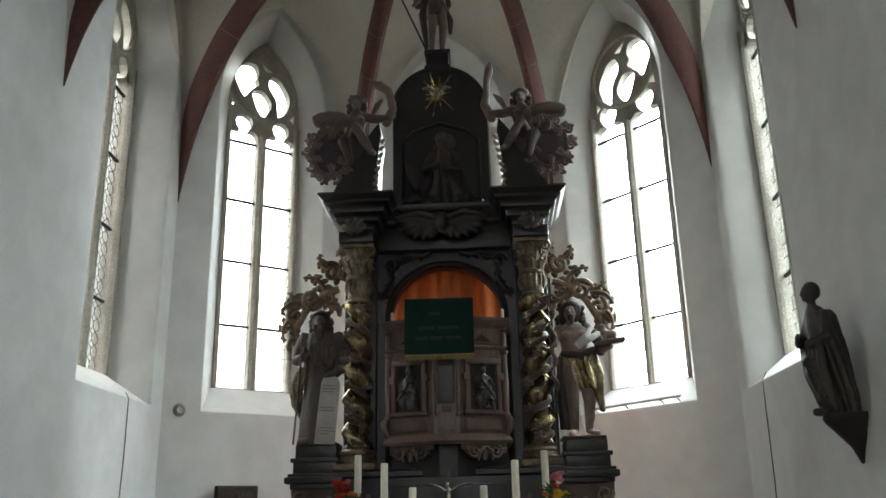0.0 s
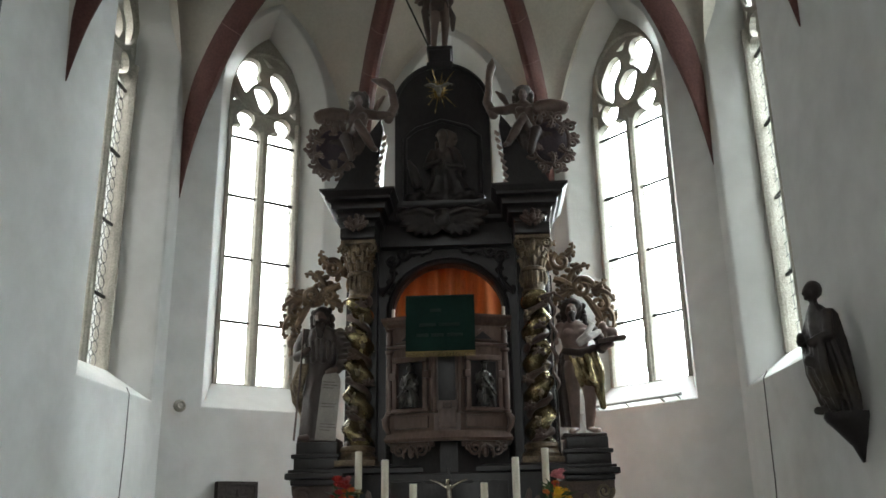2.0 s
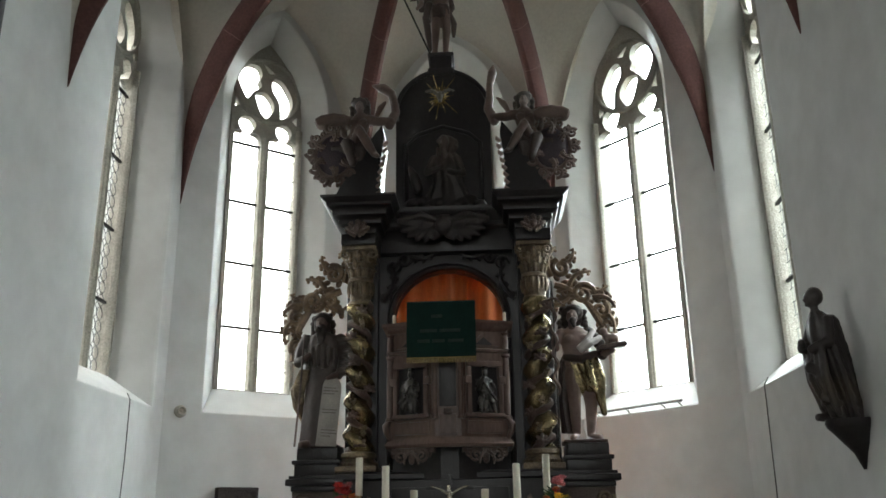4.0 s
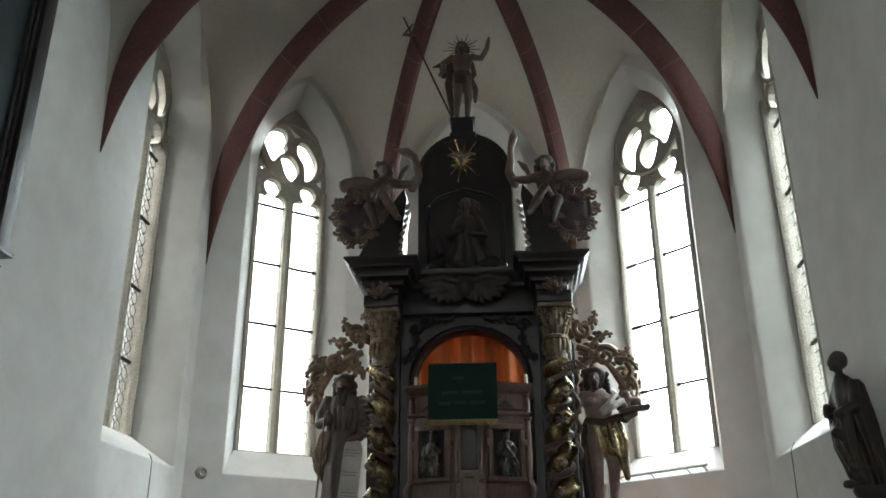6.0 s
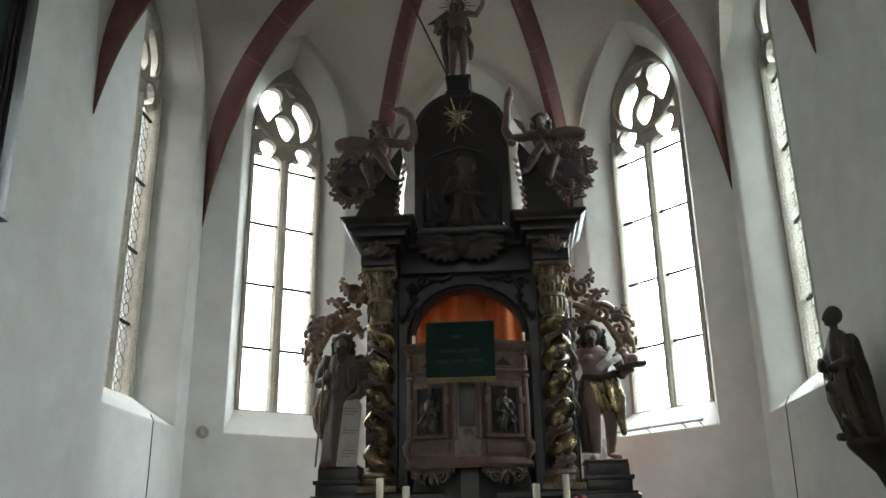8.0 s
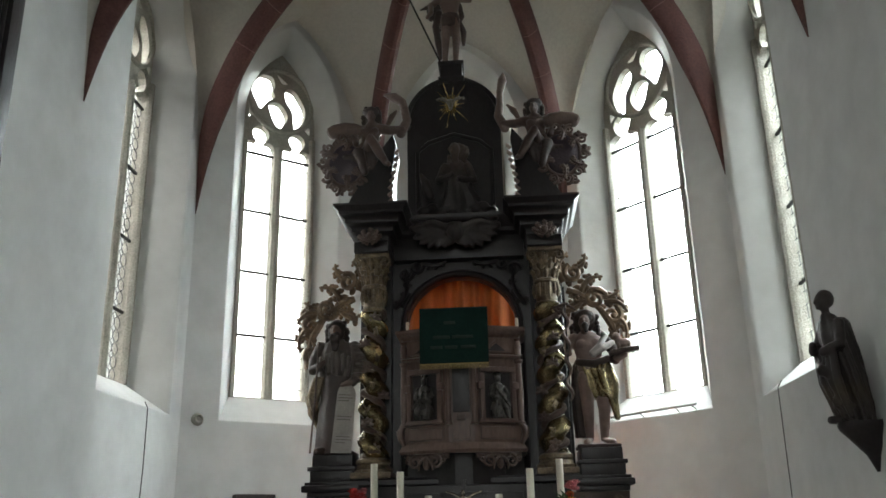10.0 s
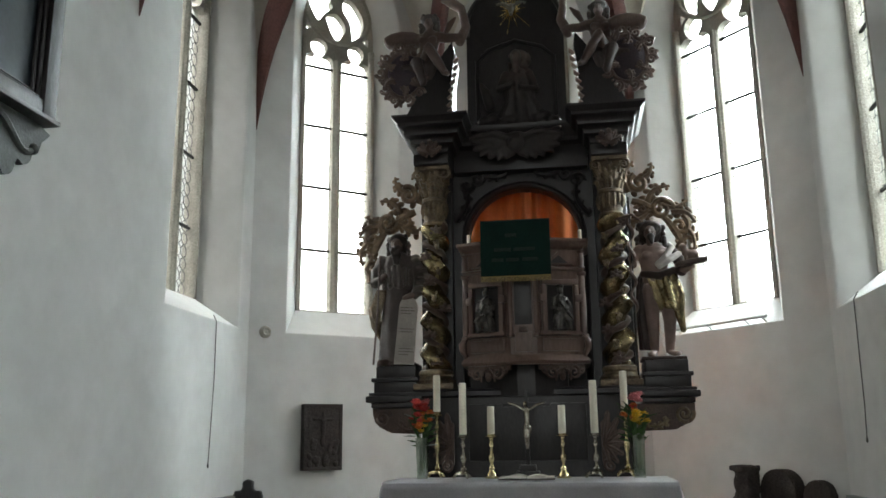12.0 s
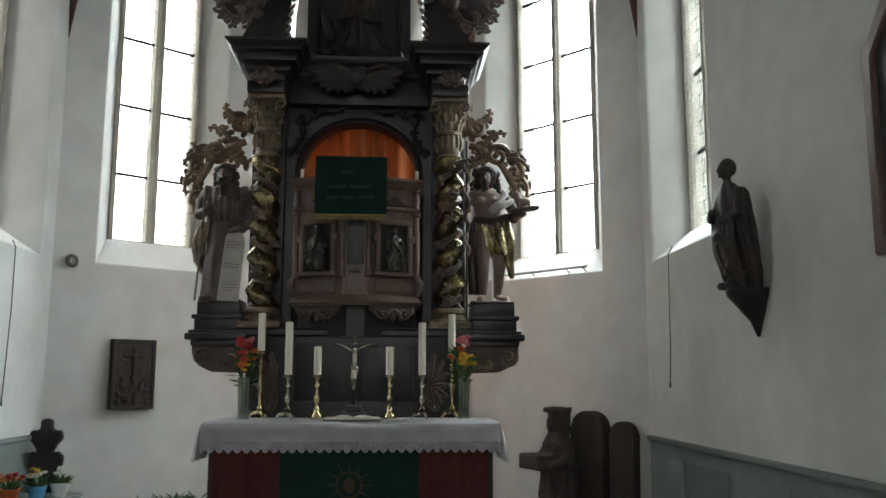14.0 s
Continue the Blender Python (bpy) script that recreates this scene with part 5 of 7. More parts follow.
for i in (1, 3):
    m, w = face_local(i)
    c = w / 2
    for nm, x0, x1, z0, z1 in (("frame_bar", c - 0.155, c + 0.155, 2.84, 2.885), ("frame_bar", c - 0.155, c - 0.115, 2.46, 2.84), ("frame_bar", c + 0.115, c + 0.155, 2.46, 2.84),
                               ("frame_ear", c - 0.175, c - 0.12, 2.70, 2.76), ("frame_ear", c + 0.12, c + 0.175, 2.70, 2.76), ("sill", c - 0.165, c + 0.165, 2.43, 2.465)):
        fbox(nm, m, (x0, -0.05 if nm != "frame_ear" else -0.06, z0), (x1, 0.01, z1), bevel=0.010)
    fbox("niche_back", m, (c - 0.115, -0.004, 2.465), (c + 0.115, 0.01, 2.84), BLACKWOOD, 0.0)
    fbox("lower_panel", m, (c - 0.15, -0.018, 2.305), (c + 0.15, 0.01, 2.405), BROWNWOOD, 0.01)
    bm = bmesh.new()
    prism(bm, [(c - 0.13, 3.01), (c, 3.12), (c + 0.13, 3.01)], -0.03, m)
    wpart("pediment", bm, BROWNWOOD, pul, smooth=False)
    bm = bmesh.new()
    prism(bm, [(c - 0.08, 3.02), (c, 3.085), (c + 0.08, 3.02)], -0.034, m)
    wpart("pediment_field", bm, BLACKWOOD, pul, smooth=False)
    # small carved figure in the niche
    bm = bmesh.new()
    robe(bm, [(2.47, c, -0.03, 0.068, 0.04), (2.58, c + 0.01, -0.03, 0.060, 0.04), (2.68, c, -0.03, 0.070, 0.04), (2.74, c, -0.03, 0.045, 0.03), (2.76, c, -0.03, 0.02, 0.02)], 7, 0.16)
    ball(bm, (c, -0.035, 2.79), (0.026, 0.026, 0.034)), ball(bm, (c, -0.032, 2.825), (0.032, 0.03, 0.016))
    limb(bm, [(c - 0.055, -0.03, 2.72), (c - 0.075, -0.05, 2.64), (c - 0.02, -0.07, 2.63)], [0.018, 0.017, 0.013])
    tilt = -1 if i == 1 else 1
    limb(bm, [(c + 0.05, -0.03, 2.72), (c + 0.075, -0.05, 2.66), (c + 0.045, -0.075, 2.70)], [0.018, 0.017, 0.013])
    limb(bm, [(c + tilt * 0.02, -0.04, 2.60), (c + tilt * 0.05, -0.075, 2.54), (c + tilt * 0.075, -0.05, 2.475)], [0.026, 0.022, 0.015])
    tube(bm, [(c + tilt * 0.09, -0.08, 2.55), (c - tilt * 0.02, -0.08, 2.70)], 0.010, 6)
    limb(bm, [(c - tilt * 0.02, -0.05, 2.62), (c - tilt * 0.055, -0.06, 2.55), (c - tilt * 0.04, -0.05, 2.475)], [0.020, 0.024, 0.014])
    bmesh.ops.transform(bm, matrix=m, verts=bm.verts[:])
    carve(wpart("niche_figure", bm, NICHE, pul, "small dark carved figure in a niche"), 0.005, 0.006, 0.03, 1)
    # carved apron below
    bm = bmesh.new()
    for s in (-1, 1):
        spiral(bm, c + s * 0.09, 2.135, -0.02, 0.055, 1.5, 0.013, math.pi / 2 if s > 0 else math.pi / 2, -s)
        spiral(bm, c + s * 0.155, 2.15, -0.02, 0.032, 1.3, 0.010, math.pi / 2, s)
        leafy(bm, (c, 2.17), (c + s * 0.06, 2.07), 0.035, 3, -0.025, 0.2, s)
    ball(bm, (c, -0.015, 2.12), (0.03, 0.02, 0.05))
    box(bm, (c - 0.19, 0.0, 2.16), (c + 0.19, 0.03, 2.205))
    bmesh.ops.transform(bm, matrix=m, verts=bm.verts[:])
    wpart("apron_carving", bm, CARVED, pul, "scrolled brown carving under the pulpit panels")
# centre strip and corner pilasters with brackets
m, w = face_local(2)
fbox("centre_panel", m, (0.035, -0.012, 2.52), (w - 0.035, 0.01, 2.92), BLACKWOOD)
fbox("centre_panel", m, (0.035, -0.012, 2.30), (w - 0.035, 0.01, 2.46), BROWNWOOD)
fbox("keystone_block", m, (w / 2 - 0.035, -0.035, 2.455), (w / 2 + 0.035, 0.01, 2.50), CARVED)
for i, (x, y) in enumerate(PLAN[1:5]):
    s = -1 if x < PX else 1
    outer = abs(x - PX) > 0.3
    bm = bmesh.new()
    wd = 0.028 if outer else 0.022
    lathe(bm, [(wd * 1.4, 0.0), (wd * 1.4, 0.02), (wd, 0.03), (wd * 1.15, 0.25), (wd * 0.9, 0.5), (wd * 1.4, 0.515), (wd * 1.4, 0.535)], (x, y - 0.004, 2.42), 12)
    wpart("corner_colonnette", bm, BROWNWOOD, pul)
    bm = bmesh.new()
    lathe(bm, [(wd * 1.3, 0.0), (wd * 0.9, 0.02), (wd * 1.1, 0.07), (wd * 0.8, 0.12), (wd * 1.3, 0.14)], (x, y - 0.004, 2.99), 12)
    wpart("baluster", bm, BROWNWOOD, pul)
    if outer:
        bm = bmesh.new()
        limb(bm, [(x + s * 0.005, y - 0.01, 2.43), (x + s * 0.035, y - 0.012, 2.38), (x + s * 0.03, y - 0.012, 2.33), (x, y - 0.01, 2.27)], [0.02, 0.032, 0.026, 0.016])
        wpart("bracket", bm, BROWNWOOD, pul)

# lectern and its cloth
bm = bmesh.new()
prism(bm, [(6.86, 3.225), (6.86, 3.33), (7.10, 3.39), (7.10, 3.225)], 0.50, Matrix(((0, 1, 0, PX - 0.285), (1, 0, 0, 0), (0, 0, 1, 0), (0, 0, 0, 1))))
solo("lectern_desk", bm, BROWNWOOD, "sloping wooden book rest on the pulpit rim", "lectern", smooth=False)
SGN = (-0.262, 0.302)
sc = thing("pulpit_cloth", ((SGN[0] + SGN[1]) / 2, 6.80, 2.86), "dark green velvet pulpit cloth with gold fringe, hanging over the lectern", "cloth")
bm = bmesh.new()
n, rows = 40, []
for i in range(n + 1):
    k = i / n
    x = SGN[0] + (SGN[1] - SGN[0]) * k
    w = 0.006 * math.sin(9 * k + 1)
    prof = [(6.99, 3.385), (6.85, 3.375), (6.82, 3.36), (6.805 + w * 0.3, 3.1), (6.80 + w, 2.885), (6.806 + w, 2.885), (6.811 + w * 0.3, 3.1), (6.83, 3.35), (6.86, 3.366), (6.99, 3.376)]
    rows.append([bm.verts.new((x, y, z)) for y, z in prof])
for a, b in zip(rows, rows[1:]):
    for j in range(10):
        bm.faces.new((a[j], a[(j + 1) % 10], b[(j + 1) % 10], b[j]))
bm.faces.new(rows[0]), bm.faces.new(rows[-1][::-1])
wpart("velvet", bm, GREENCLOTH, sc)
bm = bmesh.new()
for i in range(95):
    x = SGN[0] + 0.003 + (SGN[1] - SGN[0] - 0.006) * i / 94
    tube(bm, [(x, 6.800, 2.892), (x + random.uniform(-0.002, 0.002), 6.797, 2.848 + random.uniform(0, 0.006))], [0.0028, 0.0022], 4)
box(bm, (SGN[0], 6.792, 2.886), (SGN[1], 6.799, 2.897))
tagged(wpart("fringe", bm, FRINGE, sc, "gold thread fringe"), kind="stuff")
for zz, bars in ((3.235, ((0.36, 0.52),)), (3.115, ((0.2, 0.44), (0.48, 0.78))), (3.03, ((0.16, 0.33), (0.37, 0.55), (0.6, 0.82)))):
    for a, b in bars:
        bm = bmesh.new()
        wd = SGN[1] - SGN[0]
        box(bm, (SGN[0] + wd * a, 6.796, zz - 0.013), (SGN[0] + wd * b, 6.802, zz + 0.013), 0.002)
        wpart("writing_bar", bm, THREAD, sc)
for x in (-0.395, 0.545):
    bm = bmesh.new()
    lathe(bm, [(0.022, 0), (0.022, 0.012), (0.015, 0.015), (0.015, 0.10), (0.012, 0.103)], (x, 7.12, 3.225), 14)
    solo("small_candle", bm, WAX, "short white candle standing on the pulpit rim", "candle", "pulpit candles")

# ---------------------------------------------------------------- carved figures
def stand(name, bm, material, where, label, voxel=0.008, rough=0.010, turn=0.0, category="statue", group=""):
    if isinstance(bm, list):
        ob = new(name, melted(bm))
    else:
        ob = carve(part(name, bm, material), voxel, rough, 0.06, 1)
    ob.matrix_world = pose(*where, 0, 0, turn)
    return tagged(ob, label, category, group)


robe_b, grey, hair, flesh, cloak = (bmesh.new() for _ in range(5))
box(robe_b, (-0.17, -0.15, 0.0), (0.17, 0.15, 0.03))
robe(robe_b, [(0.02, -0.035, 0, 0.155, 0.13), (0.25, -0.03, 0, 0.140, 0.12), (0.50, -0.015, 0, 0.128, 0.115), (0.69, 0, 0, 0.132, 0.110)], 7, 0.06, 48)
robe(grey, [(0.67, 0, 0, 0.135, 0.110), (0.70, 0, 0, 0.150, 0.118), (0.80, 0, -0.005, 0.158, 0.115), (0.90, 0, 0, 0.160, 0.105), (0.97, 0, 0, 0.135, 0.09), (1.01, 0, -0.01, 0.06, 0.06)], 12, 0.08, 48)
for k in range(6):
    limb(grey, [(-0.13 + 0.05 * k, -0.115, 0.88 - 0.02 * abs(k - 2.5)), (-0.11 + 0.045 * k, -0.125, 0.70)], [0.018, 0.012])
limb(grey, [(-0.15, -0.01, 0.94), (-0.20, -0.04, 0.82), (-0.195, -0.09, 0.73), (-0.14, -0.14, 0.755)], [0.058, 0.056, 0.05, 0.036])
limb(grey, [(0.15, -0.01, 0.94), (0.195, -0.03, 0.80), (0.185, -0.07, 0.67), (0.155, -0.12, 0.61)], [0.058, 0.058, 0.052, 0.04])
for k in range(7):
    ball(grey, (0.165 + 0.035 * min(k, 2) - 0.012 * max(k - 2, 0), -0.02 - 0.012 * k, 0.94 - 0.052 * k), (0.064, 0.064, 0.020))
limb(flesh, [(-0.13, -0.145, 0.755), (-0.095, -0.16, 0.785)], [0.030, 0.024])
limb(flesh, [(0.15, -0.125, 0.61), (0.11, -0.165, 0.595), (0.075, -0.175, 0.58)], [0.032, 0.026, 0.018])
head_shape(flesh, -0.01, -0.05, 1.085, 0.074, -0.4)
limb(flesh, [(-0.10, -0.13, 0.035), (-0.13, -0.20, 0.03)], [0.035, 0.026])
hair_shape(hair, -0.005, -0.04, 1.085, 0.076, 1.08, 1.5, True, 4)
limb(cloak, [(-0.12, 0.03, 0.68), (-0.21, 0.03, 0.53), (-0.205, 0.04, 0.38), (-0.15, 0.05, 0.2)], [0.05, 0.055, 0.045, 0.02])
limb(cloak, [(-0.14, -0.02, 0.64), (-0.245, 0.0, 0.50), (-0.225, 0.0, 0.36), (-0.17, 0.0, 0.24)], [0.035, 0.042, 0.030, 0.012])
for k in range(3):
    limb(cloak, [(-0.12 - 0.03 * k, -0.06, 0.66), (-0.16 - 0.035 * k, -0.06, 0.52), (-0.17 - 0.02 * k, -0.05, 0.40)], [0.020, 0.026, 0.012])
stand("prophet_statue", [(robe_b, ROBE, 0.008, 0.008), (grey, GREYROBE, 0.008, 0.006), (hair, HAIR, 0.007, 0.004), (flesh, DIMFLESH, 0.006, 0.0), (cloak, DULLGOLD, 0.008, 0.01)], None,
      (-1.045, 7.36, 2.235), "bearded robed wooden statue in dark paint, standing on a console")
tab = thing("inscribed_tablet", (-0.935, 7.19, 2.235), "tall white tablet with faded writing, leaning on a statue", "tablet")
bm = bmesh.new()
out = [(-0.100, 0.0), (-0.080, 0.50), *[(-0.002 - 0.078 * math.cos(a), 0.50 + 0.085 * math.sin(a)) for a in (math.pi * i / 10 for i in range(1, 10))], (0.080, 0.50), (0.072, 0.0)]
prism(bm, out, 0.03)
tb = part("board", bm, mat("chalky_white_paint", (0.50, 0.47, 0.43), 0.8, second=(0.36, 0.33, 0.30), scale=9, fine=60, fine_amount=0.1, bump=0.1), tab, smooth=False)
for zz, wd in ((0.485, 0.10), (0.46, 0.12), (0.435, 0.09), (0.30, 0.12), (0.275, 0.11), (0.13, 0.12), (0.105, 0.13), (0.08, 0.08)):
    bm = bmesh.new()
    box(bm, (-0.065, -0.003, zz), (-0.065 + wd, 0.002, zz + 0.006))
    part("writing_bar", bm, INK, tab)
tab.matrix_world = pose(-0.955, 7.165, 2.245, -4, 3, 8)
bm = bmesh.new()
tube(bm, [(-1.225, 7.14, 2.245), (-1.20, 7.17, 2.7), (-1.185, 7.20, 3.20)], 0.009, 7)
solo("walking_staff", bm, CARVED, "thin brown wooden staff held by a statue", "staff")

flesh, gilt, hair, sash, dark, face = (bmesh.new() for _ in range(6))
box(dark, (-0.17, -0.15, 0.0), (0.19, 0.15, 0.03))
for pts in ([(-0.05, 0.0, 0.60), (-0.055, -0.055, 0.34), (-0.05, 0.0, 0.08), (-0.09, -0.11, 0.045)], [(0.07, 0.0, 0.58), (0.085, -0.03, 0.32), (0.075, 0.03, 0.08), (0.13, -0.08, 0.045)]):
    limb(flesh, pts, [0.076, 0.054, 0.036, 0.030])
for x, y, z in ((-0.053, -0.03, 0.22), (0.082, 0.0, 0.21)):
    ball(flesh, (x, y, z), (0.046, 0.05, 0.09))
robe(flesh, [(0.66, -0.01, 0, 0.105, 0.08), (0.76, -0.01, 0, 0.105, 0.08), (0.87, -0.01, -0.005, 0.130, 0.09), (0.95, -0.01, 0, 0.128, 0.08), (1.0, -0.02, -0.01, 0.055, 0.05)], 4, 0.02)
for s in (-1, 1):
    ball(flesh, (-0.01 + s * 0.055, -0.065, 0.885), (0.055, 0.035, 0.04))
head_shape(face, -0.035, -0.055, 1.09, 0.068, -0.4)
limb(flesh, [(-0.13, -0.01, 0.95), (-0.19, -0.02, 0.86), (-0.19, -0.07, 0.80), (-0.20, -0.12, 0.90)], [0.046, 0.040, 0.035, 0.026])
limb(flesh, [(0.20, -0.10, 0.735), (0.28, -0.16, 0.765)], [0.036, 0.028])
hair_shape(hair, -0.03, -0.035, 1.095, 0.078, 1.32, 2.2, False, 6)
limb(hair, [(-0.035, -0.12, 1.035), (-0.03, -0.135, 0.985)], [0.035, 0.018])
robe(gilt, [(0.42, 0.06, 0.01, 0.09, 0.085), (0.50, 0.05, -0.005, 0.105, 0.10), (0.62, 0.03, 0, 0.105, 0.095), (0.74, 0.0, 0, 0.112, 0.09)], 8, 0.20)
limb(gilt, [(0.12, -0.06, 0.72), (0.165, -0.08, 0.54), (0.165, -0.06, 0.38), (0.185, -0.05, 0.25)], [0.045, 0.055, 0.042, 0.025])
limb(gilt, [(0.06, -0.09, 0.70), (0.09, -0.12, 0.55), (0.12, -0.11, 0.42)], [0.03, 0.035, 0.02])
robe(dark, [(0.10, -0.10, 0.08, 0.06, 0.05), (0.40, -0.11, 0.07, 0.075, 0.06), (0.70, -0.06, 0.05, 0.095, 0.07), (0.80, 0.0, 0.04, 0.10, 0.06)], 6, 0.2)
limb(dark, [(-0.11, -0.05, 0.73), (0.02, -0.105, 0.70), (0.14, -0.07, 0.74)], [0.032, 0.036, 0.04])
limb(dark, [(0.13, -0.01, 0.93), (0.225, -0.02, 0.80), (0.20, -0.09, 0.735)], [0.050, 0.052, 0.046])
limb(sash, [(0.0, -0.105, 0.80), (0.07, -0.10, 0.86), (0.14, -0.05, 0.95), (0.12, 0.03, 0.99)], [0.018, 0.024, 0.028, 0.026])
limb(sash, [(0.02, -0.108, 0.775), (0.10, -0.10, 0.83), (0.19, -0.04, 0.89)], [0.02, 0.026, 0.03])
stand("saint_statue", [(flesh, FLESH, 0.007, 0.0), (gilt, GOLD, 0.008, 0.01), (hair, HAIR, 0.007, 0.004), (sash, SASH, 0.008, 0.006), (dark, ROBE, 0.008, 0.008), (face, DIMFLESH, 0.006, 0.0)], None,
      (1.17, 7.36, 2.235), "curly-haired wooden statue, half draped in gilded cloth, standing on a console")
bm = bmesh.new()
box(bm, (-0.12, -0.08, -0.02), (0.13, 0.08, 0.02), 0.008)
book = part("closed_book", bm, CARVED)
book.matrix_world = pose(1.44, 7.20, 3.03, 6, -8, 0)
tagged(book, "brown closed book held out by a statue", "book")
bm = bmesh.new()
ball(bm, (0, 0, 0.04), (0.065, 0.035, 0.036)), ball(bm, (-0.055, -0.005, 0.095), (0.03, 0.024, 0.028)), limb(bm, [(-0.04, 0, 0.05), (-0.05, 0, 0.09)], [0.028, 0.022])
for x, y in ((-0.04, -0.02), (-0.04, 0.02), (0.045, -0.02), (0.045, 0.02)):
    limb(bm, [(x, y, 0.03), (x, y, 0.0)], [0.012, 0.010])
stand("lamb_figure", bm, PALE, (1.445, 7.20, 3.055), "small pale carved lamb lying on a book", 0.006, 0.004, 0, "figurine").scale = (1.1, 1.1, 1.1)
st = thing("ribbon_staff", (0.965, 7.22, 2.04), "tall dark staff wound with a carved ribbon, held by a statue", "staff")
bm = bmesh.new()
tube(bm, [(0.965, 7.22, 2.04), (0.968, 7.22, 3.62)], 0.009, 7)
wpart("pole", bm, IRON, st)
bm = bmesh.new()
pts = [(0.967 + 0.022 * math.sin(k * 0.85), 7.20 + 0.012 * math.cos(k * 0.85), 2.62 + 0.028 * k) for k in range(30)]
tube(bm, pts, [0.008 + 0.010 * abs(math.sin(k * 0.42)) for k in range(30)], 6)
wpart("ribbon", bm, CARVED, st, "twisted carved ribbon")
bm = bmesh.new()
tube(bm, [(0.84, 7.21, 3.42), (0.92, 7.205, 3.445), (0.985, 7.2, 3.46), (1.06, 7.2, 3.40)], [0.007, 0.013, 0.013, 0.006], 6)
wpart("crosspiece", bm, CARVED, st)

# risen figure on the top pedestal
flesh, hair, cloak = (bmesh.new() for _ in range(3))
box(cloak, (-0.09, -0.09, 0.0), (0.09, 0.09, 0.02))
for pts in ([(-0.045, 0.0, 0.54), (-0.05, -0.03, 0.30), (-0.065, 0.01, 0.04), (-0.08, -0.06, 0.03)], [(0.045, 0.0, 0.54), (0.06, -0.02, 0.30), (0.045, 0.0, 0.04), (0.065, -0.06, 0.03)]):
    limb(flesh, pts, [0.060, 0.044, 0.026, 0.02])
robe(flesh, [(0.56, 0, 0, 0.085, 0.06), (0.64, 0, 0, 0.08, 0.06), (0.74, 0, 0, 0.105, 0.068), (0.81, 0, 0, 0.112, 0.06), (0.85, 0, 0, 0.04, 0.04)], 4, 0.02)
head_shape(flesh, 0.0, -0.015, 0.92, 0.052, -0.3)
limb(flesh, [(0.105, 0, 0.80), (0.205, -0.01, 0.775), (0.268, -0.02, 0.88), (0.285, -0.02, 0.99)], [0.040, 0.036, 0.028, 0.020])
limb(flesh, [(0.285, -0.02, 0.99), (0.29, -0.02, 1.03)], [0.022, 0.010])
limb(flesh, [(-0.105, 0, 0.80), (-0.20, -0.02, 0.72), (-0.19, -0.08, 0.60), (-0.23, -0.10, 0.53)], [0.040, 0.036, 0.028, 0.020])
hair_shape(hair, 0.0, -0.005, 0.92, 0.054, 1.1, 1.5, True, 9)
robe(cloak, [(0.45, 0, 0, 0.095, 0.075), (0.55, 0, 0, 0.10, 0.075), (0.61, 0, 0, 0.088, 0.066)], 8, 0.16)
limb(cloak, [(-0.05, 0.035, 0.81), (-0.17, 0.04, 0.77), (-0.31, 0.04, 0.72)], [0.045, 0.040, 0.010])
limb(cloak, [(-0.08, 0.035, 0.77), (-0.21, 0.04, 0.68), (-0.20, 0.03, 0.60)], [0.045, 0.050, 0.03])
limb(cloak, [(-0.12, 0.03, 0.66), (-0.15, 0.03, 0.5), (-0.13, 0.03, 0.30), (-0.11, 0.03, 0.12)], [0.04, 0.04, 0.035, 0.02])
limb(cloak, [(0.10, 0.02, 0.74), (0.125, 0.03, 0.60), (0.10, 0.02, 0.54)], [0.025, 0.03, 0.02])
limb(cloak, [(0.10, 0.0, 0.52), (0.138, 0.01, 0.40), (0.132, 0.01, 0.26)], [0.022, 0.034, 0.02])
stand("risen_statue", [(flesh, DIMFLESH, 0.007, 0.0), (hair, HAIR, 0.006, 0.003), (cloak, ROBE, 0.007, 0.008)], None, (AX - 0.03, 7.63, 6.105), "half-draped wooden statue with raised arm on top of the altarpiece")
rays = bmesh.new()
for k in range(13):
    a = math.pi * (-0.12 + 1.24 * k / 12)
    r = 0.20 if k % 2 else 0.15
    tube(rays, [(AX - 0.03 + 0.06 * math.cos(a), 7.66, 7.03 + 0.06 * math.sin(a)), (AX - 0.03 + r * math.cos(a), 7.66, 7.03 + r * math.sin(a))], [0.007, 0.0035], 5)
solo("halo_rays", rays, CARVED, "thin gilded rays round a statue's head", "halo")
cs = thing("cross_staff", (-0.11, 7.56, 6.12), "thin dark staff with a cross and pennant", "staff")
bm = bmesh.new()
tube(bm, [(-0.085, 7.55, 6.115), (-0.60, 7.50, 7.37)], 0.010, 7)
wpart("pole", bm, IRON, cs)
bm = bmesh.new()
tube(bm, [(-0.605, 7.5, 7.13), (-0.49, 7.5, 7.28)], 0.008, 6)
wpart("crossbar", bm, IRON, cs)
bm = bmesh.new()
prism(bm, [(-0.60, 7.135), (-0.575, 7.17), (-0.545, 7.15), (-0.50, 7.17), (-0.46, 7.13), (-0.50, 7.10), (-0.545, 7.12)], 0.01, Matrix.Translation((0, 7.495, 0)))
wpart("pennant", bm, CARVED, cs)


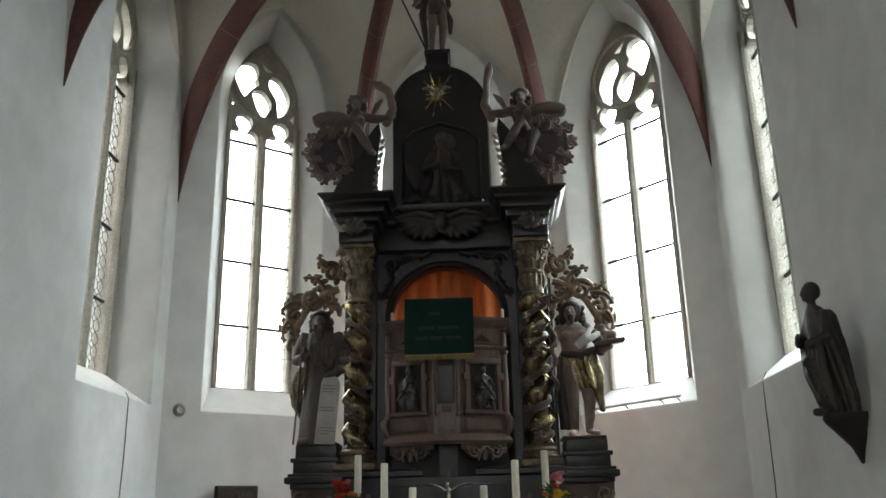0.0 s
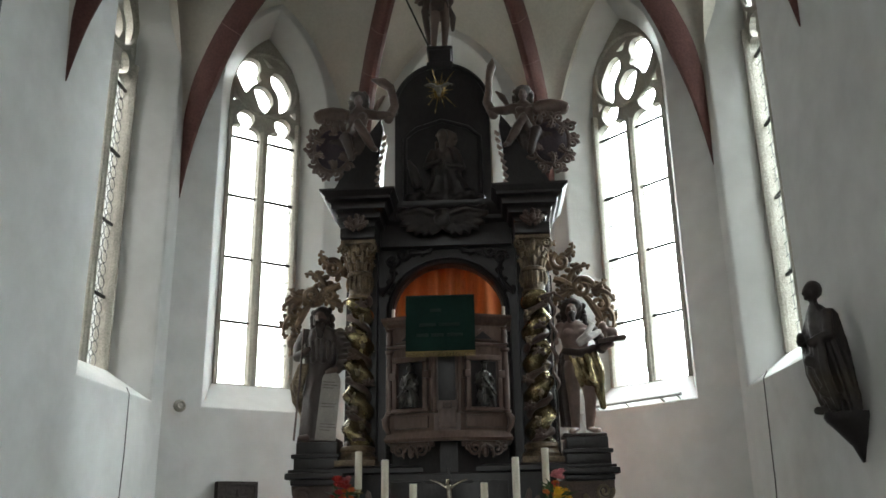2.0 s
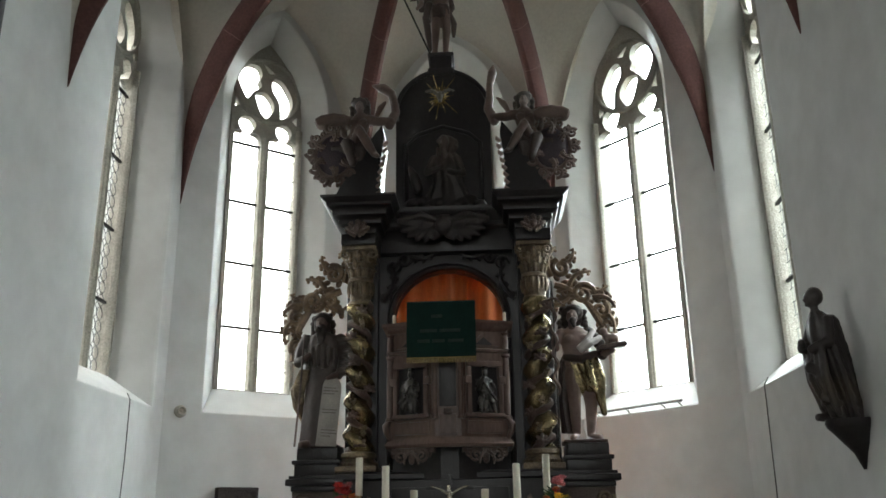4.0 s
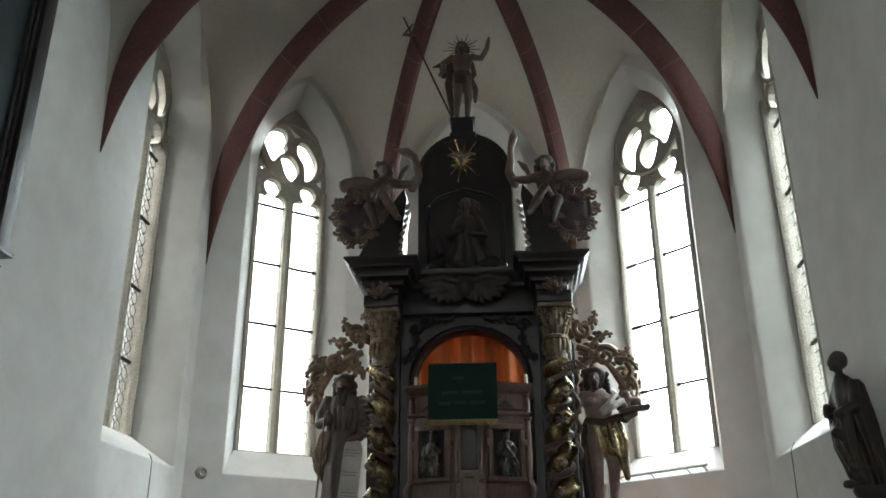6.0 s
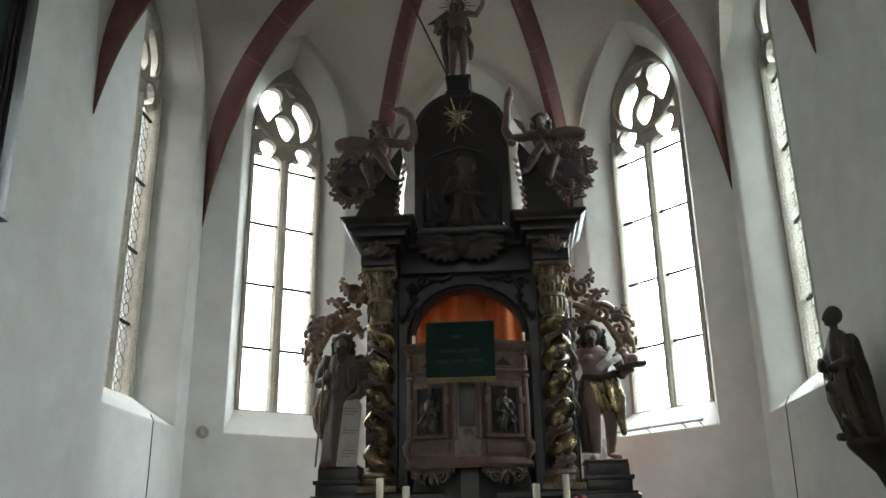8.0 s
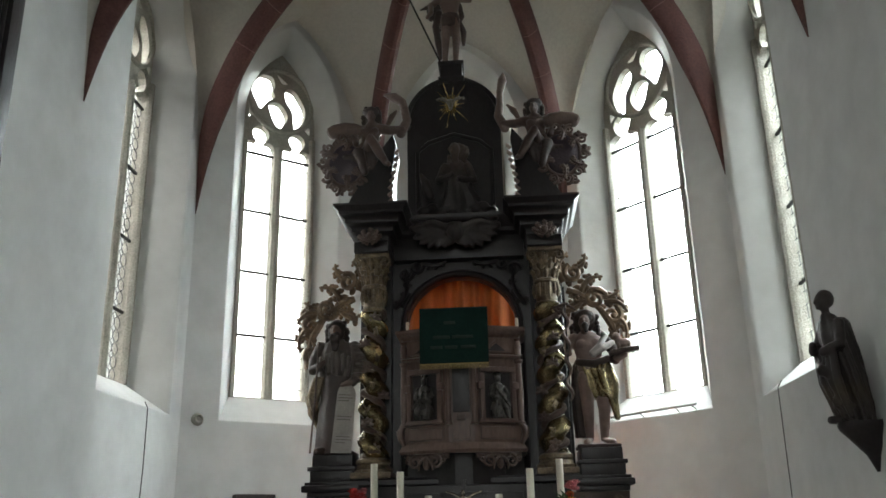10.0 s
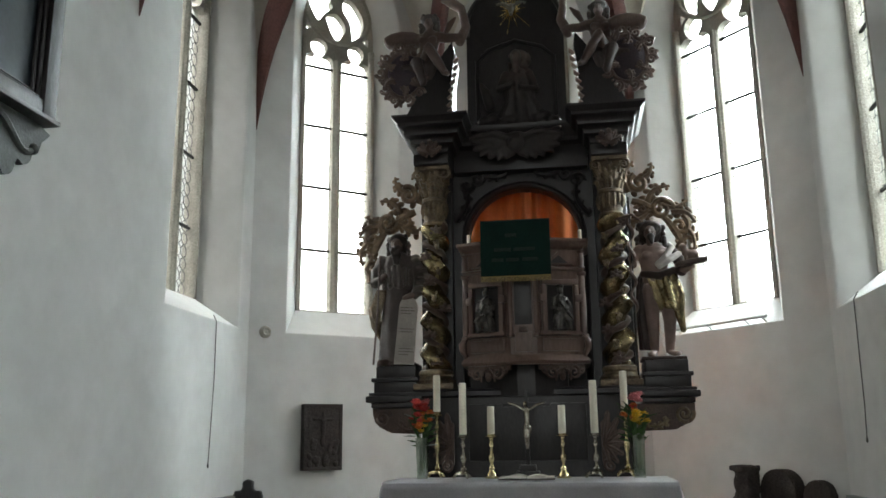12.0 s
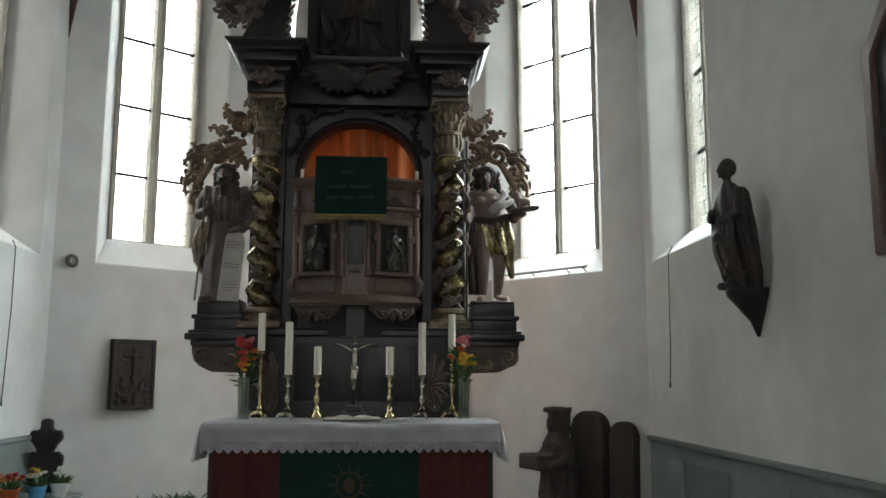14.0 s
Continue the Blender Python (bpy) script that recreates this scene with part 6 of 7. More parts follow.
def angel(s):
    """Seated winged figure, one arm raised to the panel's shoulder."""
    flesh, hair, drape, wing = (bmesh.new() for _ in range(4))
    robe(flesh, [(0.16, s * 0.03, 0, 0.085, 0.075), (0.26, s * 0.02, 0, 0.080, 0.068), (0.36, 0, 0, 0.088, 0.066), (0.46, -s * 0.005, 0, 0.108, 0.066), (0.53, -s * 0.01, 0, 0.05, 0.04)], 4, 0.02)
    for k in (-1, 1):
        ball(flesh, (k * 0.045, -0.055, 0.42), (0.045, 0.028, 0.036))
    head_shape(flesh, -s * 0.01, -0.035, 0.60, 0.060, -s * 0.3)
    limb(flesh, [(-s * 0.09, 0, 0.47), (-s * 0.19, -0.02, 0.435), (-s * 0.31, 0.0, 0.45)], [0.052, 0.046, 0.036])
    limb(flesh, [(s * 0.09, 0, 0.47), (s * 0.16, -0.04, 0.37), (s * 0.12, -0.10, 0.27)], [0.045, 0.040, 0.030])
    limb(flesh, [(s * 0.03, -0.04, 0.18), (-s * 0.03, -0.15, 0.29), (-s * 0.10, -0.16, 0.16), (-s * 0.17, -0.15, 0.04), (-s * 0.20, -0.19, 0.01)], [0.066, 0.058, 0.046, 0.032, 0.024])
    hair_shape(hair, -s * 0.01, -0.028, 0.60, 0.066, 1.18, 1.5, False, 12 + s)
    limb(wing, [(-s * 0.29, 0.02, 0.42), (-s * 0.35, 0.02, 0.55), (-s * 0.33, 0.02, 0.66)], [0.05, 0.045, 0.04])
    if s > 0:
        limb(wing, [(-0.33, 0.02, 0.66), (-0.325, 0.01, 0.80), (-0.295, 0.0, 0.92), (-0.285, 0.0, 1.00)], [0.035, 0.034, 0.046, 0.010])
        limb(wing, [(-0.26, 0.02, 0.66), (-0.20, 0.02, 0.60), (-0.15, 0.02, 0.50)], [0.012, 0.035, 0.02])
    else:
        limb(wing, [(0.33, 0.02, 0.66), (0.31, 0.01, 0.74), (0.23, 0.0, 0.80), (0.13, 0.0, 0.83)], [0.04, 0.045, 0.05, 0.014])
        limb(wing, [(0.25, 0.02, 0.66), (0.20, 0.02, 0.60), (0.16, 0.02, 0.50)], [0.012, 0.03, 0.02])
    for k in range(6):
        limb(wing, [(s * 0.06, 0.06, 0.47), (s * (0.14 + 0.02 * k), 0.09, 0.50 - 0.025 * k), (s * (0.22 + 0.01 * k), 0.10, 0.46 - 0.05 * k)], [0.030, 0.038, 0.026])
    for k in range(8):
        limb(drape, [(s * (-0.07 + 0.032 * k), -0.07, 0.23 - 0.01 * k), (s * (-0.06 + 0.040 * k), -0.09, 0.14), (s * (-0.03 + 0.045 * k), -0.06, 0.02 - 0.03 * (k % 2))], [0.034, 0.036, 0.026])
    limb(drape, [(s * 0.05, -0.04, 0.16), (s * 0.09, -0.15, 0.17), (s * 0.03, -0.14, -0.04)], [0.066, 0.055, 0.036])
    limb(drape, [(-s * 0.08, 0.04, 0.12), (s * 0.20, 0.04, 0.06)], [0.08, 0.09])
    # flesh colour darkened to stand in for figures seen against the light
    return [(flesh, mat("backlit_flesh", (0.13, 0.0859, 0.0704), 0.36, second=(0.0551, 0.0382, 0.0321), scale=6, fine=40, fine_amount=0.08, bump=0.2, spec=0.5), 0.008, 0.008), (hair, HAIR, 0.007, 0.003), (drape, ROBE, 0.009, 0.01), (wing, STATUE, 0.009, 0.008)]


for s in (-1, 1):
    stand("angel_statue", angel(s), None, (AX - 0.02 + s * 0.79, 7.33, 4.83), "seated winged wooden figure on the altarpiece's volute", group="pair of seated figures")
    # cartouche: bulging shield in a scrolled frame
    c = thing("cartouche", (AX - 0.02 + s * 1.09, 7.34, 4.82), "carved cartouche shield in a curling brown frame", "cartouche", "pair of cartouches")
    cx, cz, y = AX - 0.02 + s * 1.01, 4.91, 7.30
    bm = bmesh.new()
    ball(bm, (cx, y, cz), (0.18, 0.09, 0.23), u=24, v=16)
    wpart("shield", bm, mat("dark_plum_paint", (0.055, 0.035, 0.045), 0.45, bump=0.2), c, "dark plum bulging shield")
    bm = bmesh.new()
    rnd = random.Random(11)
    for k in range(20):
        a = 2 * math.pi * k / 20 + 0.2
        r1, r2 = 0.215 + 0.018 * math.sin(3 * a), 0.270 + 0.018 * math.sin(5 * a)
        spiral(bm, cx + r1 * math.cos(a), cz + r2 * math.sin(a), y - 0.02 - 0.02 * (k % 2), 0.050 if k % 2 else 0.040, 1.3, 0.019, a + rnd.uniform(-0.6, 0.6), 1 if k % 2 else -1, 18)
    for k in range(6):
        a = radians(-150 + 60 * k)
        leafy(bm, (cx + 0.10 * math.cos(a), cz + 0.13 * math.sin(a)), (cx + 0.20 * math.cos(a), cz + 0.25 * math.sin(a)), 0.05, 4, y - 0.07, 0.2, 1 if k % 2 else -1)
    ring = [(cx + 0.175 * math.cos(a), y - 0.035, cz + 0.225 * math.sin(a)) for a in (2 * math.pi * i / 28 for i in range(29))]
    tube(bm, ring, 0.022, 8)
    wpart("frame", bm, STATUE, c, "curling carved frame")
    bm = bmesh.new()
    tube(bm, [(cx + s * 0.02 + u, y - 0.01 + 0.2 * abs(u) ** 2, cz + 0.37 - 1.2 * u * u) for u in (-0.17, -0.15, -0.10, 0.0, 0.10, 0.15, 0.17)], [0.03, 0.06, 0.072, 0.076, 0.072, 0.06, 0.03], 16)
    wpart("top_roll", bm, STATUE, c, "smooth brown rolled top")
    bm = bmesh.new()
    box(bm, (min(cx - s * 0.10, cx - s * 0.38), 7.38, 4.377), (max(cx - s * 0.10, cx - s * 0.38), 7.52, 4.95), 0.03)
    wpart("support", bm, BLACKWOOD, c)

# ---------------------------------------------------------------- on the altar
def candlestick(x, y, height, metal, tripod):
    root = thing("candlestick", (x, y, DECK), "silvered baluster candlestick on three feet" if tripod else "small brass baluster candlestick on a round foot", "candlestick", "altar candlesticks")
    h = height
    bm = bmesh.new()
    lathe(bm, [(0.016, 0.06), (0.024, 0.075), (0.012, 0.09), (0.010, h * 0.34), (0.021, h * 0.42), (0.024, h * 0.48), (0.011, h * 0.56), (0.009, h * 0.70), (0.019, h * 0.76), (0.011, h * 0.82), (0.013, h * 0.90), (0.022, h * 0.93)], (0, 0, 0), 18)
    part("stem", bm, metal, root)
    bm = bmesh.new()
    lathe(bm, [(0.024, h * 0.925), (0.046, h * 0.945), (0.048, h * 0.955), (0.03, h * 0.955), (0.03, h)], (0, 0, 0), 22)
    part("drip_pan", bm, metal, root)
    bm = bmesh.new()
    if tripod:
        lathe(bm, [(0.05, 0.03), (0.045, 0.045), (0.025, 0.058), (0.016, 0.065)], (0, 0, 0), 18)
        part("base", bm, metal, root)
        for k in range(3):
            a = -math.pi / 2 + 2 * math.pi * k / 3 + 0.5
            bm = bmesh.new()
            d = Vector((math.cos(a), math.sin(a), 0))
            limb(bm, [d * 0.03 + Vector((0, 0, 0.04)), d * 0.055 + Vector((0, 0, 0.035)), d * 0.075 + Vector((0, 0, 0.011))], [0.014, 0.013, 0.011])
            part("foot", bm, metal, root)
    else:
        lathe(bm, [(0.050, 0.0), (0.052, 0.012), (0.040, 0.022), (0.036, 0.034), (0.022, 0.05), (0.016, 0.062)], (0, 0, 0), 22)
        part("base", bm, metal, root)
    return root


def candle(x, y, z, height, r):
    root = thing("altar_candle", (x, y, z), "ivory wax altar candle standing unlit in its holder", "candle", "altar candles")
    bm = bmesh.new()
    lathe(bm, [(r, 0), (r, height - 0.012), (r * 0.96, height - 0.003), (r * 0.8, height), (r * 0.5, height - 0.006)], (0, 0, 0), 22)
    part("wax", bm, WAX, root)
    bm = bmesh.new()
    tube(bm, [(0, 0, height - 0.01), (0.001, 0, height + 0.008)], 0.0018, 5)
    part("wick", bm, IRON, root)


for x, y, h, ch, metal, tri in ((-0.635, 6.82, 0.50, 0.285, BRASS, True), (-0.402, 6.60, 0.32, 0.385, SILVER, True), (-0.190, 6.60, 0.32, 0.205, BRASS, False),
                                (0.340, 6.60, 0.32, 0.205, BRASS, False), (0.578, 6.60, 0.32, 0.385, SILVER, True), (0.815, 6.82, 0.50, 0.285, BRASS, True)):
    candlestick(x, y, h, metal, tri)
    candle(x, y, DECK + h + 0.001, ch, 0.028)

cr = thing("crucifix", (0.07, 6.78, DECK), "black altar crucifix with a silver figure", "crucifix")
bm = bmesh.new()
box(bm, (-0.10, -0.06, 0.0), (0.10, 0.06, 0.05), 0.008), box(bm, (-0.07, -0.045, 0.05), (0.07, 0.045, 0.10), 0.006)
part("foot", bm, BLACKWOOD, cr)
bm = bmesh.new()
box(bm, (-0.018, -0.012, 0.10), (0.018, 0.012, 0.70), 0.003)
part("upright", bm, BLACKWOOD, cr)
bm = bmesh.new()
box(bm, (-0.21, -0.013, 0.575), (0.21, 0.011, 0.605), 0.003)
part("crossbeam", bm, BLACKWOOD, cr)
bm = bmesh.new()
limb(bm, [(0, -0.03, 0.545), (0.004, -0.034, 0.46), (0.0, -0.034, 0.40)], [0.028, 0.024, 0.026])
limb(bm, [(-0.01, -0.035, 0.40), (-0.012, -0.055, 0.32), (-0.002, -0.032, 0.235)], [0.021, 0.017, 0.011])
limb(bm, [(0.012, -0.035, 0.40), (0.012, -0.055, 0.32), (0.004, -0.036, 0.235)], [0.021, 0.017, 0.011])
limb(bm, [(-0.02, -0.03, 0.545), (-0.09, -0.024, 0.585), (-0.155, -0.02, 0.605)], [0.014, 0.011, 0.008])
limb(bm, [(0.02, -0.03, 0.545), (0.09, -0.024, 0.585), (0.155, -0.02, 0.605)], [0.014, 0.011, 0.008])
ball(bm, (-0.008, -0.045, 0.59), (0.021, 0.022, 0.027))
ball(bm, (0.004, -0.036, 0.405), (0.034, 0.028, 0.024)), limb(bm, [(0.03, -0.035, 0.41), (0.036, -0.035, 0.36)], [0.012, 0.006])
carve(part("silver_figure", bm, SILVER, cr, "small silver figure"), 0.005, 0.0, 0.05, 1)

cr.scale = (0.88, 0.88, 0.92)
bk = thing("open_book", (0.08, 6.45, DECK), "open book with white pages lying on the altar cloth", "book")
bm = bmesh.new()
box(bm, (-0.20, -0.12, 0.0), (0.20, 0.12, 0.008), 0.002)
part("cover", bm, BLACKWOOD, bk)
for s in (-1, 1):
    bm = bmesh.new()
    rows = []
    for i in range(13):
        k = i / 12
        z = 0.010 + 0.026 * math.sin(min(1, k * 1.35) * math.pi * 0.72 + 0.35) * (1 - 0.35 * k)
        rows.append([bm.verts.new((s * (0.004 + 0.188 * k), -0.112, 0.008)), bm.verts.new((s * (0.004 + 0.188 * k), -0.112, z)), bm.verts.new((s * (0.004 + 0.188 * k), 0.112, z)), bm.verts.new((s * (0.004 + 0.188 * k), 0.112, 0.008))])
    for a, b in zip(rows, rows[1:]):
        for j in range(4):
            bm.faces.new((a[j], a[(j + 1) % 4], b[(j + 1) % 4], b[j]))
    bm.faces.new(rows[0]), bm.faces.new(rows[-1][::-1])
    part("pages", bm, PAPER, bk)


def bloom(bm, c, r, rnd, petals=9):
    for layer in range(2):
        for i in range(petals):
            a, tilt = 2 * math.pi * (i + 0.5 * layer) / petals, rnd.uniform(15, 55) + 20 * layer
            d = Vector((math.cos(a), math.sin(a), 0))
            ball(bm, (c[0] + d.x * r * (0.62 - 0.25 * layer), c[1] + d.y * r * (0.62 - 0.25 * layer), c[2] + r * 0.25 * (1 + layer)), (r * 0.42, r * 0.26, r * 0.10),
                 (0, -tilt, math.degrees(a)), 6, 4)
    ball(bm, (c[0], c[1], c[2] + r * 0.4), r * 0.24, u=6, v=4)


def leaf_blade(bm, base, tip, width):
    base, tip = Vector(base), Vector(tip)
    d = tip - base
    side = d.cross(Vector((0.2, 0.3, 1))).normalized() * width
    up = d.cross(side).normalized() * width * 0.25
    a, b, m1, m2, k = bm.verts.new(base), bm.verts.new(tip), bm.verts.new(base.lerp(tip, 0.45) + side - up), bm.verts.new(base.lerp(tip, 0.45) - side - up), bm.verts.new(base.lerp(tip, 0.5) + up)
    for f in ((a, m1, k), (m1, b, k), (a, k, m2), (k, b, m2)):
        bm.faces.new(f)


def bouquet(x, y, mix, silver, seed, label):
    rnd = random.Random(seed)
    root = thing("flower_vase", (x, y, DECK), label, "vase", "altar vases")
    bm = bmesh.new()
    lathe(bm, [(0.040, 0.0), (0.042, 0.01), (0.046, 0.15), (0.052, 0.30), (0.049, 0.30), (0.043, 0.15), (0.038, 0.02), (0.01, 0.015)], (0, 0, 0), 26)
    part("glass", bm, VASEGLASS, root, "clear greenish glass vase")
    bm = bmesh.new()
    for i in range(16):
        a = rnd.uniform(0, 6.28)
        tube(bm, [(0.02 * math.cos(a), 0.02 * math.sin(a), 0.02), (0.028 * math.cos(a + 2), 0.028 * math.sin(a + 2), 0.28), (0.08 * math.cos(a + 2), 0.07 * math.sin(a + 2), 0.42 + rnd.uniform(0, 0.1))], 0.0035, 5)
    part("stems", bm, LEAF, root)
    for i in range(54):
        a, z = rnd.uniform(0, 6.28), rnd.uniform(0.26, 0.50)
        r = rnd.uniform(0.06, 0.16)
        bm = bmesh.new()
        leaf_blade(bm, (0.03 * math.cos(a), 0.03 * math.sin(a), z - 0.03), (r * math.cos(a), r * 0.8 * math.sin(a), z + rnd.uniform(-0.05, 0.06)), rnd.uniform(0.012, 0.024))
        part("leaf", bm, SILVERLEAF if i < silver else LEAF, root)
    for colour, (dx, dz, r, spread, count) in mix:
        for i in range(count * 2):
            bm = bmesh.new()
            bloom(bm, (dx + rnd.uniform(-1, 1) * spread, rnd.uniform(-0.09, 0.02), dz + rnd.uniform(-1, 1) * spread), r * rnd.uniform(0.75, 1.15), rnd)
            part("flower", bm, PETALS[colour], root)


bouquet(-0.715, 6.60, (("red", (0.0, 0.52, 0.045, 0.045, 4)), ("pink", (0.02, 0.55, 0.035, 0.03, 2)), ("orange", (0.03, 0.42, 0.038, 0.06, 5)), ("yellow", (0.0, 0.37, 0.032, 0.03, 3)), ("red", (-0.05, 0.43, 0.032, 0.05, 3))), 7, 4,
        "glass vase with red, orange and yellow garden flowers")
bouquet(0.885, 6.60, (("pink", (0.0, 0.56, 0.042, 0.03, 3)), ("yellow", (0.03, 0.40, 0.040, 0.05, 6)), ("orange", (-0.05, 0.46, 0.032, 0.05, 3)), ("red", (0.0, 0.52, 0.03, 0.03, 2))), 0, 8,
        "glass vase with yellow and pink garden flowers")


# ---------------------------------------------------------------- north wall
ep = thing("epitaph", (-2.88, 4.4, 3.14), "large black-framed epitaph with dim panel and carved apron", "epitaph")
EY0, EY1, EZ0, EZ1 = 3.40, 4.78, 3.63, 5.9
bm = bmesh.new()
box(bm, (-2.88, EY0 + 0.05, EZ0 + 0.05), (-2.84, EY1 - 0.05, EZ1 - 0.05))
wpart("panel", bm, mat("dim_slate_paint", (0.040, 0.052, 0.060), 0.35, second=(0.025, 0.033, 0.038), scale=3, fine=30, fine_amount=0.1, bump=0.03, spec=0.3), ep, "dim blue-grey shiny panel")
for nm, lo, hi in (("frame_stile", (-2.88, EY1 - 0.13, EZ0), (-2.76, EY1, EZ1)), ("frame_stile", (-2.88, EY0, EZ0), (-2.76, EY0 + 0.13, EZ1)),
                   ("frame_rail", (-2.88, EY0 + 0.132, EZ0), (-2.765, EY1 - 0.132, EZ0 + 0.10)), ("frame_rail", (-2.88, EY0 + 0.132, EZ1 - 0.10), (-2.765, EY1 - 0.132, EZ1))):
    bm = bmesh.new()
    box(bm, lo, hi, 0.01)
    wpart(nm, bm, BLACKWOOD, ep)
for k, (ins, out) in enumerate(((0.15, -2.80), (0.18, -2.82))):
    bm = bmesh.new()
    tube(bm, [(out, EY1 - ins, EZ1 - ins), (out, EY1 - ins, EZ0 + ins - 0.03), (out, EY0 + ins, EZ0 + ins - 0.03), (out, EY0 + ins, EZ1 - ins)], 0.014, 8)
    wpart("inner_bead", bm, BLACKWOOD, ep)
bm = bmesh.new()
box(bm, (-2.88, EY0 - 0.02, EZ0 - 0.035), (-2.73, EY1 + 0.015, EZ0 - 0.002), 0.01)
wpart("ledge", bm, BLACKWOOD, ep)
APRON = mat("grey_green_carving", (0.075, 0.082, 0.076), 0.6, second=(0.045, 0.05, 0.046), scale=8, fine=50, fine_amount=0.2, bump=0.15)
turned = Matrix(((0, 1, 0, -2.875), (1, 0, 0, -0.16), (0, 0, 1, -0.07), (0, 0, 0, 1)))
bm = bmesh.new()
prof = smooth_loop([(4.90, 3.66), (4.92, 3.56), (4.88, 3.47), (4.84, 3.45), (4.82, 3.40), (4.76, 3.36), (4.70, 3.38), (4.66, 3.28), (4.58, 3.25), (4.52, 3.32), (4.42, 3.20), (4.26, 3.14), (4.10, 3.20), (4.0, 3.32),
                    (3.94, 3.25), (3.86, 3.28), (3.82, 3.38), (3.74, 3.36), (3.68, 3.45), (3.64, 3.56), (3.66, 3.66)], 3)
prism(bm, prof, 0.045, turned)
wpart("apron", bm, APRON, ep, "grey scalloped carved apron", smooth=False)
for s in (-1, 1):
    bm = bmesh.new()
    pts = [(-2.825, 4.105 + s * (0.20 + 0.37 * k / 10), 3.53 - 0.22 * math.sin(k / 10 * 2.6) * (k / 10)) for k in range(11)]
    tube(bm, pts, [0.03 - 0.001 * k for k in range(11)], 8)
    ball(bm, pts[-1], 0.036, u=10, v=8)
    wpart("apron_scroll", bm, APRON, ep)


def cord(points, label):
    bm = bmesh.new()
    tube(bm, points, 0.0048, 6)
    ball(bm, points[-1], (0.010, 0.010, 0.024), u=8, v=6)
    return solo("window_cord", bm, CORD, label, "cord", "window cords")


cord([(-2.90, 7.66, 2.80), (-2.865, 7.65, 2.74), (-2.86, 7.645, 2.2), (-2.862, 7.62, 1.72), (-2.862, 7.60, 1.42)], "thin dark cord hanging from a window on the wall")
cord([(2.76, 7.36, 2.76), (2.725, 7.37, 2.70), (2.72, 7.38, 2.2), (2.722, 7.40, 1.85), (2.722, 7.44, 1.58)], "thin dark cord hanging from a window on the wall")

# ---------------------------------------------------------------- north-east wall
NE = frame_of(L1, BL)
bm = bmesh.new()
lathe(bm, [(0.062, 0.0), (0.066, 0.02), (0.055, 0.05), (0.040, 0.075), (0.034, 0.07), (0.02, 0.055)], (0, 0, 0), 18, NE @ Matrix.Translation((0.175, 0.004, 2.75)) @ pose(0, 0, 0, 90, 0, 0))
kn = part("stone_disc", bm, STONE)
tagged(kn, "small round yellowish stone boss set in the wall", "wall boss")
rl = thing("stone_relief", (0, 0, 0), "dark weathered stone relief slab fixed to the wall", "relief")
rl.matrix_world = NE @ Matrix.Translation((0.81, 0, 1.33))
bm = bmesh.new()
box(bm, (-0.215, -0.09, 0.0), (0.215, 0.003, 0.68), 0.012)
part("slab", bm, TOMB, rl)
bm = bmesh.new()
for lo, hi in (((-0.215, -0.105, 0.64), (0.215, -0.085, 0.68)), ((-0.215, -0.105, 0.0), (0.215, -0.085, 0.035)), ((-0.215, -0.104, 0.035), (-0.18, -0.085, 0.64)), ((0.18, -0.104, 0.035), (0.215, -0.085, 0.64))):
    box(bm, lo, hi, 0.004)
part("border", bm, TOMB, rl)
bm = bmesh.new()
tube(bm, [(0.0, -0.095, 0.28), (0.0, -0.095, 0.60)], 0.018, 8), tube(bm, [(-0.11, -0.095, 0.52), (0.11, -0.095, 0.52)], 0.018, 8)
rnd = random.Random(2)
for k in range(22):
    ball(bm, (rnd.uniform(-0.16, 0.16), -0.092, rnd.uniform(0.06, 0.30)), (rnd.uniform(0.02, 0.045), 0.022, rnd.uniform(0.03, 0.06)), (0, rnd.uniform(-40, 40), 0), 8, 6)
limb(bm, [(0.0, -0.1, 0.50), (0.0, -0.1, 0.36)], [0.03, 0.02])
carve(part("carving", bm, TOMB, rl, "worn carved scene"), 0.009, 0.012)

# ---------------------------------------------------------------- south wall: figure on a bracket, framed picture
WX = 2.74
bracket = thing("wall_bracket", (WX, 5.66, 1.96), "dark wooden wall bracket tapering to a point", "bracket")
bm = bmesh.new()
lv = [(2.205, 0.235, 0.115), (2.175, 0.24, 0.12), (2.15, 0.225, 0.11), (2.10, 0.17, 0.09), (2.05, 0.12, 0.08), (2.00, 0.07, 0.05), (1.90, 0.015, 0.02)]
rows = [[bm.verts.new((WX + 0.004 - d * math.sin(a), 5.60 + (2.165 - z) * 0.25 + w * math.cos(a), z)) for a in (math.pi * i / 14 for i in range(15))] for z, d, w in lv]
for a, b in zip(rows, rows[1:]):
    for j in range(14):
        bm.faces.new((a[j], a[j + 1], b[j + 1], b[j]))
    bm.faces.new((a[14], a[0], b[0], b[14]))
bm.faces.new(rows[0]), bm.faces.new(rows[-1][::-1])
wpart("console", bm, BLACKWOOD, bracket)
bm = bmesh.new()
robe(bm, [(0.0, 0.02, 0.085, 0.105, 0.085), (0.10, 0.02, 0.075, 0.11, 0.095), (0.28, 0.01, 0.05, 0.115, 0.11), (0.44, 0, 0.02, 0.11, 0.105), (0.56, 0, -0.005, 0.11, 0.085), (0.65, 0, -0.015, 0.095, 0.068), (0.70, 0, -0.025, 0.045, 0.045)], 8, 0.20)
head_shape(bm, 0, -0.045, 0.785, 0.060, -0.2)
ball(bm, (0, -0.02, 0.805), (0.062, 0.064, 0.066))
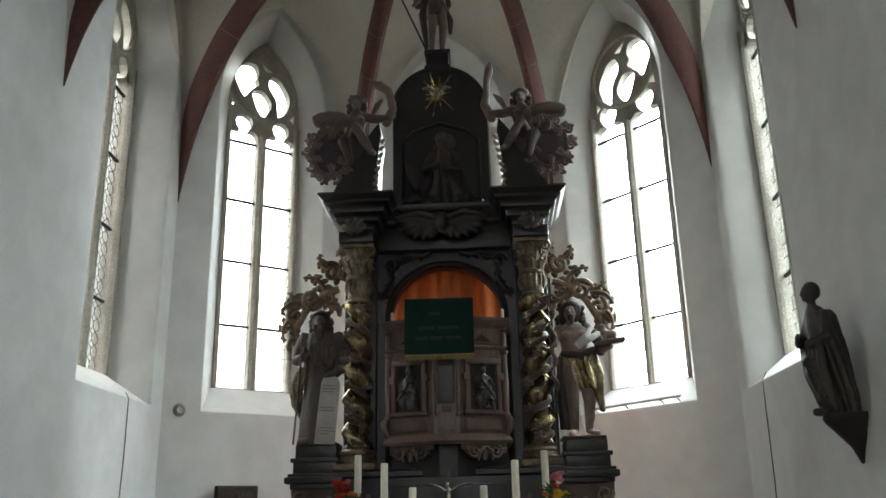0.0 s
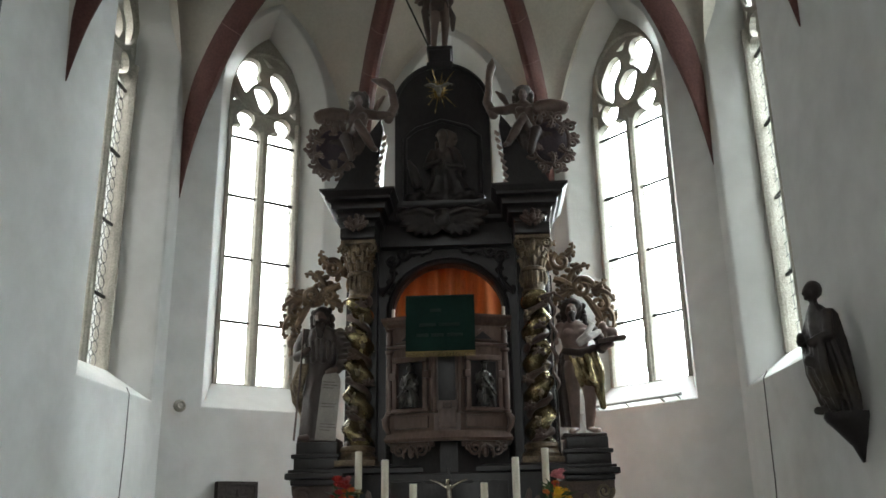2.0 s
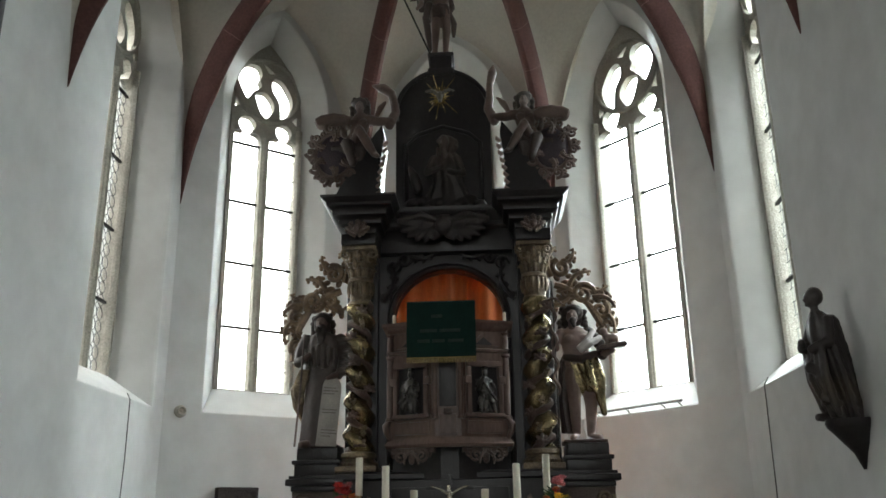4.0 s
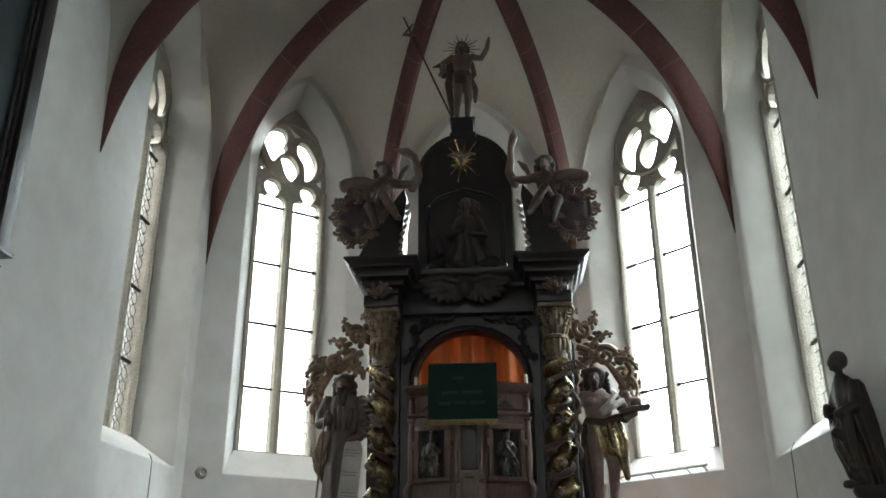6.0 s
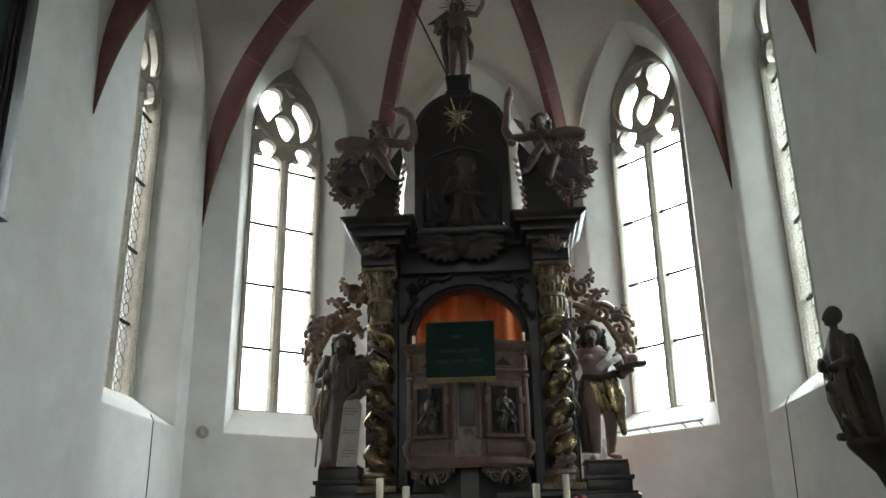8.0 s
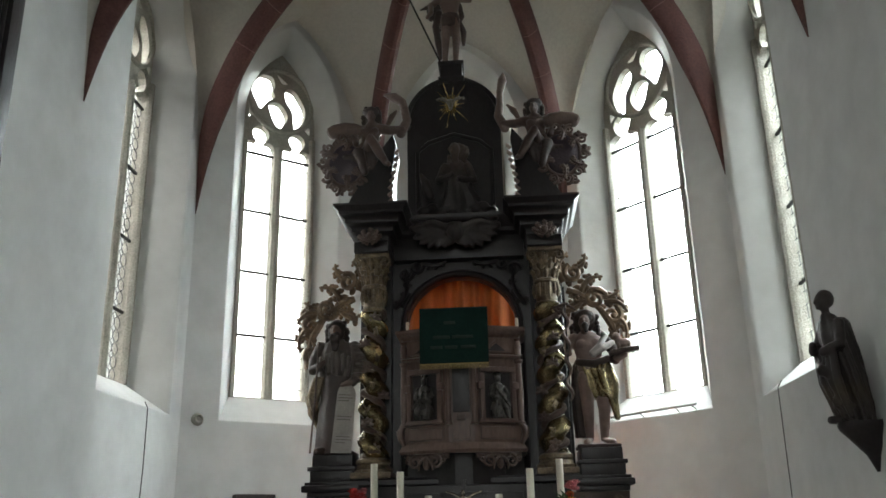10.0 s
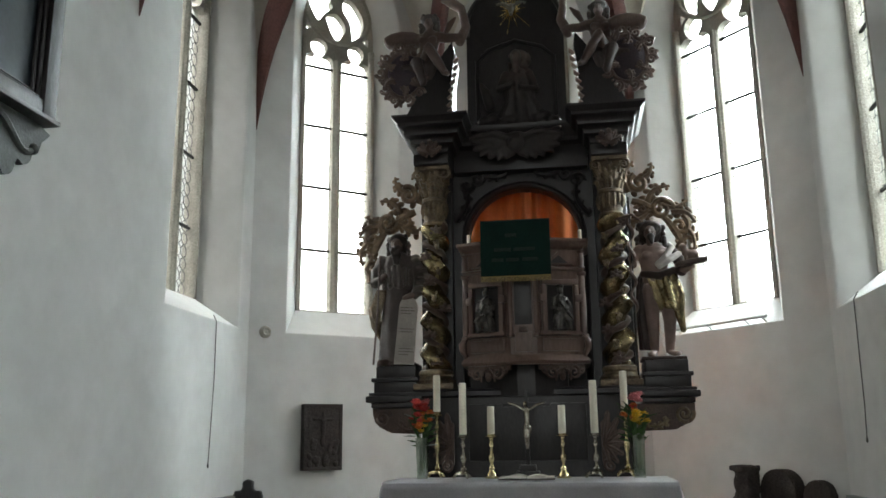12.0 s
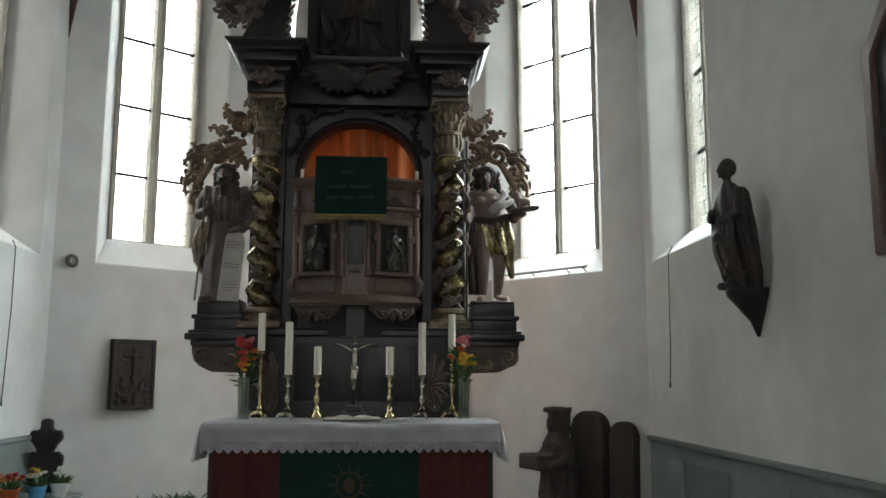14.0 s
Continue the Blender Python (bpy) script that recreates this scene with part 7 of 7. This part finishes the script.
limb(bm, [(-0.10, -0.01, 0.62), (-0.13, -0.05, 0.50), (-0.06, -0.14, 0.46), (0.0, -0.175, 0.49)], [0.042, 0.042, 0.036, 0.026])
limb(bm, [(0.10, -0.01, 0.62), (0.13, -0.04, 0.48), (0.06, -0.14, 0.44)], [0.042, 0.042, 0.032])
for k in range(5):
    limb(bm, [(-0.10 + 0.05 * k, -0.09, 0.44), (-0.08 + 0.045 * k, -0.09 - 0.012 * (k % 2), 0.26), (-0.07 + 0.04 * k, -0.02, 0.03 + 0.03 * (k % 2))], [0.026, 0.034, 0.022])
limb(bm, [(-0.09, -0.09, 0.38), (0.0, -0.14, 0.33), (0.10, -0.08, 0.26)], [0.030, 0.038, 0.026])
limb(bm, [(-0.06, -0.03, 0.10), (0.03, -0.08, 0.13), (0.10, -0.01, 0.09)], [0.024, 0.032, 0.022])
limb(bm, [(0.03, 0.06, 0.62), (0.04, 0.11, 0.38), (0.03, 0.125, 0.04)], [0.06, 0.055, 0.06])
limb(bm, [(-0.05, -0.02, 0.02), (-0.06, -0.09, 0.02)], [0.032, 0.024])
ws = stand("wall_statue", bm, zoned("wall_statue_paint", [(0.0, (0.03, 0.024, 0.022)), (0.18, (0.045, 0.034, 0.022)), (0.30, (0.028, 0.022, 0.02)), (0.6, (0.03, 0.024, 0.022)), (0.95, (0.04, 0.03, 0.026))]),
      (2.575, 5.60, 2.205), "dark robed wooden statue standing on a wall bracket", 0.008, 0.010, -78)
ws.scale = (0.90, 0.90, 1.0)

pf = thing("framed_picture", (WX, 3.7, 2.2), "dark wood framed picture with cut corners on the wall", "picture")
wallplane = Matrix(((0, -1, 0, WX), (1, 0, 0, 0), (0, 0, 1, 0), (0, 0, 0, 1)))
outer = [(3.10, 2.22), (4.20, 2.22), (4.20, 3.24), (3.99, 3.46), (3.31, 3.46), (3.10, 3.24)]
inner = [(3.19, 2.31), (4.11, 2.31), (4.11, 3.20), (3.95, 3.37), (3.35, 3.37), (3.19, 3.20)]
bm = bmesh.new()
pierced(bm, outer, [inner], 0.05, wallplane)
wpart("frame", bm, BROWNWOOD, pf, "dark brown bevelled frame", smooth=False).modifiers.new("round", "BEVEL").width = 0.012
bm = bmesh.new()
prism(bm, inner, 0.02, wallplane)
wpart("canvas", bm, PICTURE, pf, "dark grey picture surface", smooth=False)

# ---------------------------------------------------------------- south-east wall: rail on the sill, grave slabs
SE = frame_of(BR, R1)
bm = bmesh.new()
cw = OPEN_DR[0]
tube(bm, [(cw - 0.60, -0.035, 2.735), (cw + 0.60, -0.035, 2.745)], 0.016, 8)
for x in (-0.5, -0.1, 0.35, 0.55):
    tube(bm, [(cw + x, -0.035, 2.735), (cw + x, 0.03, 2.70)], 0.009, 6)
bmesh.ops.transform(bm, matrix=SE, verts=bm.verts[:])
solo("sill_rail", bm, WHITEPAINT, "white tube rail fixed along the window sill", "rail")


def grave_slab(s, width, top, depth, label):
    bm = bmesh.new()
    w = width / 2
    out = [(-w, 0.0), (-w, top - w * 0.9), *[(-w * math.cos(a), top - w * 0.9 + w * 0.9 * math.sin(a)) for a in (math.pi * i / 14 for i in range(1, 14))], (w, top - w * 0.9), (w, 0.0)]
    prism(bm, out, depth)
    bmesh.ops.bevel(bm, geom=[e for e in bm.edges], offset=0.012, segments=2, affect="EDGES")
    ob = part("grave_slab", bm, TOMB)
    ob.matrix_world = SE @ Matrix.Translation((LEN_R - s, -depth - 0.03, 0.0)) @ pose(0, 0, 0, -1.2, 0, 0)
    return tagged(ob, label, "grave slab", "old grave slabs")


grave_slab(0.60, 0.36, 1.33, 0.16, "dark round-topped stone grave slab leaning on the wall")
grave_slab(0.24, 0.26, 1.24, 0.12, "narrow dark stone grave slab leaning in the corner")
bm = bmesh.new()
box(bm, (-0.22, -0.16, 0.0), (0.22, 0.16, 0.30), 0.02)
robe(bm, [(0.28, 0, 0, 0.27, 0.18), (0.55, 0, 0, 0.24, 0.16), (0.85, 0, 0, 0.215, 0.13), (1.02, 0, 0, 0.19, 0.12), (1.12, 0, 0, 0.10, 0.09)], 9, 0.08)
ball(bm, (0, -0.03, 1.20), (0.085, 0.085, 0.11)), box(bm, (-0.10, -0.06, 1.10), (0.10, 0.10, 1.345), 0.035), box(bm, (-0.105, -0.10, 1.31), (0.105, 0.10, 1.36), 0.012)
limb(bm, [(-0.14, 0, 1.0), (-0.20, -0.06, 0.85), (-0.08, -0.18, 0.80)], [0.06, 0.055, 0.045])
limb(bm, [(0.14, 0, 1.0), (0.20, -0.06, 0.85), (0.10, -0.18, 0.80)], [0.06, 0.055, 0.045])
box(bm, (-0.24, -0.30, 0.78), (0.10, -0.10, 0.92), 0.01)
ob = stand("stone_figure", bm, TOMB, (0, 0, 0), "worn dark stone figure holding a block, standing by the wall", 0.012, 0.02)
ob.matrix_world = SE @ Matrix.Translation((LEN_R - 0.86, -0.26, 0.0)) @ pose(0, 0, 0, 0, 0, -18)

# white panelled board behind the side figure
wb = thing("white_rail", (1.03, 7.75, 1.98), "white painted narrow railing behind the altarpiece", "railing")
for nm, lo, hi in (("top_rail", (0.93, 7.74, 3.0), (1.30, 7.78, 3.035)), ("bottom_rail", (0.93, 7.74, 2.15), (1.30, 7.78, 2.19)), ("lower_board", (0.80, 7.745, 1.95), (1.30, 7.775, 2.14))):
    bm = bmesh.new()
    box(bm, lo, hi, 0.004)
    wpart(nm, bm, WHITEPAINT, wb)
for k in range(4):
    bm = bmesh.new()
    x = 0.975 + 0.095 * k
    rows = [[bm.verts.new((x + sx * (0.024 + 0.012 * math.sin(i * 1.3)), 7.755 + dy, 2.19 + 0.81 * i / 20)) for sx, dy in ((-1, 0), (1, 0), (1, 0.015), (-1, 0.015))] for i in range(21)]
    for a, b in zip(rows, rows[1:]):
        for j in range(4):
            bm.faces.new((a[j], a[(j + 1) % 4], b[(j + 1) % 4], b[j]))
    bm.faces.new(rows[0][::-1]), bm.faces.new(rows[-1])
    wpart("baluster", bm, WHITEPAINT, wb)
bm = bmesh.new()
box(bm, (0.82, 7.88, 0.34), (0.88, 7.91, 2.1), 0.004)
wpart("post", bm, WHITEPAINT, wb)

# ---------------------------------------------------------------- by the north wall: bench end, ledge with flowers, potted fern
bm = bmesh.new()
prof = [(-0.14, 0.0), (-0.14, 0.74), (-0.10, 0.80), (-0.15, 0.86), (-0.16, 0.94), (-0.11, 0.99), (-0.07, 0.98), (-0.10, 1.04), (-0.15, 1.10), (-0.13, 1.17), (-0.07, 1.17), (-0.05, 1.20), (-0.055, 1.25), (-0.02, 1.275),
        (0.02, 1.275), (0.055, 1.25), (0.05, 1.20), (0.07, 1.17), (0.13, 1.17), (0.15, 1.10), (0.10, 1.04), (0.07, 0.98), (0.11, 0.99), (0.16, 0.94), (0.15, 0.86), (0.10, 0.80), (0.14, 0.74), (0.14, 0.0)]
prism(bm, prof, 0.06)
be = part("bench_end", bm, BLACKWOOD, smooth=False)
be.modifiers.new("round", "BEVEL").width = 0.012
be.matrix_world = pose(-2.70, 8.16, 0.0)
tagged(be, "dark carved wooden bench end with knobbed outline", "bench end")
lg = thing("flower_ledge", (-2.55, 7.45, 0.0), "plain grey wooden side table beside the wall", "side table")
bm = bmesh.new()
box(bm, (-2.80, 7.0, 0.62), (-2.28, 7.95, 0.66), 0.006)
wpart("tabletop", bm, DADO, lg)
for x, y in ((-2.75, 7.05), (-2.33, 7.05), (-2.75, 7.9), (-2.33, 7.9)):
    bm = bmesh.new()
    box(bm, (x - 0.025, y - 0.025, 0.0), (x + 0.025, y + 0.025, 0.62), 0.004)
    wpart("leg", bm, DADO, lg)


def flower_pot(x, y, z, wrap, colours, seed, label, height=0.10, spread=0.11):
    rnd = random.Random(seed)
    root = thing("flower_pot", (x, y, z), label, "potted flowers", "flower pots")
    bm = bmesh.new()
    lathe(bm, [(0.05, 0.0), (0.075, height), (0.08, height), (0.08, height + 0.012), (0.06, height + 0.005)], (0, 0, 0), 16)
    part("pot", bm, wrap, root)
    for i in range(34):
        a = rnd.uniform(0, 6.28)
        r = rnd.uniform(0.05, spread * 1.3)
        bm = bmesh.new()
        leaf_blade(bm, (0.02 * math.cos(a), 0.02 * math.sin(a), height * 0.9), (r * math.cos(a), r * math.sin(a), height + rnd.uniform(0.0, 0.10)), rnd.uniform(0.012, 0.022))
        part("leaf", bm, LEAF, root)
    for c in colours:
        for i in range(6):
            a, r = rnd.uniform(0, 6.28), rnd.uniform(0.0, spread)
            bm = bmesh.new()
            bloom(bm, (r * math.cos(a), r * math.sin(a), height + 0.06 + rnd.uniform(0, 0.05)), rnd.uniform(0.022, 0.034), rnd, 7)
            part("flower", bm, PETALS[c], root)


flower_pot(-2.62, 7.30, 0.66, PETALS["orange"], ("orange", "orange", "red"), 21, "orange flowers in an orange wrapped pot")
flower_pot(-2.48, 7.48, 0.66, PETALS["blue"], ("white",), 22, "white flowers in a blue wrapped pot")
flower_pot(-2.38, 7.70, 0.66, WHITEPAINT, ("white", "white"), 23, "white flowers in a white pot")
flower_pot(-2.58, 7.74, 0.66, DADO, ("yellow",), 24, "leafy green plant with few yellow flowers in a pot")


def fern(x, y, z, seed, height):
    rnd = random.Random(seed)
    root = thing("potted_plant", (x, y, z), "dark green bushy potted plant on the floor", "potted plant", "floor plants")
    bm = bmesh.new()
    lathe(bm, [(0.09, 0), (0.13, 0.22), (0.14, 0.22), (0.14, 0.25), (0.11, 0.24)], (0, 0, 0), 20)
    part("pot", bm, TOMB, root)
    bm = bmesh.new()
    for i in range(170):
        a, r, zz = rnd.uniform(0, 6.28), abs(rnd.gauss(0, 0.13)), rnd.uniform(0.28, height - 0.06)
        b = (r * math.cos(a), r * math.sin(a), zz)
        leaf_blade(bm, b, (b[0] + 0.08 * math.cos(a + rnd.uniform(-1, 1)), b[1] + 0.08 * math.sin(a), zz + rnd.uniform(-0.02, 0.07)), rnd.uniform(0.012, 0.022))
    for i in range(10):
        a = 2 * math.pi * i / 10
        tube(bm, [(0, 0, 0.2), (0.08 * math.cos(a), 0.08 * math.sin(a), height * 0.6), (0.15 * math.cos(a), 0.15 * math.sin(a), height * 0.85)], 0.004, 4)
    tagged(part("foliage", bm, LEAF, root), kind="stuff")


fern(-1.58, 7.25, 0.17, 31, 0.56)
fern(-1.34, 7.30, 0.34, 32, 0.40)
